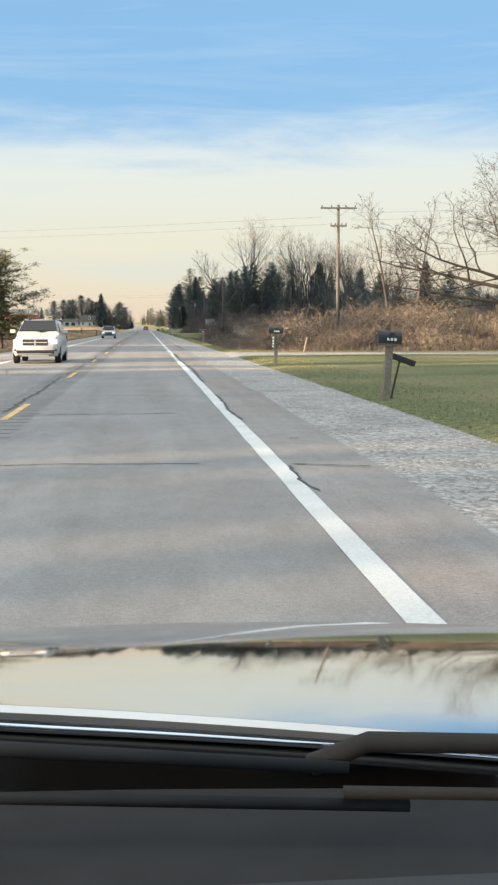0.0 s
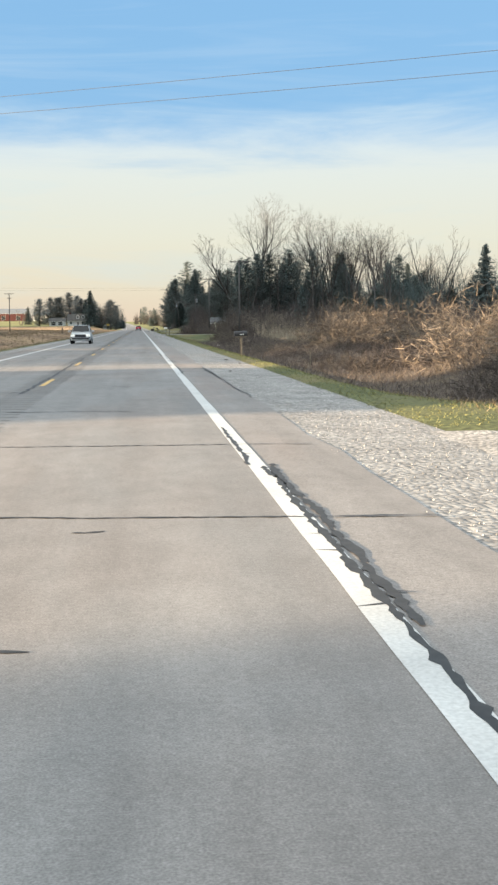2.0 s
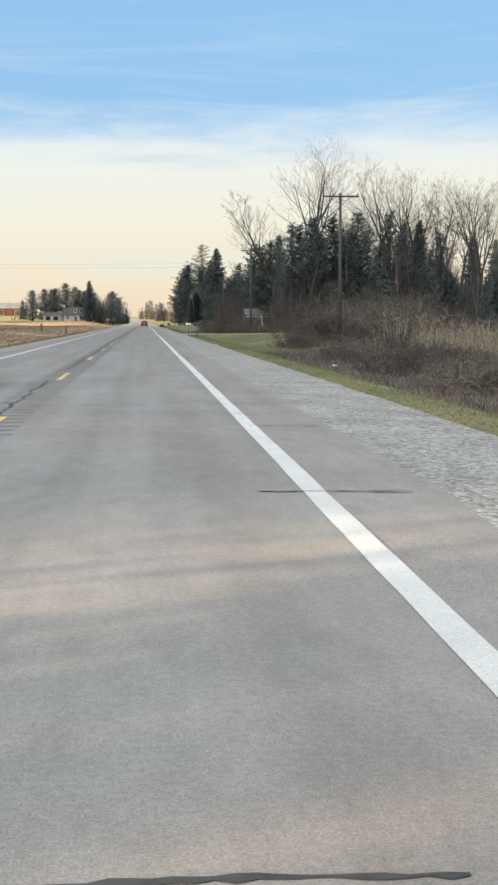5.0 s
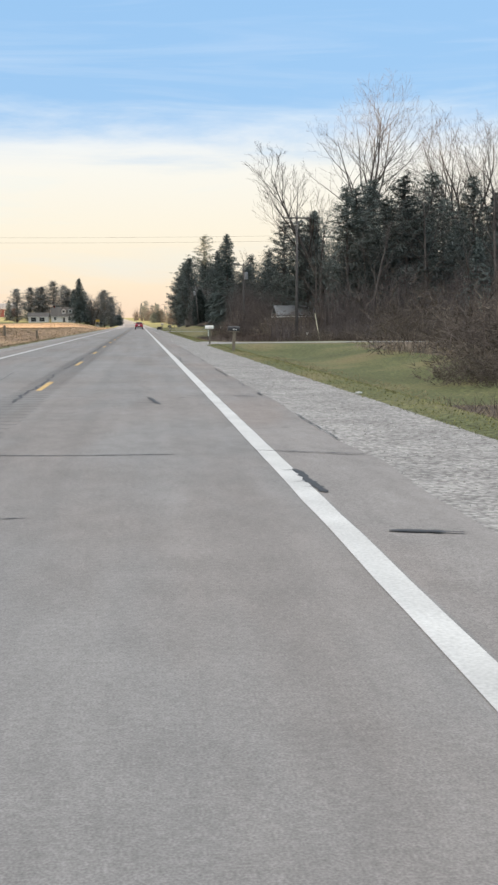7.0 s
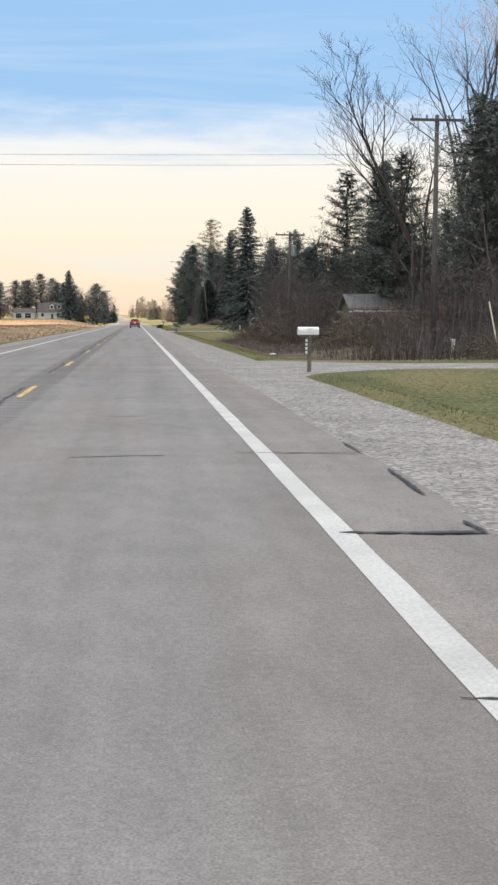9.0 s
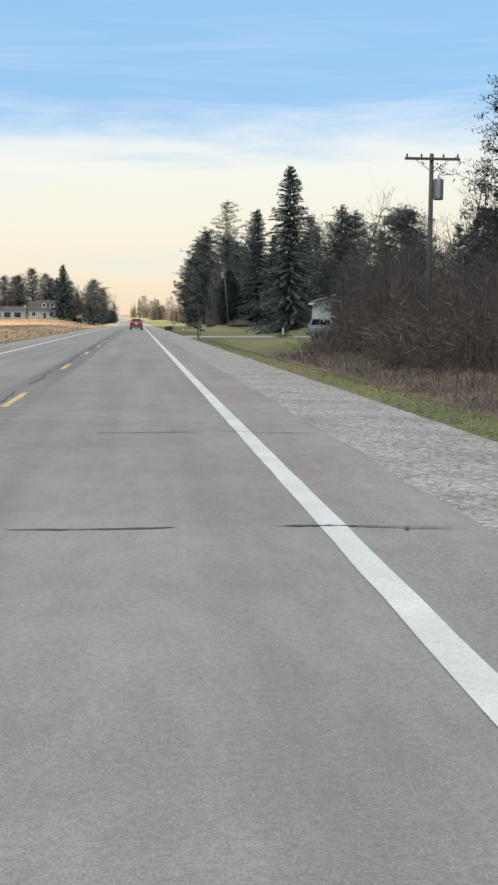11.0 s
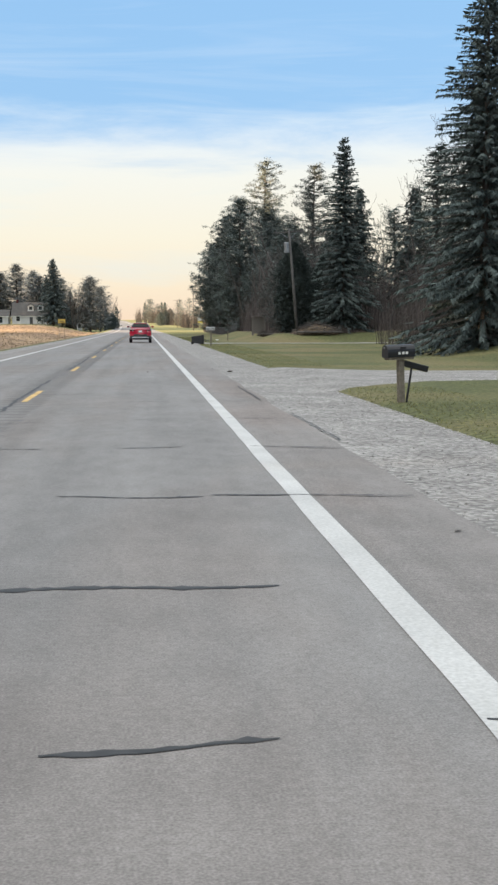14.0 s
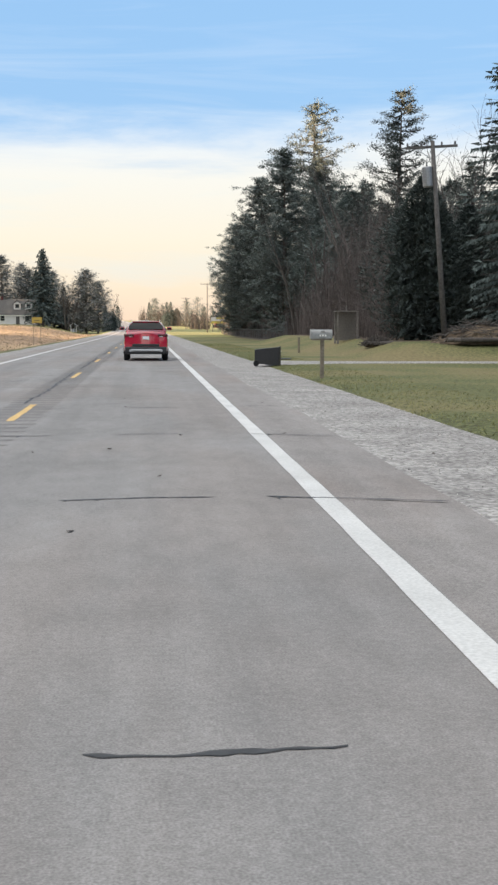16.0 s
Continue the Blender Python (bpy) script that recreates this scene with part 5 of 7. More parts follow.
for proto, x, y, s in ((thickets[1], 12.0, 345, 0.75), (thickets[1], 13.0, 341, 0.9), (thickets[5], 11.8, 340, 0.8), (thickets[2], 14.5, 346, 0.95), (mid_bare[0], 21.5, 345, 0.8), (small_bare[0], 23, 348, 1.0), (thickets[1], 17, 351, 1.2), (thickets[1], 16.0, 349, 1.1), (thickets[2], 18.5, 352, 1.2), (thickets[1], 14.2, 336, 1.1), (thickets[2], 15.2, 330, 1.2), (thickets[1], 13.6, 325, 1.0), (thickets[1], 15.5, 320, 1.2),
                       (thickets[3], 12.5, 347.5, 0.7), (thickets[1], 15.5, 342, 1.1)):
    plant(proto, x, y, s)
for x, s in ((19.6, 0.32), (20.8, 0.4), (22.6, 0.36)):
    plant(thickets[3], x, 389.6, s)
plant(thickets[3], 13.4, 375.0, 0.45)
plant(small_bare[2], 13.6, 374.5, 0.16)

# left of the road: a pine near the start, the farmstead trees far ahead
plant(sunlit_pine, -14.3, 119, 1.15, 20, 0.0, 0.88)
plant(sunlit_pine, -19.5, 124, 1.15, 130, 0.0, 0.9)
plant(sunlit_pine, -17.0, 116, 1.05, 70, 0.0, 0.85)
plant(sunlit_pine, -20.0, 108, 0.9, 250)
for k in range(16):
    plant(thickets[wr.choice((3, 4, 5))], wr.uniform(-26, -13.5), wr.uniform(104, 136), wr.uniform(0.5, 0.9))
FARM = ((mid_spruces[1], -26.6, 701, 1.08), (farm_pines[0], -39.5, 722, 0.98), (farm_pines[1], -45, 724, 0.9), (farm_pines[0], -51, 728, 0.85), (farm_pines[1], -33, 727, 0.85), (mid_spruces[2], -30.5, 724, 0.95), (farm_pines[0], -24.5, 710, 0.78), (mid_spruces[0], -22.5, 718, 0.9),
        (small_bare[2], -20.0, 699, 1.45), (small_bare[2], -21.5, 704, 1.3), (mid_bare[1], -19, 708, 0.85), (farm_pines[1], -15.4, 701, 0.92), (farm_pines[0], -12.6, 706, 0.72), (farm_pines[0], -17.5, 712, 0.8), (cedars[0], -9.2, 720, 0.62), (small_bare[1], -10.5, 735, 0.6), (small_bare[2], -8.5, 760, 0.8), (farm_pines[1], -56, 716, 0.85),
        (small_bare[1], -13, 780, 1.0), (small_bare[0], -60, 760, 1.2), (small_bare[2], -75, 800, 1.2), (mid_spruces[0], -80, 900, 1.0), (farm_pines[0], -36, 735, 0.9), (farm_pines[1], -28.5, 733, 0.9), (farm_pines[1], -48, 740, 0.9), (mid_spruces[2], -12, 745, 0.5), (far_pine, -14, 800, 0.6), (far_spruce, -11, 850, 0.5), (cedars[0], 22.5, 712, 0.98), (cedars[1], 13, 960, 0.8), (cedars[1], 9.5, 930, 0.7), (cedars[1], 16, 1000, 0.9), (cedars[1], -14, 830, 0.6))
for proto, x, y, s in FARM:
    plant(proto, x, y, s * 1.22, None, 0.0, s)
# far trees towards the bend
for k in range(90):
    y = wr.uniform(760, 1500)
    x = bend(y) + wr.choice((-1, 1, 1)) * wr.uniform(12, 95)
    plant(wr.choice([far_bare, far_bare, far_bare, far_spruce, far_pine, far_pine]), x, y, wr.uniform(0.5, 0.9))
# the woods that close the fields far off on both sides
for k in range(110):
    side = wr.choice((-1, -1, 1))
    y = wr.uniform(500, 2000)
    x = -wr.uniform(0.17 * y + 60, 0.17 * y + 260) if side < 0 else wr.uniform(120, 260)
    plant(wr.choice([far_bare, far_bare, far_spruce, far_pine, far_pine]), x, y, wr.uniform(0.6, 1.0))
# unseen tall trees added west of the road to block the low sun: open at the first lawn, closed after it
SHADE = to_sun.y / to_sun.x
belt = []
for k in range(300):
    y = -110 + 860 * k / 300 + wr.uniform(-1.5, 1.5)
    tall = wr.uniform(1.0, 1.18)
    if y < 82:
        # where this tree's shade crosses the lane
        x = -(84, 91, 98, 105)[k % 4] - wr.uniform(0, 4)
        lane = y - SHADE * x
        if -3 < lane < 126:
            continue
    elif y < 165:
        x = -(125, 131, 137)[k % 3] - wr.uniform(0, 3)
        tall *= 1.12
        if y - SHADE * x < 136:
            continue
    else:
        x = -max(47, 0.13 * y + 5) - (0, 6, 12)[k % 3] - wr.uniform(0, 3)
        tall *= 1.38
        if 560 < y < 650 or (y > 650 and k % 2):
            continue
    belt.append((x, y, min(tall, 1.1), tall))


def slim_trees(lane0, lane1, gap, width, tall, x=-88.0):
    """Unseen slim trees added in a row, so spaced that their shade lies across the lane between the two places."""
    for k in range(int((lane1 - lane0) / gap) + 1):
        belt.append((x, lane0 + k * gap + SHADE * x, width, tall))


slim_trees(3.2, 14.0, 1.75, 0.14, 0.92)
slim_trees(4.0, 14.0, 2.6, 0.16, 0.9, -95.0)
slim_trees(16.0, 28.5, 1.7, 0.3, 1.05)
slim_trees(16.8, 29.0, 1.7, 0.3, 1.05, -94.0)
slim_trees(-3.0, 1.5, 1.5, 0.3, 1.05)
slim_trees(30.0, 37.6, 1.8, 0.3, 1.05)
slim_trees(30.5, 37.0, 1.8, 0.3, 1.05, -93.0)
slim_trees(41.4, 43.2, 0.9, 0.1, 1.0)
slim_trees(46.3, 46.4, 5.0, 0.05, 0.9)
slim_trees(53.6, 55.4, 0.9, 0.2, 1.0)
slim_trees(70.5, 90.0, 1.7, 0.3, 0.84)
slim_trees(72.0, 89.5, 1.7, 0.3, 0.82, -94.0)
slim_trees(96.0, 122.0, 1.5, 0.11, 0.84)
slim_trees(100.0, 122.0, 2.3, 0.15, 0.84, -97.0)


def tree_belt():
    """The unseen belt west of the fields, added for its shade: one far mass of tall dense pines."""
    rr = random.Random(49)
    bag = Bag()
    bag.tube([(0, 0, -0.2), (0, 0, 13), (0, 0, 26)], [0.4, 0.25, 0.05], 5)
    for k in range(900):
        s = 0.02 + 0.98 * rr.random()
        w = rr.uniform(0, 6.283)
        r = 8.0 * (1 - s * s) * rr.random() ** 0.6 + 0.3
        p = Vector((r * math.cos(w), r * math.sin(w), 27 * s))
        spray(bag, p, Vector((math.cos(w) + rr.gauss(0, 0.8), math.sin(w) + rr.gauss(0, 0.8), rr.gauss(0.1, 0.5))), rr.uniform(1.6, 2.8), rr.uniform(0.5, 0.9), rr)
    base = np.array([tuple(v) for v in bag.v])
    verts, faces = [], []
    for x, y, wide, tall in belt:
        w = wr.uniform(0, 6.283)
        c, sn = math.cos(w) * wide, math.sin(w) * wide
        n = len(verts)
        pts = np.stack([base[:, 0] * c - base[:, 1] * sn + x, base[:, 0] * sn + base[:, 1] * c + y, base[:, 2] * tall + sheet(x, y)], 1)
        verts.extend(map(tuple, pts.tolist()))
        faces.extend(tuple(i + n for i in f) for f in bag.f)
    tagged(solid("tree_belt", verts, faces, PINENEEDLE), "unseen belt of dark pines added west to shade the road", "trees", kind="stuff")


tree_belt()


def undergrowth(name, mat, areas, seed, label, width=0.045, gaps=-2.0):
    """A mass of thin stems and twigs whose tops rise and fall in rounded clumps: (x0, x1, y0, y1, stems per square metre, height)."""
    r = random.Random(seed)
    bag = Bag()
    for x0, x1, y0, y1, per, height in areas:
        for k in range(int((x1 - x0) * (y1 - y0) * per)):
            x, y = r.uniform(x0, x1), r.uniform(y0, y1)
            if noise.noise((x * 0.09, y * 0.025, seed + 3)) < gaps:
                continue
            lump = 0.72 + 0.55 * noise.noise((x * 0.22, y * 0.13, seed)) + 0.25 * noise.noise((x * 0.7, y * 0.4, seed + 5))
            h = height * max(0.25, lump) * r.uniform(0.65, 1.1)
            p = Vector((x, y, sheet(x, y) - 0.1))
            top = p + Vector((r.gauss(0, 0.12) * h, r.gauss(0, 0.12) * h, h))
            w = r.uniform(0, 3.14)
            s = Vector((math.cos(w), math.sin(w) * 0.4, 0)) * width * r.uniform(0.5, 1.2)
            bag.add([p - s, p + s, top], [(0, 1, 2)])
            for t in range(4):
                b = p.lerp(top, r.uniform(0.15, 0.98))
                e = b + Vector((r.gauss(0, 0.5), r.gauss(0, 0.5), r.gauss(0.35, 0.4))) * h * 0.28
                s2 = Vector((r.gauss(0, 1), r.gauss(0, 0.5), r.gauss(0, 1))).normalized() * width * 0.5
                bag.add([b - s2, b + s2, e], [(0, 1, 2)])
    return tagged(solid(name, bag.v, bag.f, mat), label, "undergrowth", kind="stuff")


undergrowth("woodland_undergrowth", UNDERGROWTH, [(19, 46, 286, 300, 9, 8.0), (22, 46, 302, 309, 7, 8.0), (12.5, 40, 272, 286, 4, 2.6), (15, 23, 299, 307, 14, 3.0), (22, 46, 309, 345, 4, 10.0), (44, 130, 246, 262, 3, 8.0), (44, 100, 300, 316, 3, 9.0), (24, 55, 408, 418, 4, 6.0), (20, 28, 474, 490, 5, 7.0), (19, 46, 456, 470, 6, 8.0), (26, 46, 440, 456, 4, 8.0), (14.8, 24, 500, 620, 5, 6.0), (15.5, 22, 474, 500, 6, 8.5), (18.5, 24, 488, 560, 3, 9.0), (24, 44, 470, 500, 3, 8.0), (26, 60, 350, 362, 3, 7.0), (36, 70, 104, 118, 5, 4.5)], 3, "dense grey-brown leafless undergrowth filling the wood")
undergrowth("sapling_thicket", UNDERGROWTH, [(13.8, 19, 316, 352, 17, 7.4), (19, 25, 318, 354, 10, 8.6), (12.8, 14.4, 312, 350, 12, 3.2), (15.2, 20.5, 466, 488, 10, 11.5), (19.5, 27, 410, 440, 7, 9.0), (13.8, 16.5, 458, 500, 9, 4.5), (18.5, 24, 303, 309.5, 12, 5.0), (16.5, 23.5, 308.6, 310.6, 14, 2.6)], 33, "thicket of close-set leafless saplings at the edge of the wood", 0.024)
undergrowth("far_roadside_trees", TWIG, [(-30, -16, 790, 850, 0.7, 9.0), (-52, -20, 900, 1000, 0.5, 11.0), (-40, -22, 1050, 1150, 0.5, 13.0), (14, 30, 780, 840, 0.7, 7.0), (6, 24, 930, 1010, 0.7, 10.0), (-4, 12, 1080, 1180, 0.6, 12.0), (40, 90, 760, 860, 0.4, 9.0)], 21, "far-off leafless trees and brush along the road", 0.16, 0.02)
undergrowth("reddish_weed_band", REDBRUSH, [(9.0, 40, 266.8, 272, 9, 1.0), (10.8, 15, 272, 345, 5, 0.8), (12.6, 36, 68.5, 73, 9, 1.2)], 9, "band of reddish-brown dead weeds and saplings", 0.02)
undergrowth("sunlit_brush_slope", BRUSH, [(13.2, 19, 72, 84, 6, 1.9), (14, 21, 81, 96, 6, 3.4), (20, 26, 80, 106, 6, 4.4)], 13, "slope of leafless reddish-brown brush beyond the driveway", 0.022)
undergrowth("dry_corn", REED, [(25, 75, 97, 110, 5, 3.0), (15, 60, 166, 200, 3.2, 2.4)], 17, "tan stand of dry corn stalks beyond the lawn", 0.03)
undergrowth("evergreen_understory", NEEDLE, [(22, 62, 328, 340, 4, 14.0), (46, 130, 262, 274, 3, 13.0), (60, 130, 300, 312, 3, 14.0), (19.5, 30, 505, 620, 3, 12.0), (26, 55, 420, 432, 3, 11.0)], 29, "dense dark evergreen growth deep in the wood", 0.11)

# ---- utility poles and wires ----


def utility_pole(x, y, height, arm=2.6, second=False, transformer=False, lean=0.0, turn=0.0):
    p = empty("utility_pole", pose(x, y, sheet(x, y), 0, lean, turn), "weathered wooden utility pole with a crossarm and insulators", "utility pole", "poles along the road")
    v, f = tube([(0, 0, -0.3), (0, 0, height * 0.5), (0, 0, height)], [0.145, 0.12, 0.095], 10)
    solid("pole", v, f, POLEWOOD, p, smooth=True)
    for z in ((height - 0.25, height - 1.5) if second else (height - 0.25,)):
        w = arm if z > height - 1 else arm * 0.45
        bm = bmesh.new()
        box(bm, -w / 2, w / 2, -0.20, -0.10, z - 0.06, z + 0.06, 0.01)
        part("crossarm", bm, POLEWOOD, p)
        for s in (-0.46, -0.2, 0.2, 0.46):
            v, f = tube([(s * w, -0.15, z + 0.06), (s * w, -0.15, z + 0.12), (s * w, -0.15, z + 0.22)], [0.025, 0.05, 0.03], 6)
            solid("insulator", v, f, GREYPLASTIC, p)
        for s in (-1, 1):
            v, f = tube([(s * w * 0.3, -0.15, z - 0.05), (0, -0.13, z - 0.6)], [0.02, 0.02], 4)
            solid("brace", v, f, GREYMETAL, p)
    if transformer:
        v, f = tube([(0.32, -0.1, height - 2.1), (0.32, -0.1, height - 2.05), (0.32, -0.1, height - 1.2), (0.32, -0.1, height - 1.15)], [0.2, 0.24, 0.24, 0.2], 12)
        solid("transformer", v, f, GREYMETAL, p, "grey transformer can")
        v, f = tube([(0.32, -0.1, height - 1.15), (0.32, -0.1, height - 0.95)], [0.04, 0.03], 6)
        solid("bushing", v, f, GREYPLASTIC, p)
    return p


POLES = [(14.2, 82, 10.3, True, False), (14.2, 207, 10.6, False, False), (14.4, 278, 11.1, False, False), (14.0, 326, 9.4, False, True), (14.5, 667, 11.5, False, False), (14.0, 800, 11.0, True, False), (9.0, 930, 11, False, False)]
for x, y, h, sec, tr in POLES:
    utility_pole(x, y, h, 2.6 if y < 600 else 3.2, sec, tr)
utility_pole(14.5, 450.5, 9.4, 2.6, False, True, 5.0, 188)
utility_pole(41, 246, 8.5, 2.4)
utility_pole(-37, 391, 11.3, 2.6, True)


def wire(a, b, sag, r=0.008, n=14):
    a, b = Vector(a), Vector(b)
    pts = [a.lerp(b, i / n) - Vector((0, 0, sag * 4 * (i / n) * (1 - i / n))) for i in range(n + 1)]
    v, f = tube(pts, [r] * (n + 1), 4)
    return tagged(solid("overhead_wire", v, f, WIRE), "thin black overhead wire sagging between poles", "cable", "overhead wires")


tops = [(x, y, sheet(x, y) + h) for x, y, h, _, _ in POLES]
a = tops[0]
for z, dx in ((9.25, -1.2), (8.75, -0.5)):
    wire((a[0] + dx, a[1], z), (-42, 107.6, z), 0.25)
    wire((a[0] + 1.0, a[1], z + 0.3), (52, 62, z + 1.2), 0.5)
a = tops[2]
for z, dx in ((9.15, -1.2), (8.7, -0.3)):
    wire((a[0] + dx, a[1], z), (-48, 280, z + 0.3), 0.35)
a = tops[4]
for k in range(2):
    wire((a[0], a[1], a[2] - 1.2 - 0.3 * k), (23.5, 395, 5.3), 1.0, 0.02)

# ---- mailboxes ----


def mailbox(x, y, post_h, body, lean=0.0, post=0.055, tube_side=True, sign=False, turn=0.0, old=False, label="black metal mailbox on a weathered wooden post", size=(0.22, 0.5, 0.24), tube_z=None, brace=False):
    """A kerbside mailbox, its door towards the road."""
    t = empty("mailbox", pose(x, y, sheet(x, y), 0, lean, turn), label, "mailbox", "mailboxes by the road")
    bm = bmesh.new()
    box(bm, -post, post, -post, post, -0.25, post_h, 0.012)
    part("post", bm, POSTWOOD, t)
    w, l, h = size
    # the box lies along x: door at -x, arched top
    n = 9
    prof = [(-w / 2, 0.0), (w / 2, 0.0)] + [(w / 2 * math.cos(a), h - w / 2 + w / 2 * math.sin(a)) for a in [math.pi * i / (n - 1) for i in range(n)]]
    v = [(-l * 0.55, p, post_h + 0.03 + q) for p, q in prof] + [(l * 0.45, p, post_h + 0.03 + q) for p, q in prof]
    k = len(prof)
    f = [(i, (i + 1) % k, k + (i + 1) % k, k + i) for i in range(k)] + [tuple(range(k))[::-1], tuple(range(k, 2 * k))]
    shell = solid("box", v, f, body, t)
    bm = bmesh.new()
    box(bm, -l * 0.5, l * 0.42, -w * 0.42, w * 0.42, post_h - 0.02, post_h + 0.028)
    part("mounting_board", bm, POSTWOOD, t)
    v = [(-l * 0.55 - 0.012, p * 1.05, post_h + 0.025 + q * 1.03) for p, q in prof] + [(-l * 0.55 + 0.02, p * 1.05, post_h + 0.025 + q * 1.03) for p, q in prof]
    solid("door", v, f, body, t)
    bm = bmesh.new()
    box(bm, -l * 0.55 - 0.03, -l * 0.55 - 0.012, -0.02, 0.02, post_h + h * 0.85, post_h + h * 0.95)
    part("latch", bm, GREYMETAL, t)
    bm = bmesh.new()
    box(bm, -0.06, -0.04, -w / 2 - 0.012, -w / 2 - 0.004, post_h + h * 0.45, post_h + h * 0.95)
    box(bm, -0.05, 0.06, -w / 2 - 0.012, -w / 2 - 0.004, post_h + h * 0.8, post_h + h * 0.95)
    part("flag", bm, body, t)
    bm = bmesh.new()
    for q in range(3):
        box(bm, -0.10 + q * 0.075, -0.05 + q * 0.075, -w / 2 - 0.006, -w / 2 - 0.003, post_h + h * 0.35, post_h + h * 0.55)
    part("number_bars", bm, WHITEMETAL, t)
    if brace:
        bm = bmesh.new()
        box(bm, -0.02, 0.34, -0.045, 0.045, -0.055, 0.045, 0.008, Matrix.Translation((0.05, 0.0, post_h - 0.22)) @ Matrix.Rotation(radians(32), 4, "Y"))
        part("brace", bm, POSTWOOD, t)
    if tube_side:
        z = tube_z or post_h - 0.12
        m = Matrix.Translation((0.16, 0.0, z)) @ Matrix.Rotation(radians(16), 4, "Y")
        bm = bmesh.new()
        box(bm, -0.10, 0.42, -0.07, 0.07, -0.06, 0.06, 0.02, m)
        part("paper_tube", bm, BLACKMETAL, t, "black plastic newspaper tube")
        v, f = tube([(0.24, 0, z - 0.05), (0.10, 0.0, -0.1)], [0.022, 0.022], 6)
        solid("tube_stake", v, f, BLACKMETAL, t)
    if sign:
        bm = bmesh.new()
        box(bm, -post - 0.02, -post - 0.008, -0.16 - post, -post + 0.02, post_h - 0.55, post_h - 0.05, 0.004)
        s = part("number_sign", bm, GREENSIGN, t, "green reflective number sign")
        bm = bmesh.new()
        for q in range(4):
            box(bm, -post - 0.09, -post - 0.03, -0.164 - post, -0.160 - post, post_h - 0.50 + 0.11 * q, post_h - 0.43 + 0.11 * q)
        part("number_bars", bm, WHITEMETAL, t)
    return t


mailbox(5.35, 23.2, 1.10, BLACKMETAL, 4.0, 0.07, True, False, 4, label="black metal mailbox on a leaning grey wooden post", size=(0.28, 0.48, 0.26), tube_z=0.86)
mailbox(5.42, 44.1, 1.18, BLACKMETAL, 2.0, 0.07, False, True, -3, label="black metal mailbox with green number sign on a wooden post", size=(0.28, 0.54, 0.26), brace=True)
mailbox(5.85, 109.5, 0.95, BLACKMETAL, -1.0, 0.045, False, False, 5, label="dark rusty mailbox on a thin wooden post", size=(0.30, 0.66, 0.26))
mailbox(5.4, 237.3, 1.02, BLACKMETAL, 3.0, 0.075, False, False, 0, label="black mailbox on a stout grey post", size=(0.26, 0.62, 0.25))
mailbox(5.35, 257.3, 1.05, WHITEMETAL, 0.0, 0.055, False, True, 0, True, "white metal mailbox on a wooden post with green sign", (0.24, 0.58, 0.22))
mailbox(5.45, 368.3, 0.85, BLACKMETAL, -2.0, 0.06, True, False, 12, label="dark mailbox on a wide weathered post", size=(0.28, 0.56, 0.24))
mailbox(5.4, 429.8, 1.12, DULLBOX, 0.0, 0.055, False, False, 0, True, "dented grey-white mailbox on a wooden post", (0.26, 0.62, 0.26))

# ---- vehicles ----


def loft(sections, mat, name, parent, label="", smooth=True):
    """A body through half cross-sections (y, [(x, z), ...] from the floor up to the middle), mirrored."""
    v, f = [], []
    rings = []
    for y, half in sections:
        ring = [(x, y, z) for x, z in half] + [(-x, y, z) for x, z in reversed(half) if x > 1e-6]
        rings.append(len(ring))
        v += ring
    n = rings[0]
    for i in range(len(sections) - 1):
        for k in range(n):
            q = (k + 1) % n
            f.append((i * n + k, i * n + q, (i + 1) * n + q, (i + 1) * n + k))
    f.append(tuple(range(n)))
    f.append(tuple(reversed(range((len(sections) - 1) * n, len(sections) * n))))
    ob = solid(name, v, f, mat, parent, label)
    bm = bmesh.new()
    bm.from_mesh(ob.data)
    bmesh.ops.recalc_face_normals(bm, faces=bm.faces)
    bm.to_mesh(ob.data)
    bm.free()
    if smooth:
        ob.data.shade_smooth()
        for e in ob.data.edges:
            e.use_edge_sharp = False
        ob.data.set_sharp_from_angle(angle=radians(38))
    return ob


def quad(name, pts, mat, parent, thick=0.012, label=""):
    """A thin panel with its outline given in order; its thickness goes inwards."""
    p = [Vector(q) for q in pts]
    nrm = (p[1] - p[0]).cross(p[-1] - p[0]).normalized() * thick
    n = len(p)
    v = p + [q - nrm for q in p]
    f = [tuple(range(n)), tuple(reversed(range(n, 2 * n)))] + [(i, n + i, n + (i + 1) % n, (i + 1) % n) for i in range(n)]
    return solid(name, v, f, mat, parent, label)


def wheel(parent, x, y, r, width, rim_mat):
    hub = solid("wheel", *tube([(x - width * 0.3, y, r), (x + width * 0.3, y, r)], [r * 0.25, r * 0.25], 10), GREYPLASTIC, parent)
    v, f = tube([(x - width / 2, y, r), (x - width / 2 + 0.03, y, r), (x + width / 2 - 0.03, y, r), (x + width / 2, y, r)], [r * 0.88, r, r, r * 0.88], 22)
    solid("tyre", v, f, RUBBER, hub, smooth=False)
    s = 1 if x > 0 else -1
    xo = x + s * width / 2
    v, f = tube([(xo - s * 0.05, y, r), (xo + s * 0.006, y, r), (xo + s * 0.012, y, r)], [r * 0.66, r * 0.66, r * 0.60], 18)
    solid("rim", v, f, rim_mat, hub)
    for k in range(5):
        a = 2 * math.pi * k / 5
        v, f = tube([(xo + s * 0.02, y, r), (xo + s * 0.02, y + r * 0.6 * math.sin(a), r + r * 0.6 * math.cos(a))], [0.03, 0.02], 4)
        solid("spoke", v, f, rim_mat, hub)
    return hub


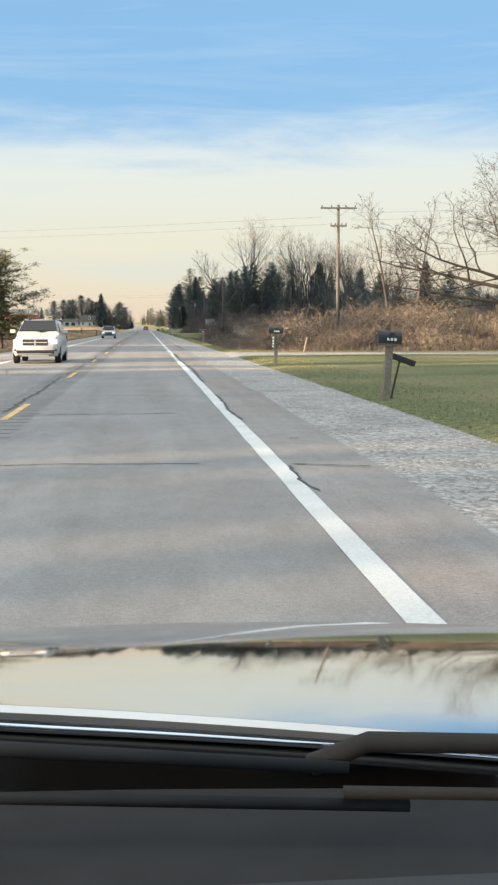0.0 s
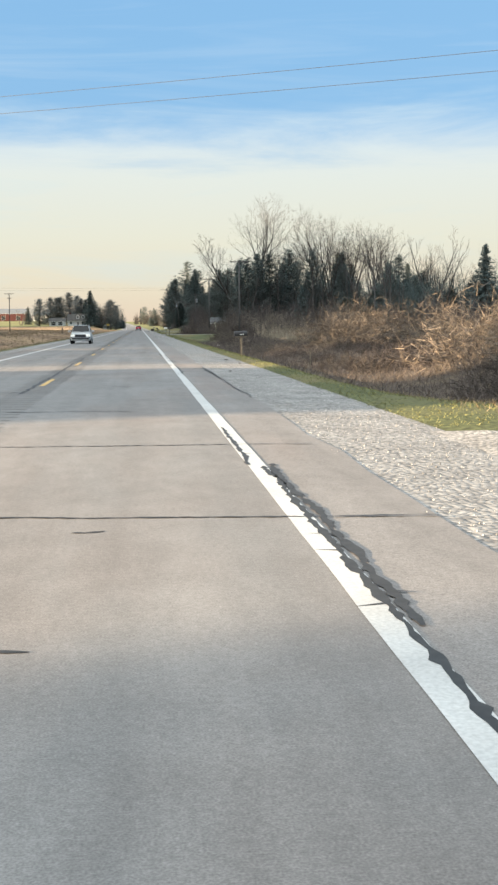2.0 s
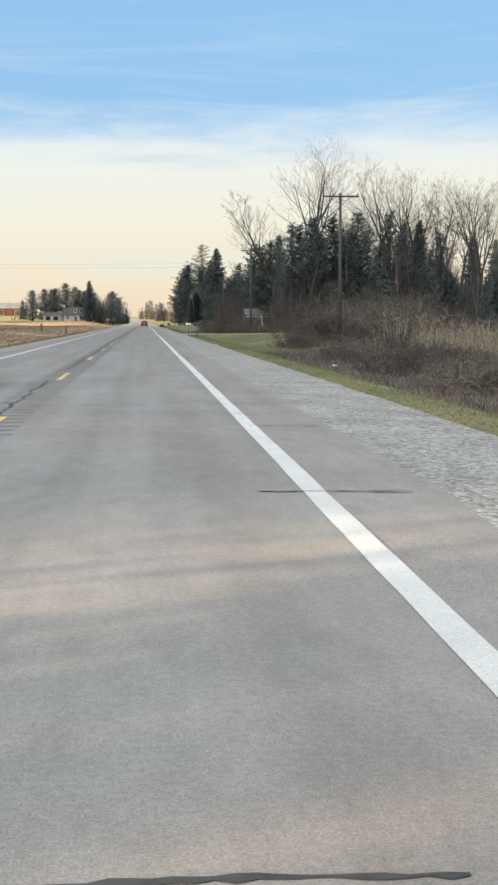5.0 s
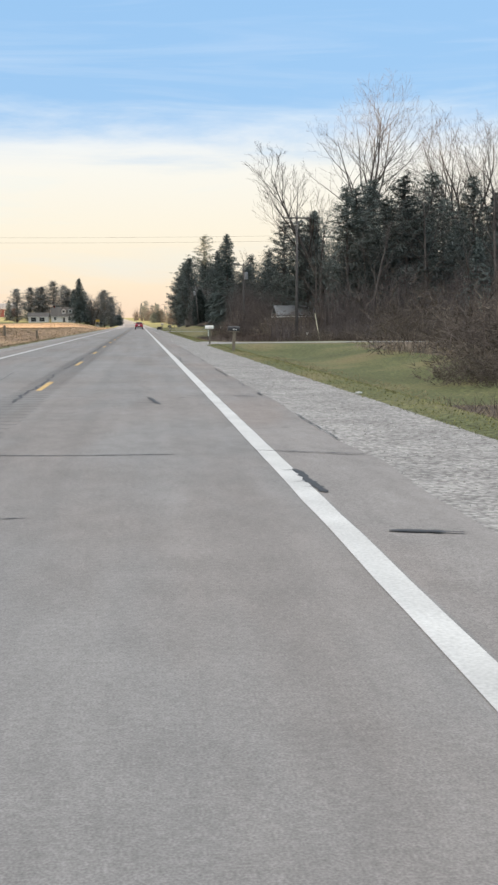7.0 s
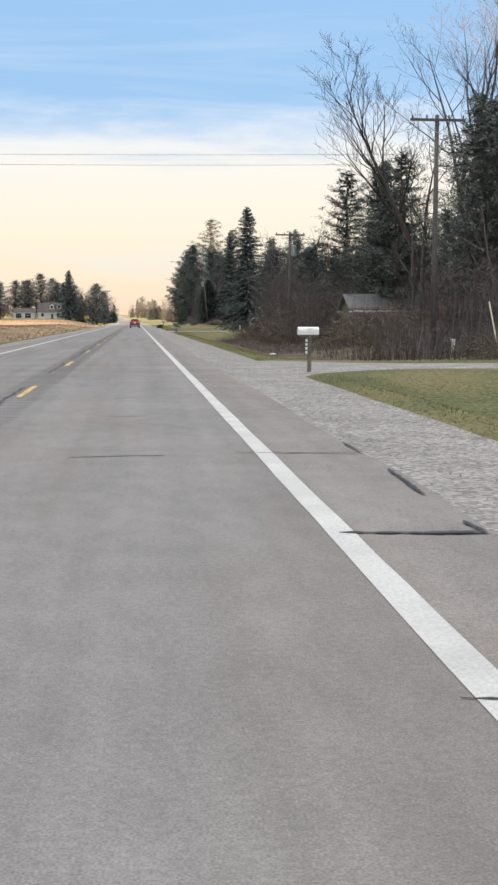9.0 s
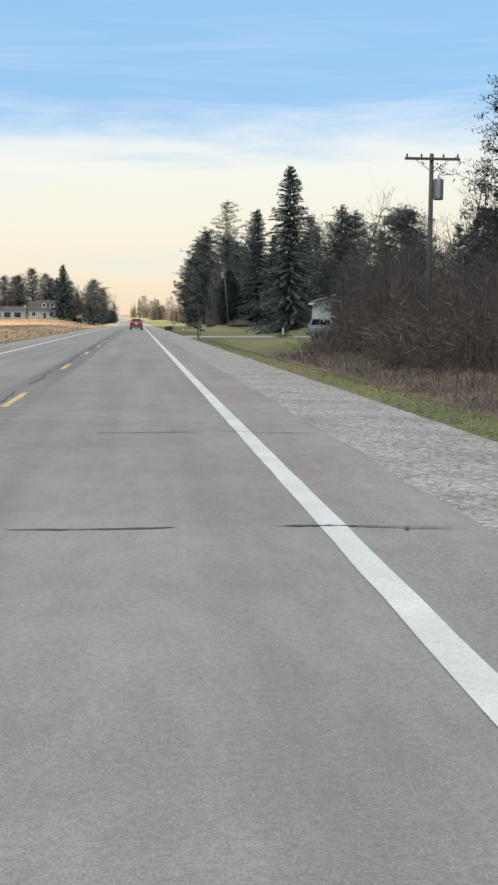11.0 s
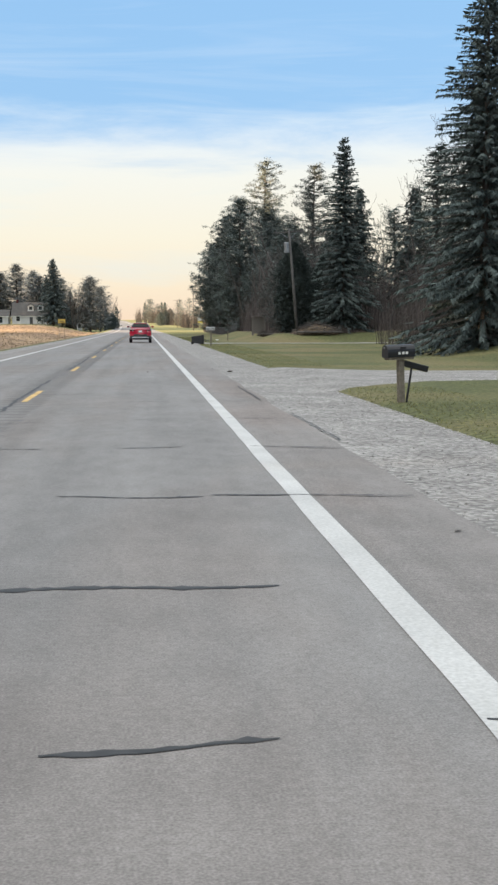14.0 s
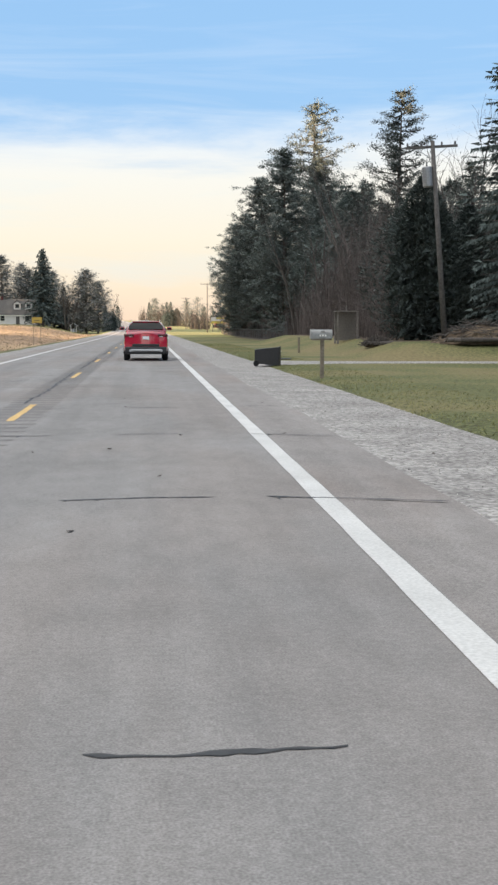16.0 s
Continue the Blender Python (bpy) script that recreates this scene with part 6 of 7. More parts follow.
def suv(m, paint, label, length=4.85, width=1.93, height=1.70, belt=1.02, roof_paint=None, tail=True, lights_on=False, hood=1.02, rim=None, roof_w=0.70, trim=False, emblem=False):
    """A family SUV, its nose along +y, standing at the origin of m. trim: silver tubes in place of sky reflections."""
    c = empty("suv", m, label, "car", "cars on the road")
    L, W, H = length / 2, width / 2, height
    low = 0.27

    def ring(w, top, z0=low, tuck=0.9):
        return [(0.0, z0), (w * tuck, z0), (w * 0.985, z0 + 0.18), (w, z0 + 0.38), (w * 0.965, top - 0.20), (w * 0.86, top), (0.0, top + 0.02)]

    secs = [(-L, ring(W * 0.88, belt - 0.10, 0.45)), (-L + 0.05, ring(W * 0.95, belt - 0.04, 0.40)), (-L + 0.30, ring(W * 0.975, belt, 0.30)), (-L + 0.9, ring(W, belt)), (0.0, ring(W, belt - 0.02)), (L * 0.38, ring(W, belt - 0.02)), (L * 0.62, ring(W * 0.99, hood - 0.03)),
            (L * 0.86, ring(W * 0.95, hood - 0.10, 0.30)), (L - 0.07, ring(W * 0.88, hood - 0.24, 0.34)), (L, ring(W * 0.74, hood - 0.34, 0.40))]
    loft(secs, paint, "body", c)
    # cabin: sills of the glass up to the roof
    rw, rz = W * roof_w, H - 0.05

    def cab(wb, wt, zt, zb=belt - 0.06):
        return [(0.0, zb), (wb, zb), (wb * 0.99, zb + 0.08), ((wb + wt) / 2 + 0.02, (zb + zt) / 2), (wt + 0.02, zt - 0.06), (wt - 0.08, zt), (0.0, zt + 0.03)]

    yb, yt = -L + 0.10, -L + 0.48
    loft([(yb, cab(W * 0.88, W * 0.80, belt + 0.02)), (yb + 0.15, cab(W * 0.90, W * 0.77, belt + 0.26)), (yt, cab(W * 0.92, rw + 0.02, rz - 0.02)), (-0.2, cab(W * 0.93, rw + 0.04, rz + 0.02)), (L * 0.12, cab(W * 0.93, rw + 0.02, rz)), (L * 0.44, cab(W * 0.90, W * 0.80, belt + 0.10))],
         roof_paint or paint, "cabin", c)
    # rear window, windscreen, side glass
    yup = yb + 0.13 + 0.23 * max(0.0, rz - 0.09 - belt - 0.29) / max(0.1, rz - belt - 0.28)
    quad("rear_window", [(W * 0.76, yb - 0.015, belt + 0.05), (-W * 0.76, yb - 0.015, belt + 0.05), (-W * 0.74, yb + 0.05, belt + 0.18), (-rw * 0.93, yup, rz - 0.09), (rw * 0.93, yup, rz - 0.09), (W * 0.74, yb + 0.05, belt + 0.18)], CARGLASS, c, 0.05)
    # silver tubes added to draw the sky's reflection on pillars and roof edge
    if trim:
        for s in (-1, 1):
            solid("pillar_trim", *tube([(s * W * 0.83, yb + 0.03, belt + 0.03), (s * W * 0.79, yb + 0.07, belt + 0.18), (s * (rw + 0.02), yup + 0.02, rz - 0.08), (s * (rw - 0.08), yup + 0.04, rz - 0.015)], [0.012, 0.018, 0.02, 0.016], 6), SILVERTRIM, c, smooth=True)
        solid("roof_trim", *tube([(-rw + 0.08, yup + 0.04, rz - 0.005), (0, yup + 0.0, rz + 0.012), (rw - 0.08, yup + 0.04, rz - 0.005)], [0.014, 0.016, 0.014], 6), SILVERTRIM, c, smooth=True)
    ws = [(-W * 0.80, L * 0.425, belt + 0.06), (W * 0.80, L * 0.425, belt + 0.06), (rw * 0.95, L * 0.14, rz - 0.05), (-rw * 0.95, L * 0.14, rz - 0.05)]
    quad("windscreen", [(x, y + 0.035, z + 0.02) for x, y, z in ws], CARGLASS, c, 0.05)
    for s in (-1, 1):
        for y0, y1, t0, t1 in ((-L + 0.55, -L * 0.32, -L + 0.72, -L * 0.32), (-L * 0.28, L * 0.06, -L * 0.28, L * 0.04), (L * 0.09, L * 0.36, L * 0.07, L * 0.17)):
            p = [(s * (W * 0.935), y0, belt + 0.05), (s * (W * 0.935), y1, belt + 0.05), (s * (rw + 0.085), t1, rz - 0.13), (s * (rw + 0.085), t0, rz - 0.13)]
            quad("side_window", p if s > 0 else p[::-1], CARGLASS, c, 0.05)
        wheel(c, s * (W - 0.13), -L + 0.98, 0.36, 0.24, rim or SILVERTRIM)
        wheel(c, s * (W - 0.13), L - 0.93, 0.36, 0.24, rim or SILVERTRIM)
        bm = bmesh.new()
        box(bm, s * W * 0.97 - 0.11 + s * 0.13, s * W * 0.97 + 0.11 + s * 0.13, L * 0.28, L * 0.28 + 0.12, belt + 0.02, belt + 0.17, 0.03)
        mir = part("wing_mirror", bm, paint, c)
        quad("mirror_glass", [(s * W * 0.97 + s * 0.13 - 0.08, L * 0.28 - 0.004, belt + 0.05), (s * W * 0.97 + s * 0.13 + 0.08, L * 0.28 - 0.004, belt + 0.05), (s * W * 0.97 + s * 0.13 + 0.08, L * 0.28 - 0.004, belt + 0.14), (s * W * 0.97 + s * 0.13 - 0.08, L * 0.28 - 0.004, belt + 0.14)], CARGLASS, mir, 0.006)
        v, f = tube([(s * (rw - 0.02), -L * 0.62, rz + 0.05), (s * (rw - 0.02), L * 0.02, rz + 0.055)], [0.018, 0.018], 6)
        solid("roof_rail", v, f, SILVERTRIM, c)
        # tail lamps and head lamps
        bm = bmesh.new()
        box(bm, min(s * W * 0.52, s * W * 0.965), max(s * W * 0.52, s * W * 0.965), -L - 0.014, -L + 0.30, belt - 0.255, belt - 0.135, 0.03)
        part("tail_lamp", bm, TAILRED, c)
        bm = bmesh.new()
        box(bm, min(s * W * 0.60, s * W * 0.74), max(s * W * 0.60, s * W * 0.74), -L - 0.02, -L + 0.03, belt - 0.265, belt - 0.245, 0.004)
        part("reversing_lamp", bm, LAMPCLEAR, c)
        bm = bmesh.new()
        box(bm, min(s * W * 0.52, s * W * 0.90), max(s * W * 0.52, s * W * 0.90), L - 0.28, L - 0.02, hood - 0.36, hood - 0.18, 0.03)
        part("headlamp", bm, HEADON if lights_on else LAMPCLEAR, c)
        v, f = tube([(s * W * 0.68, -L - 0.065, 0.45), (s * W * 0.68, -L + 0.1, 0.45)], [0.055, 0.055], 10)
        solid("exhaust_tip", v, f, SILVERTRIM, c)
    # bumpers, plate, spoiler, grille
    bm = bmesh.new()
    box(bm, -W * 0.92, W * 0.92, -L - 0.03, -L + 0.3, 0.30, 0.62, 0.05)
    part("rear_bumper", bm, BLACKMETAL, c)
    bm = bmesh.new()
    box(bm, -W * 0.66, W * 0.66, -L - 0.055, -L + 0.05, 0.42, 0.52, 0.025)
    part("skid_plate", bm, SILVERTRIM, c, "silver skid plate")
    pz = belt - (0.37 if trim else 0.30)
    quad("number_plate", [(0.135, -L - 0.028, pz), (-0.135, -L - 0.028, pz), (-0.135, -L - 0.022, pz + 0.13), (0.135, -L - 0.022, pz + 0.13)], PLATE, c, 0.02)
    bm = bmesh.new()
    box(bm, -0.10, 0.10, -L - 0.034, -L - 0.029, pz + 0.05, pz + 0.10)
    part("plate_bars", bm, GREYPLASTIC, c)
    bm = bmesh.new()
    box(bm, -rw * 0.90, rw * 0.90, yt - 0.20, yt + 0.05, rz - 0.035, rz + 0.005, 0.015)
    part("spoiler", bm, roof_paint or paint, c)
    v, f = tube([(0, -0.9, rz + 0.05), (0, -1.02, rz + 0.13)], [0.03, 0.008], 5)
    solid("antenna", v, f, GREYPLASTIC, c)
    bm = bmesh.new()
    box(bm, -W * 0.52, W * 0.52, L - 0.10, L + 0.015, hood - 0.42, hood - 0.17, 0.03)
    gr = part("grille", bm, BLACKMETAL, c)
    for k in range(3):
        bm = bmesh.new()
        z = hood - 0.39 + 0.085 * k
        box(bm, -W * 0.50, W * 0.50, L + 0.012, L + 0.022, z, z + 0.018, 0.003)
        part("grille_bar", bm, GREYPLASTIC, gr)
    bm = bmesh.new()
    box(bm, -W * 0.54, W * 0.54, L + 0.008, L + 0.024, hood - 0.175, hood - 0.150, 0.006)
    part("grille_trim", bm, SILVERTRIM, gr, "bright trim over the grille")
    if emblem:
        for x0, x1, z0, z1 in ((-0.025, 0.025, hood - 0.40, hood - 0.19), (-W * 0.5, W * 0.5, hood - 0.31, hood - 0.275)):
            bm = bmesh.new()
            box(bm, x0, x1, L + 0.014, L + 0.034, z0, z1, 0.006)
            part("cross_bar", bm, paint, gr)
    bm = bmesh.new()
    box(bm, -W * 0.78, W * 0.78, L - 0.20, L + 0.008, 0.40, 0.56, 0.04)
    part("air_intake", bm, BLACKMETAL, c)
    for s in (-1, 1):
        bm = bmesh.new()
        box(bm, min(s * W * 0.66, s * W * 0.88), max(s * W * 0.66, s * W * 0.88), L - 0.22, L - 0.03, 0.50, 0.60, 0.02)
        part("fog_lamp", bm, GREYPLASTIC, c)
        v, f = tube([(s * W * 0.80, L * 0.44, belt + 0.06), (s * (rw - 0.02), L * 0.15, rz - 0.03)], [0.035, 0.03], 6)
        solid("windscreen_pillar", v, f, paint, c)
    for s in (-1, 1):
        v, f = tube([(s * 0.06, L * 0.46, belt + 0.06), (s * 0.06 - 0.55, L * 0.43, belt + 0.12)], [0.012, 0.008], 5)
        solid("wiper", v, f, RUBBER, c)
    bm = bmesh.new()
    box(bm, -W * 0.60, W * 0.60, -L - 0.022, -L + 0.05, 0.62, 0.74, 0.02)
    part("tailgate_panel", bm, BLACKMETAL, c)
    bm = bmesh.new()
    box(bm, -W * 0.55, W * 0.55, L - 0.04, L + 0.02, 0.30, 0.35, 0.015)
    part("front_skid_plate", bm, SILVERTRIM, c)
    return c


HEADON = material("lit_headlamp", (0.9, 0.9, 0.85), 0.2)
HEADON.node_tree.nodes["Principled BSDF"].inputs["Emission Color"].default_value = (1, 0.93, 0.8, 1)
HEADON.node_tree.nodes["Principled BSDF"].inputs["Emission Strength"].default_value = 0.3

suv(pose(0.27, 446.5 + 2.4, 0.0), REDPAINT, "bright red mid-size SUV seen driving ahead in the lane", 4.86, 1.95, 1.76, 1.30, roof_paint=REDPAINT, hood=1.12, roof_w=0.66, trim=True)
suv(pose(-4.02, 47 + 2.5, 0.0, 0, 0, 180), WHITEPAINT, "large white SUV with dark grille in the oncoming lane", 5.1, 1.95, 1.80, 1.21, lights_on=True, hood=1.15, emblem=True)
suv(pose(-4.45, 150 + 2.2, 0.0, 0, 0, 180), WHITEPAINT, "small white crossover in the oncoming lane", 4.4, 1.83, 1.62, 1.0, hood=0.98, lights_on=True)
suv(pose(16.35, 366.0, sheet(16.35, 366.0) + 0.02, 0, 0, -150), SILVERPAINT, "old silver sport-utility truck parked in the driveway", 4.7, 1.9, 1.78, 1.12, hood=1.10)

# ---- buildings ----


def gable_house(m, w, d, eave, ridge, wall, roof, label, windows=(), board=0.0, dormers=(), door=None, name="house", over=0.35, chimney=None):
    """A house with its gables at the two ends of x: w along x, d along y, windows as (side, along, z, width, height)."""
    h = empty(name, m, label, "house" if name == "house" else name)
    t = 0.18
    for nm, (x0, x1, y0, y1) in (("wall", (-w / 2, w / 2, -d / 2, -d / 2 + t)), ("wall", (-w / 2, w / 2, d / 2 - t, d / 2)), ("wall", (-w / 2, -w / 2 + t, -d / 2 + t, d / 2 - t)), ("wall", (w / 2 - t, w / 2, -d / 2 + t, d / 2 - t))):
        bm = bmesh.new()
        box(bm, x0, x1, y0, y1, -0.3, eave)
        wl = part(nm, bm, wall, h)
        if board and y1 - y0 < 0.3:
            front = y0 if y0 < 0 else y1
            for k in range(int(eave / board)):
                bm = bmesh.new()
                s = -1 if y0 < 0 else 1
                z = k * board
                p = [(x0, front + s * 0.03, z), (x1, front + s * 0.03, z), (x1, front + s * 0.006, z + board), (x0, front + s * 0.006, z + board), (x0, front, z), (x1, front, z)]
                v = [bm.verts.new(q) for q in p]
                bm.faces.new((v[0], v[1], v[2], v[3]))
                bm.faces.new((v[0], v[4], v[5], v[1]))
                part("siding_board", bm, wall, wl)
    for s in (-1, 1):
        x = s * w / 2
        quad("gable", [(x, -d / 2, eave), (x, d / 2, eave), (x, 0, ridge)] if s > 0 else [(x, d / 2, eave), (x, -d / 2, eave), (x, 0, ridge)], wall, h, t)
        drop = over * (ridge - eave) / (d / 2)
        p = [(-w / 2 - over, s * (d / 2 + over), eave - drop + 0.04), (w / 2 + over, s * (d / 2 + over), eave - drop + 0.04), (w / 2 + over, 0, ridge + 0.04), (-w / 2 - over, 0, ridge + 0.04)]
        quad("roof_slope", p if s < 0 else p[::-1], roof, h, -0.12)
        bm = bmesh.new()
        box(bm, -w / 2 - over, w / 2 + over, s * (d / 2 + over) - 0.02, s * (d / 2 + over) + 0.02, eave - drop - 0.14, eave - drop + 0.03)
        part("fascia", bm, WHITEMETAL, h)
    for side, along, z, ww, wh in windows:
        win = new("window")
        win.parent = h
        if side in ("front", "back"):
            s = -1 if side == "front" else 1
            win.matrix_local = pose(along, s * (d / 2 + 0.035), z, 0, 0, 0 if s < 0 else 180)
        else:
            s = -1 if side == "left" else 1
            win.matrix_local = pose(s * (w / 2 + 0.035), along, z, 0, 0, -90 if s < 0 else 90)
        for x0, x1, z0, z1 in ((-ww / 2 - 0.08, -ww / 2, -0.08, wh + 0.08), (ww / 2, ww / 2 + 0.08, -0.08, wh + 0.08), (-ww / 2, ww / 2, -0.08, 0), (-ww / 2, ww / 2, wh, wh + 0.08), (-ww / 2, ww / 2, wh / 2 - 0.025, wh / 2 + 0.025)):
            bm = bmesh.new()
            box(bm, x0, x1, -0.05, 0.03, z0, z1)
            part("frame_bar", bm, WHITEMETAL, win)
        bm = bmesh.new()
        box(bm, -ww / 2, ww / 2, -0.012, 0.012, 0, wh)
        part("pane", bm, WINDOWGLASS, win)
    for x in dormers:
        y = -d * 0.28
        zb = eave + (ridge - eave) * 0.42
        dm = new("dormer")
        dm.parent = h
        dm.matrix_local = pose(x, y, zb)
        bm = bmesh.new()
        box(bm, -0.9, 0.9, -0.7, 1.2, -0.5, 1.1)
        part("dormer_wall", bm, wall, dm)
        for s in (-1, 1):
            p = [(0, -0.9, 1.95), (s * 1.15, -0.9, 1.0), (s * 1.15, 1.8, 1.0), (0, 1.8, 1.95)]
            quad("dormer_roof", p if s < 0 else p[::-1], roof, dm, 0.1)
        quad("dormer_gable", [(-0.9, -0.71, 1.1), (0.9, -0.71, 1.1), (0, -0.71, 1.8)], wall, dm, 0.08)
        bm = bmesh.new()
        box(bm, -0.5, 0.5, -0.74, -0.70, -0.05, 0.95)
        part("pane", bm, WINDOWGLASS, dm)
    if chimney:
        bm = bmesh.new()
        box(bm, chimney - 0.35, chimney + 0.35, -0.3, 0.3, ridge - 0.6, ridge + 0.9)
        part("chimney", bm, BARNRED, h)
    if door is not None:
        bm = bmesh.new()
        box(bm, door - 0.48, door + 0.48, -d / 2 - 0.06, -d / 2 + 0.02, 0, 2.05)
        part("door", bm, GREYPLASTIC, h)
    return h


z0 = sheet(20, 396)
gable_house(pose(21.7, 393.05, z0 + 0.15, 0, 0, -90), 3.5, 5.4, 2.35, 3.15, SIDING, SHINGLE, "low white-sided house with grey shingle roof among trees", (("right", -0.7, 1.2, 0.95, 1.2), ("right", 1.5, 1.2, 0.8, 1.2), ))
gable_house(pose(30.0, 398.5, z0 + 0.15), 12.0, 7.5, 2.4, 3.9, SIDING, SHINGLE, "white-sided main wing of a house behind trees", (("front", -4.0, 1.1, 1.3, 1.2), ("front", 0.5, 1.1, 1.3, 1.2), ("front", 4, 1.1, 1.3, 1.2)), 0.2, door=2.4)
# pale lap siding boards on the gable wall that faces the road's traffic
for k in range(15):
    z = z0 + 0.15 + 0.2 * k
    half = 2.7 if z < z0 + 2.4 else 2.7 * max(0.05, (z0 + 3.2 - z) / 0.8)
    bm = bmesh.new()
    v = [bm.verts.new(q) for q in ((21.7 - half, 391.245, z), (21.7 + half, 391.245, z), (21.7 + half, 391.295, z + 0.2), (21.7 - half, 391.295, z + 0.2), (21.7 - half, 391.30, z), (21.7 + half, 391.30, z))]
    bm.faces.new((v[0], v[1], v[2], v[3]))
    bm.faces.new((v[0], v[4], v[5], v[1]))
    ob = part("siding_board", bm, SIDING, None)
    ob.parent = bpy.data.objects["house"]
    ob.matrix_parent_inverse = bpy.data.objects["house"].matrix_world.inverted()

gable_house(pose(19.6, 313.5, sheet(18.6, 312.5) + 0.5), 5.5, 4.5, 2.1, 3.1, POSTWOOD, ROOFMETAL, "low grey shed with pale metal roof half hidden in brush", (("front", 0.8, 0.9, 0.8, 0.7),), name="shed")
z1 = sheet(-36, 705)
gable_house(pose(-34.5, 712, z1), 10.5, 7, 2.8, 6.6, SIDING, SHINGLE, "white farmhouse with two dormers among dark trees", (("front", -3.5, 0.9, 1.1, 1.4), ("front", 3, 0.9, 1.1, 1.4)), dormers=(0.3, 3.3), door=0.5, chimney=-4)
gable_house(pose(-45.5, 711, z1), 9, 6, 2.5, 4.2, SIDING, SHINGLE, "low white garage wing beside the farmhouse", (("front", -2.2, 0.3, 2.4, 2.0), ("front", 1.6, 0.3, 2.4, 2.0)), name="garage")
gable_house(pose(-158, 1500, sheet(-158, 1500)), 40, 22, 9, 15, BARNRED, ROOFMETAL, "long red barn with pale metal roof far across the fields", (("front", -8, 1, 5, 5), ("front", 10, 1, 5, 5)), name="barn")
gable_house(pose(-118, 1490, sheet(-118, 1490)), 22, 14, 7, 10, WHITEMETAL, ROOFMETAL, "white farm shed far across the fields", name="shed")
gable_house(pose(-42, 1180, sheet(-42, 1180), 0, 0, 20), 12, 8, 3.0, 5.5, SIDING, SHINGLE, "distant white house beside the road", (("front", 0, 1, 1.2, 1.3),))
gable_house(pose(38, 900, sheet(38, 900)), 16, 9, 3.2, 5.6, BARNRED, SHINGLE, "distant brown house behind a lawn", (("front", 0, 1, 1.6, 1.3), ("front", 5, 1, 1.6, 1.3)))

# ---- small things by the road ----


def wheelie_bin(m):
    """A wheeled refuse bin, standing at the origin of m before it is turned."""
    c = empty("wheelie_bin", m, "black wheeled refuse bin lying on its side on the gravel", "bin")
    v, f = [], []
    for z, a, b in ((0.06, 0.23, 0.26), (0.30, 0.25, 0.29), (0.98, 0.29, 0.36), (1.02, 0.315, 0.385), (1.06, 0.315, 0.385)):
        v += [(-a, -b, z), (a, -b, z), (a, b, z), (-a, b, z)]
    for i in range(4):
        for k in range(4):
            q = (k + 1) % 4
            f.append((i * 4 + k, i * 4 + q, (i + 1) * 4 + q, (i + 1) * 4 + k))
    f += [(3, 2, 1, 0)]
    solid("body", v, f, BLACKMETAL, c)
    bm = bmesh.new()
    box(bm, -0.33, 0.33, 0.07, 0.115, 1.07, 1.48, 0.012)
    part("lid", bm, BLACKMETAL, c, "black lid hanging open")
    bm = bmesh.new()
    box(bm, -0.33, 0.33, -0.40, 0.40, 1.03, 1.065, 0.012)
    part("rim", bm, BLACKMETAL, c)
    for s in (-1, 1):
        v, f = tube([(s * 0.22, 0.27, 0.12), (s * 0.28, 0.27, 0.12)], [0.11, 0.11], 14)
        solid("wheel", v, f, RUBBER, c)
        v, f = tube([(s * 0.2, 0.36, 1.0), (s * 0.2, 0.50, 1.02)], [0.02, 0.02], 6)
        solid("handle_arm", v, f, BLACKMETAL, c)
    v, f = tube([(-0.26, 0.50, 1.02), (0.26, 0.50, 1.02)], [0.022, 0.022], 8)
    solid("handle", v, f, BLACKMETAL, c)
    return c


# lying on its side, lid towards the lawn
wheelie_bin(Matrix.Translation((4.42, 441.0, 0.345)) @ Matrix.Rotation(radians(-6), 4, "Z") @ Matrix.Rotation(radians(90), 4, "Y") @ Matrix.Rotation(radians(-90), 4, "Z"))


def sign_left():
    c = empty("road_sign", pose(-12.4, 532, sheet(-12.4, 532)), "yellow warning sign on two thin posts beside the field", "road sign")
    for x in (-0.42, 0.42):
        v, f = tube([(x, 0.05, -0.3), (x, 0.05, 3.2)], [0.035, 0.035], 6)
        solid("post", v, f, POSTWOOD, c)
    bm = bmesh.new()
    box(bm, -0.58, 0.58, -0.02, 0.015, 2.55, 3.25, 0.01)
    panel = part("panel", bm, YELLOWSIGN, c)
    bm = bmesh.new()
    for s in (-1, 1):
        box(bm, -0.3, 0.3, -0.03, -0.021, 2.7 + 0.14 * s, 2.76 + 0.14 * s)
    part("arrow_bar", bm, BLACKMETAL, panel)
    return c


sign_left()


def billboard():
    c = empty("sign_board", pose(19.8, 700, sheet(19.8, 700)), "low sign board with yellow, white and black bands", "sign")
    for x in (-2.1, -0.7, 0.7, 2.1):
        bm = bmesh.new()
        box(bm, x - 0.08, x + 0.08, 0.02, 0.18, -0.3, 4.2)
        part("post", bm, POSTWOOD, c)
    for z0, z1, mat, x0, x1 in ((2.2, 2.75, BOARDYELLOW, -2.4, 2.5), (2.8, 3.3, BOARDWHITE, -2.4, 2.5), (3.35, 3.8, BOARDYELLOW, -1.2, 2.5), (3.85, 4.3, BLACKMETAL, -1.4, 2.6), (2.8, 3.8, BOARDWHITE, -2.5, -1.3)):
        bm = bmesh.new()
        off = -0.03 if x1 < 0 else 0.0
        box(bm, x0, x1, -0.05 + off, 0.0 + off, z0, z1)
        part("board", bm, mat, c)
    bm = bmesh.new()
    for k in range(5):
        box(bm, -0.9 + k * 0.6, -0.5 + k * 0.6, -0.06, -0.051, 2.4, 2.6)
    part("lettering_bars", bm, BLACKMETAL, c)
    return c


billboard()


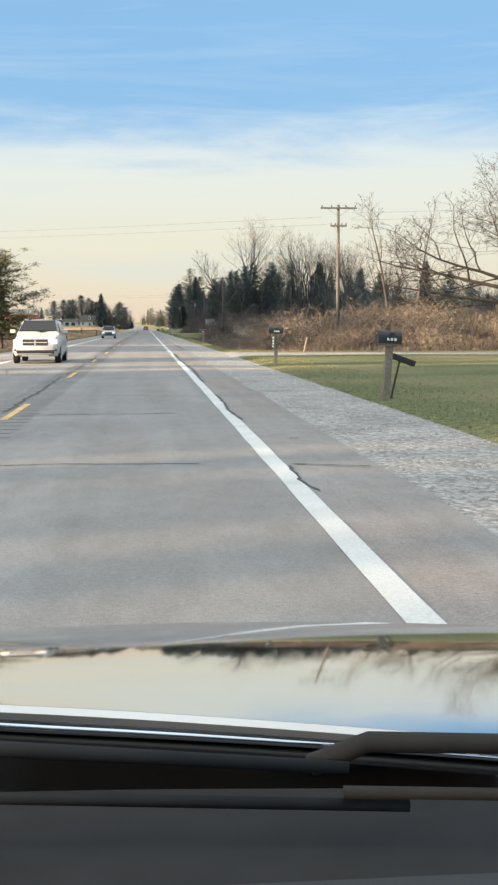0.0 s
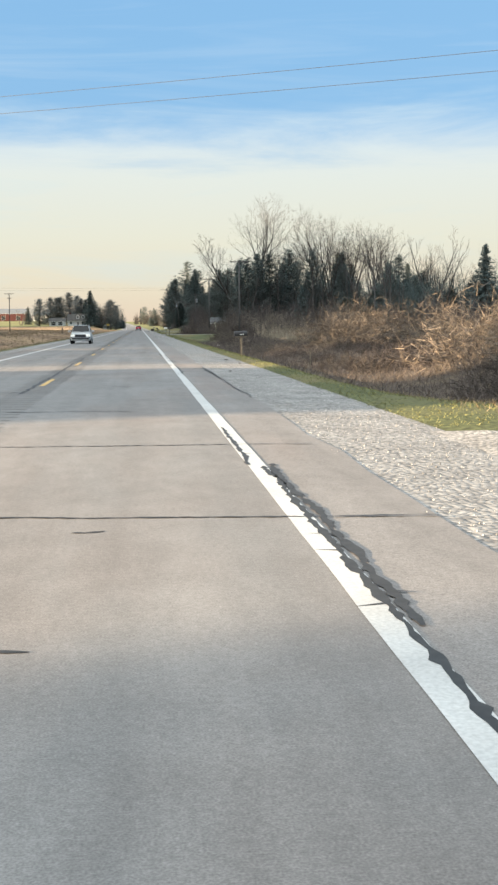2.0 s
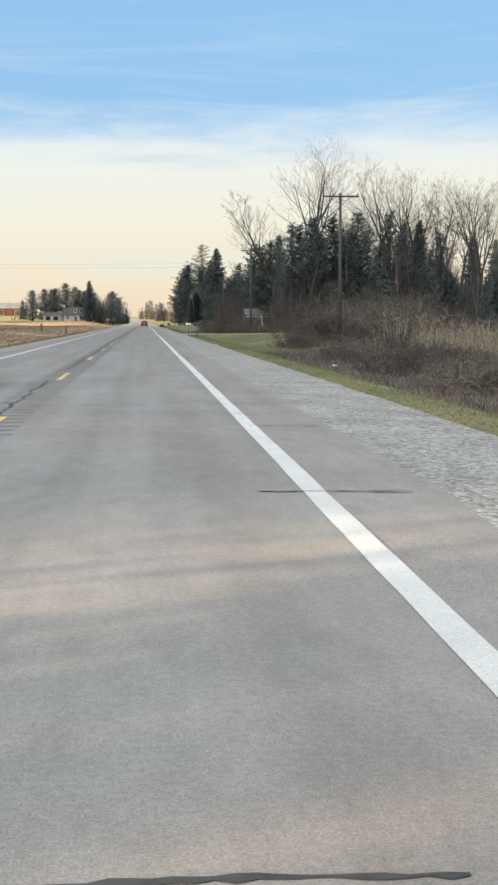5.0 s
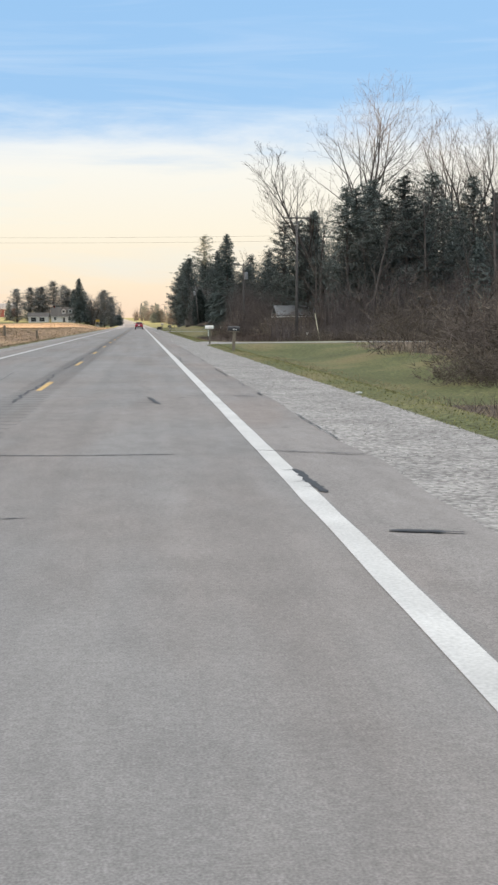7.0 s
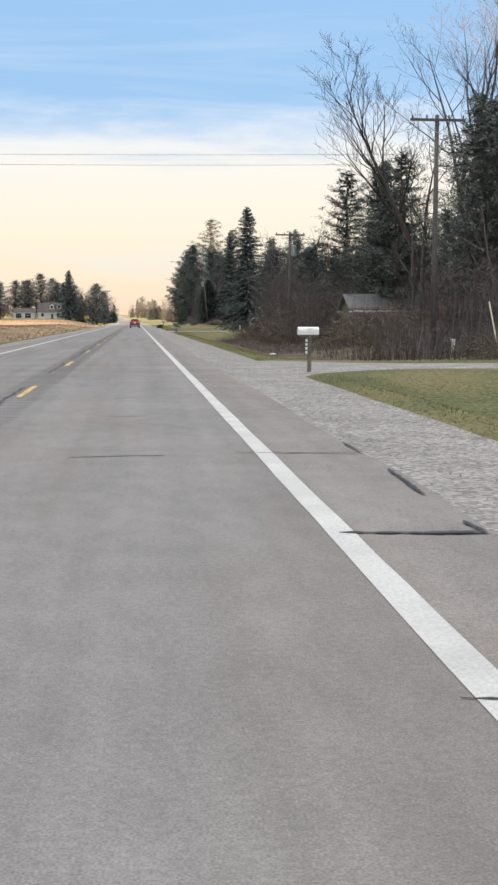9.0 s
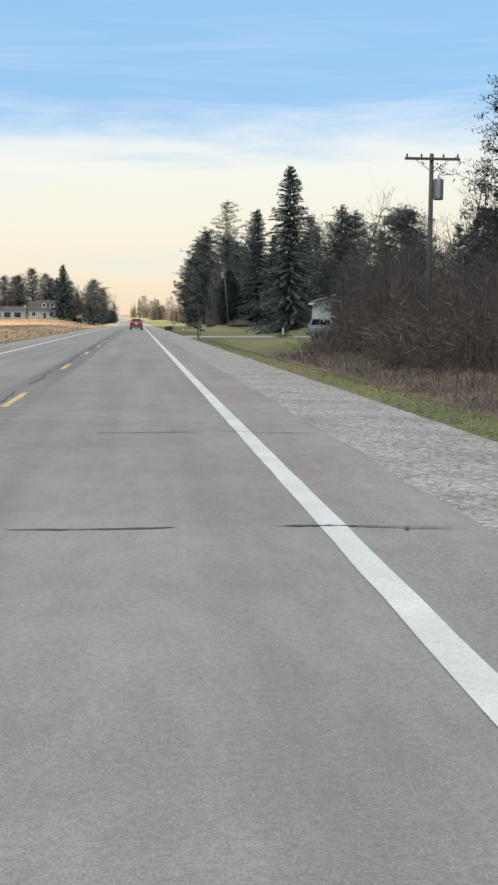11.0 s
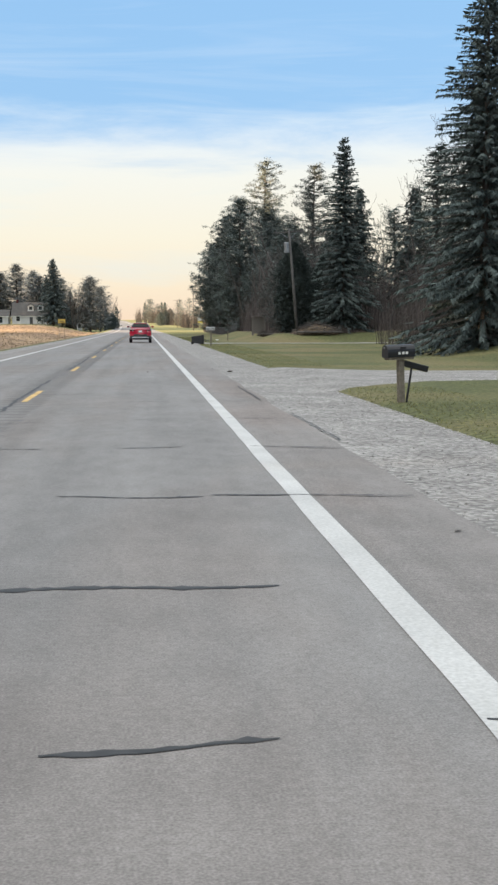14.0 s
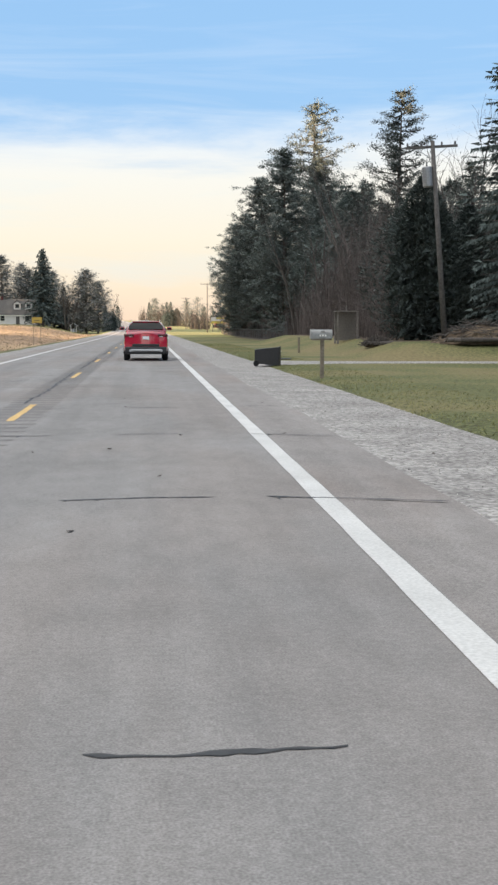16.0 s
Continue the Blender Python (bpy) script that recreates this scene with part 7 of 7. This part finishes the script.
def well_shelter():
    c = empty("well_shelter", pose(-18.5, 697, sheet(-18.5, 697)), "small pale garden shelter with a rounded roof", "shelter")
    for x, y in ((-0.7, -0.6), (0.7, -0.6), (-0.7, 0.6), (0.7, 0.6)):
        bm = bmesh.new()
        box(bm, x - 0.08, x + 0.08, y - 0.08, y + 0.08, -0.2, 1.6)
        part("post", bm, BOARDWHITE, c)
    bm = bmesh.new()
    bmesh.ops.create_cone(bm, cap_ends=True, segments=14, radius1=0.6, radius2=0.6, depth=0.9)
    bmesh.ops.translate(bm, verts=bm.verts, vec=(0, 0, 0.4))
    part("well_ring", bm, GREYMETAL, c)
    for s in (-1, 1):
        p = [(0, -0.9, 2.35), (s * 1.1, -0.9, 1.5), (s * 1.1, 0.9, 1.5), (0, 0.9, 2.35)]
        quad("roof_slope", p if s < 0 else p[::-1], BOARDWHITE, c, 0.06)
    return c


well_shelter()


def trellis_box():
    c = empty("lattice_enclosure", pose(12.6, 467, sheet(12.6, 467)), "grey wooden lattice enclosure on the lawn edge", "shed")
    w, d, h = 1.2, 1.0, 1.75
    for x in (-w / 2, w / 2):
        for y in (-d / 2, d / 2):
            bm = bmesh.new()
            box(bm, x - 0.05, x + 0.05, y - 0.05, y + 0.05, -0.2, h)
            part("post", bm, DARKWOOD, c)
    bm = bmesh.new()
    box(bm, -w / 2 - 0.1, w / 2 + 0.1, -d / 2 - 0.1, d / 2 + 0.1, h, h + 0.06, 0.01)
    part("roof_board", bm, DARKWOOD, c)
    bm = bmesh.new()
    box(bm, -w / 2 + 0.05, w / 2 - 0.05, d / 2 - 0.03, d / 2, 0, h)
    part("back_panel", bm, DARKWOOD, c)
    n = 13
    for k in range(-n, n):
        for s in (-1, 1):
            a, b = -w / 2 + 0.05, w / 2 - 0.05
            x0 = k * 0.16
            lo, hi = x0, x0 + (h - 0.05) * 0.6
            pts = []
            for z in np.linspace(0.05, h - 0.02, 24):
                x = (x0 + (z * 0.6)) * s
                if a <= x <= b:
                    pts.append((x, z))
            if len(pts) > 1:
                v, f = tube([(pts[0][0], -d / 2 - 0.01 * s, pts[0][1]), (pts[-1][0], -d / 2 - 0.01 * s, pts[-1][1])], [0.02, 0.02], 4)
                solid("lath", v, f, DARKWOOD, c)
    v, f = tube([(0.0, 0, h + 0.05), (0.0, 0, h + 0.4)], [0.04, 0.03], 6)
    solid("finial", v, f, DARKWOOD, c)
    return c


trellis_box()


def post(x, y, h, r, mat, label, lean=0.0, cat="post", name="marker_post"):
    c = empty(name, pose(x, y, sheet(x, y), 0, lean, 0), label, cat)
    v, f = tube([(0, 0, -0.25), (0, 0, h * 0.9), (0, 0, h)], [r, r, r * 0.8], 8)
    solid("shaft", v, f, mat, c)
    bm = bmesh.new()
    box(bm, -r * 1.15, r * 1.15, -r * 1.15, r * 1.15, h * 0.93, h * 1.0, r * 0.2)
    part("cap", bm, mat, c)
    return c


post(15.6, 392.5, 0.75, 0.10, WHITEMETAL, "short white marker post on the lawn")
post(15.4, 278, 0.75, 0.11, WHITEMETAL, "short pale utility pedestal beside the pole")
post(-18.5, 340, 1.5, 0.16, POSTWOOD, "dark weathered fence post in the field")
post(-14.2, 342, 1.2, 0.16, POSTWOOD, "dark weathered fence post in the field")
post(9.2, 63.5, 0.9, 0.05, POSTWOOD, "thin leaning stake beside the driveway", 12)
post(9.0, 462, 0.9, 0.06, POSTWOOD, "thin wooden stake in the lawn")
post(9.2, 108, 1.0, 0.025, POSTWOOD, "thin rusty stake in the weeds")
# guy wire of the tall pole, with its pale guard
g = empty("guy_guard", pose(15.4, 271, sheet(15.4, 271)), "pale plastic guard on a slanting guy wire", "guy wire")
v, f = tube([(0, 0, -0.1), (-0.33, 0.6, 2.3)], [0.035, 0.035], 8)
solid("guard", v, f, YELLOWPALE, g)
v, f = tube([(-0.33, 0.6, 2.3), (-1.45, 2.8, 10.0)], [0.012, 0.012], 4)
solid("cable", v, f, WIRE, g)


def chain_fence(x0, y0, x1, y1, h=1.2):
    c = empty("chain_link_fence", Matrix(), "grey chain-link fence at the edge of the wood", "fence")
    n = int(math.hypot(x1 - x0, y1 - y0) / 3.0)
    d = Vector((x1 - x0, y1 - y0, 0)) / n
    for k in range(n + 1):
        p = Vector((x0, y0, 0)) + d * k
        p.z = sheet(p.x, p.y)
        v, f = tube([p - Vector((0, 0, 0.2)), p + Vector((0, 0, h + 0.05))], [0.03, 0.03], 6)
        solid("post", v, f, MESHWIRE, c)
        if k < n:
            q = Vector((x0, y0, 0)) + d * (k + 1)
            q.z = sheet(q.x, q.y)
            v, f = tube([p + Vector((0, 0, h)), q + Vector((0, 0, h))], [0.022, 0.022], 5)
            solid("rail", v, f, MESHWIRE, c)
            bag = Bag()
            m = 14
            for i in range(-6, m):
                for s in (0, 1):
                    a0, a1 = max(0, i / m), min(1, (i + 6) / m)
                    if a1 <= a0:
                        continue
                    h0, h1 = (a0 * m - i) / 6 * h, (a1 * m - i) / 6 * h
                    u, w = (p.lerp(q, a0), p.lerp(q, a1))
                    za, zb = (h0, h1) if s else (h - h0, h - h1)
                    bag.tube([u + Vector((0, 0, za)), w + Vector((0, 0, zb))], [0.0014, 0.0014], 3, False)
            solid("wire_mesh", bag.v, bag.f, MESHWIRE, c)
    return c


chain_fence(13.2, 502, 14.2, 604)



def brush_pile(x, y, w, d, h, seed):
    """A heap of cut branches and logs on a low mound."""
    rr = random.Random(seed)
    c = empty("brush_pile", pose(x, y, sheet(x, y)), "low heap of cut brown branches and earth on the lawn", "brush pile")
    v, f = [], []
    n, m = 16, 5
    for j in range(m):
        s = j / (m - 1)
        for i in range(n):
            a = 2 * math.pi * i / n
            r = (1 - s) ** 0.6
            v.append((w / 2 * r * math.cos(a) * rr.uniform(0.85, 1.1), d / 2 * r * math.sin(a) * rr.uniform(0.85, 1.1), h * 0.75 * s ** 0.8 - 0.1))
    for j in range(m - 1):
        for i in range(n):
            f.append((j * n + i, j * n + (i + 1) % n, (j + 1) * n + (i + 1) % n, (j + 1) * n + i))
    solid("mound", v, f, LITTER, c)
    bag = Bag()
    for k in range(260):
        a, r = rr.uniform(0, 6.283), rr.random() ** 0.6
        px, py = w / 2 * r * math.cos(a), d / 2 * r * math.sin(a)
        z = h * 0.8 * max(0.05, 1 - r) ** 0.7
        b = rr.uniform(0, 6.283)
        ln = rr.uniform(0.3, 1.1)
        dz = rr.uniform(-0.15, 0.3)
        bag.tube([(px - ln * math.cos(b) / 2, py - ln * math.sin(b) / 2, z), (px + ln * math.cos(b) / 2, py + ln * math.sin(b) / 2, z + dz)], [rr.uniform(0.012, 0.04), 0.01], 4, False)
    ob = solid("stick_mass", bag.v, bag.f, BARK, c, kind="stuff")
    for k in range(3):
        vv, ff = tube([(-w * 0.4 + k * 0.3, -d * 0.42 - 0.1 * k, 0.1), (w * 0.2 + 0.5 * k, -d * 0.46 - 0.05 * k, 0.13)], [0.11, 0.09], 9)
        solid("log", vv, ff, BARK, c)
    return c


brush_pile(16.3, 450.5, 5.0, 3.0, 1.25, 4)
brush_pile(12.2, 455.5, 1.4, 1.0, 0.4, 5)

# litter on the shoulder: scraps and clods
for k, (x, y, s, mat, lab) in enumerate(((4.98, 199.7, 0.09, WHITEMETAL, "crumpled white paper litter on the verge"), (3.6, 88.5, 0.07, DARKBARK, "dark clod of earth on the gravel"), (4.4, 101, 0.10, DARKBARK, "dark scrap of bark on the gravel"), (4.6, 96.5, 0.06, DARKBARK, "dark scrap of bark on the gravel"), (8.0, 463.5, 0.16, WHITEMETAL, "white scrap of litter on the grass"),
                                   (8.9, 296, 0.2, WHITEMETAL, "white scrap of litter in the weeds"), (9.5, 181, 0.2, WHITEMETAL, "white scrap of litter in the weeds"), (0.62, 383.2, 0.035, DARKBARK, "brown dead leaf on the road"), (-0.15, 410.5, 0.03, DARKBARK, "brown dead leaf on the road"), (2.5, 407.0, 0.035, DARKBARK, "brown dead leaf on the road"), (3.3, 383.8, 0.09, DARKBARK, "dark scrap of bark on the gravel"))):
    rr = random.Random(k)
    bm = bmesh.new()
    bmesh.ops.create_icosphere(bm, subdivisions=1, radius=s)
    for v in bm.verts:
        v.co = Vector((v.co.x * rr.uniform(0.7, 1.4), v.co.y * rr.uniform(0.7, 1.4), v.co.z * rr.uniform(0.2, 0.4)))
    zz = (0.0 if -5.6 < x < 1.95 else -0.03 if x < 5 else sheet(x, y)) + s * 0.35
    ob = part("litter", bm, mat, None)
    ob.matrix_world = pose(x, y, zz)
    tagged(ob, lab, "litter")

# dead leaves and twigs blown onto the road
lr = random.Random(41)
for k in range(26):
    y = lr.uniform(380, 425) if k < 14 else lr.uniform(5, 380)
    x = lr.choice((lr.uniform(-1.4, 1.6), lr.uniform(2.0, 4.6)))
    s = lr.uniform(0.03, 0.06)
    w = lr.uniform(0, 6.283)
    c, sn = math.cos(w) * s, math.sin(w) * s
    z = 0.004 if x < 1.95 else -0.004 if x < 2.8 else -0.02 - 0.016 * (x - 2.8)
    v = [(-c, -sn, 0.002), (-sn * 0.45, c * 0.45, 0.006), (c, sn, 0.016), (sn * 0.45, -c * 0.45, 0.004), (0, 0, 0.001)]
    ob = solid("dead_leaf", v, [(0, 1, 4), (1, 2, 4), (2, 3, 4), (3, 0, 4)], DARKBARK)
    ob.matrix_world = pose(x, y, z)
    tagged(ob, "curled brown dead leaf blown onto the asphalt", "leaf", "dead leaves on the road")

# ---- the car that carries the camera, as it stands at the start ----


def camera_car():
    cx = 0.66
    c = empty("car", pose(cx, 0, 0), "dark metallic car with polished bonnet, open above the dashboard", "car", "cars on the road")
    half = 0.93

    def crown(x):
        return -0.030 * (abs(x) / half) ** 3

    def tip(x):
        return 0.052 - 0.072 * (x + 0.81)

    # bonnet: rises from the nose to the scuttle, longest along the middle
    rows = [(1.16, 1.040), (1.20, 1.0365), (1.3, 1.0275), (1.45, 1.0135), (1.55, 1.0035), (1.65, 0.992), (1.75, 0.979), (1.9, 0.955), (2.02, 0.933), (2.14, 0.908), (2.24, 0.880), (2.32, 0.838), (2.36, 0.76)]
    xs = np.linspace(-1, 1, 25)
    v, f = [], []
    for k, (y, z) in enumerate(rows):
        s = k / (len(rows) - 1)
        for u in xs:
            x = u * (half - 0.10 * s * s)
            back = (0.02 - 0.10 * u - 0.06 * u * u) * (1 - s)
            bow = -0.14 * s * u * u
            ridge = 0.010 * math.exp(-((abs(u) - 0.55) / 0.10) ** 2) * (1 - s)
            v.append((x, y + back + bow, z + crown(x) + ridge + tip(x) * (1 - s) ** 1.4))
    n = len(xs)
    for j in range(len(rows) - 1):
        for i in range(n - 1):
            f.append((j * n + i, j * n + i + 1, (j + 1) * n + i + 1, (j + 1) * n + i))
    m = len(v)
    v += [(x, y, z - 0.03) for x, y, z in v]
    f += [(a + m, d + m, cc + m, b + m) for a, b, cc, d in list(f)]
    edge = [i for i in range(n)] + [j * n + n - 1 for j in range(1, len(rows))] + [(len(rows) - 1) * n + i for i in range(n - 2, -1, -1)] + [j * n for j in range(len(rows) - 2, 0, -1)]
    for a, b in zip(edge, edge[1:] + edge[:1]):
        f.append((a, a + m, b + m, b))
    solid("bonnet", v, f, CARBLACK, c, "polished metallic bonnet reflecting the sky", smooth=True)
    # scuttle panel, wipers, dashboard
    # pale strip added to draw the bright reflection behind the bonnet
    v, f = tube([(u * half * 0.97, 1.15 + 0.02 - 0.10 * u - 0.06 * u * u, 1.047 + crown(u * half) + tip(u * half)) for u in xs], [0.0085] * n, 6)
    solid("scuttle_trim", v, f, SILVERTRIM, c, "pale strip added for the bright reflection along the scuttle")
    v, f = [], []
    for y, z in ((0.72, 1.04), (0.80, 1.03), (0.95, 1.012), (1.1, 1.0)):
        for u in xs:
            v.append((u * half * 0.95, y - 0.08 * u + 0.02 * (1 - u * u), z + crown(u * half)))
    for j in range(3):
        for i in range(n - 1):
            f.append((j * n + i, j * n + i + 1, (j + 1) * n + i + 1, (j + 1) * n + i))
    solid("scuttle_panel", v, f, RUBBER, c, smooth=True)
    for x0, x1, y0 in ((-0.75, -0.02, 1.0), (-0.05, 0.72, 0.93)):
        w = solid("wiper", *tube([(x0, y0 + 0.10, 1.062), (x0 + 0.05, y0 + 0.08, 1.090), ((x0 + x1) / 2, y0 + 0.03, 1.092), (x1, y0, 1.070)], [0.011, 0.010, 0.008, 0.006], 10), RUBBER, c, smooth=True)
        solid("wiper_blade", *tube([(x0 + 0.02, y0 + 0.04, 1.06), (x1 + 0.05, y0 - 0.03, 1.045)], [0.006, 0.006], 8), RUBBER, w, smooth=True)
    v, f = [], []
    for y, z in ((0.12, 1.02), (0.18, 1.14), (0.30, 1.20), (0.45, 1.205), (0.60, 1.165), (0.68, 1.138), (0.70, 1.0)):
        for u in xs:
            v.append((u * 0.74, y, z - 0.012 - 0.02 * u ** 4))
    for j in range(6):
        for i in range(n - 1):
            f.append((j * n + i, j * n + i + 1, (j + 1) * n + i + 1, (j + 1) * n + i))
    solid("dashboard", v, f, DASH_GREY, c, "grey moulded dashboard top", smooth=True)
    # lower body, lamps, wheels
    def ring(w, top, z0=0.26):
        return [(0.0, z0), (w * 0.92, z0), (w, z0 + 0.2), (w, top - 0.12), (w * 0.96, top), (0.0, top + 0.01)]

    loft([(-2.35, ring(0.74, 0.86, 0.4)), (-2.2, ring(0.86, 0.93)), (-1.0, ring(0.90, 0.95)), (0.6, ring(0.90, 0.95)), (0.98, ring(0.90, 0.93)), (1.6, ring(0.895, 0.90)), (2.1, ring(0.85, 0.80)), (2.34, ring(0.74, 0.66, 0.34)), (2.42, ring(0.6, 0.58, 0.4))], BLACKMETAL, "body", c)
    for s in (-1, 1):
        wheel(c, s * 0.80, 1.45, 0.34, 0.22, SILVERTRIM)
        wheel(c, s * 0.80, -1.40, 0.34, 0.22, SILVERTRIM)
        bm = bmesh.new()
        box(bm, min(s * 0.45, s * 0.78), max(s * 0.45, s * 0.78), 2.12, 2.34, 0.56, 0.68, 0.03)
        part("headlamp", bm, LAMPCLEAR, c)
    bm = bmesh.new()
    box(bm, -0.4, 0.4, 2.32, 2.44, 0.42, 0.56, 0.02)
    part("grille", bm, GREYPLASTIC, c)
    return c


camera_car()
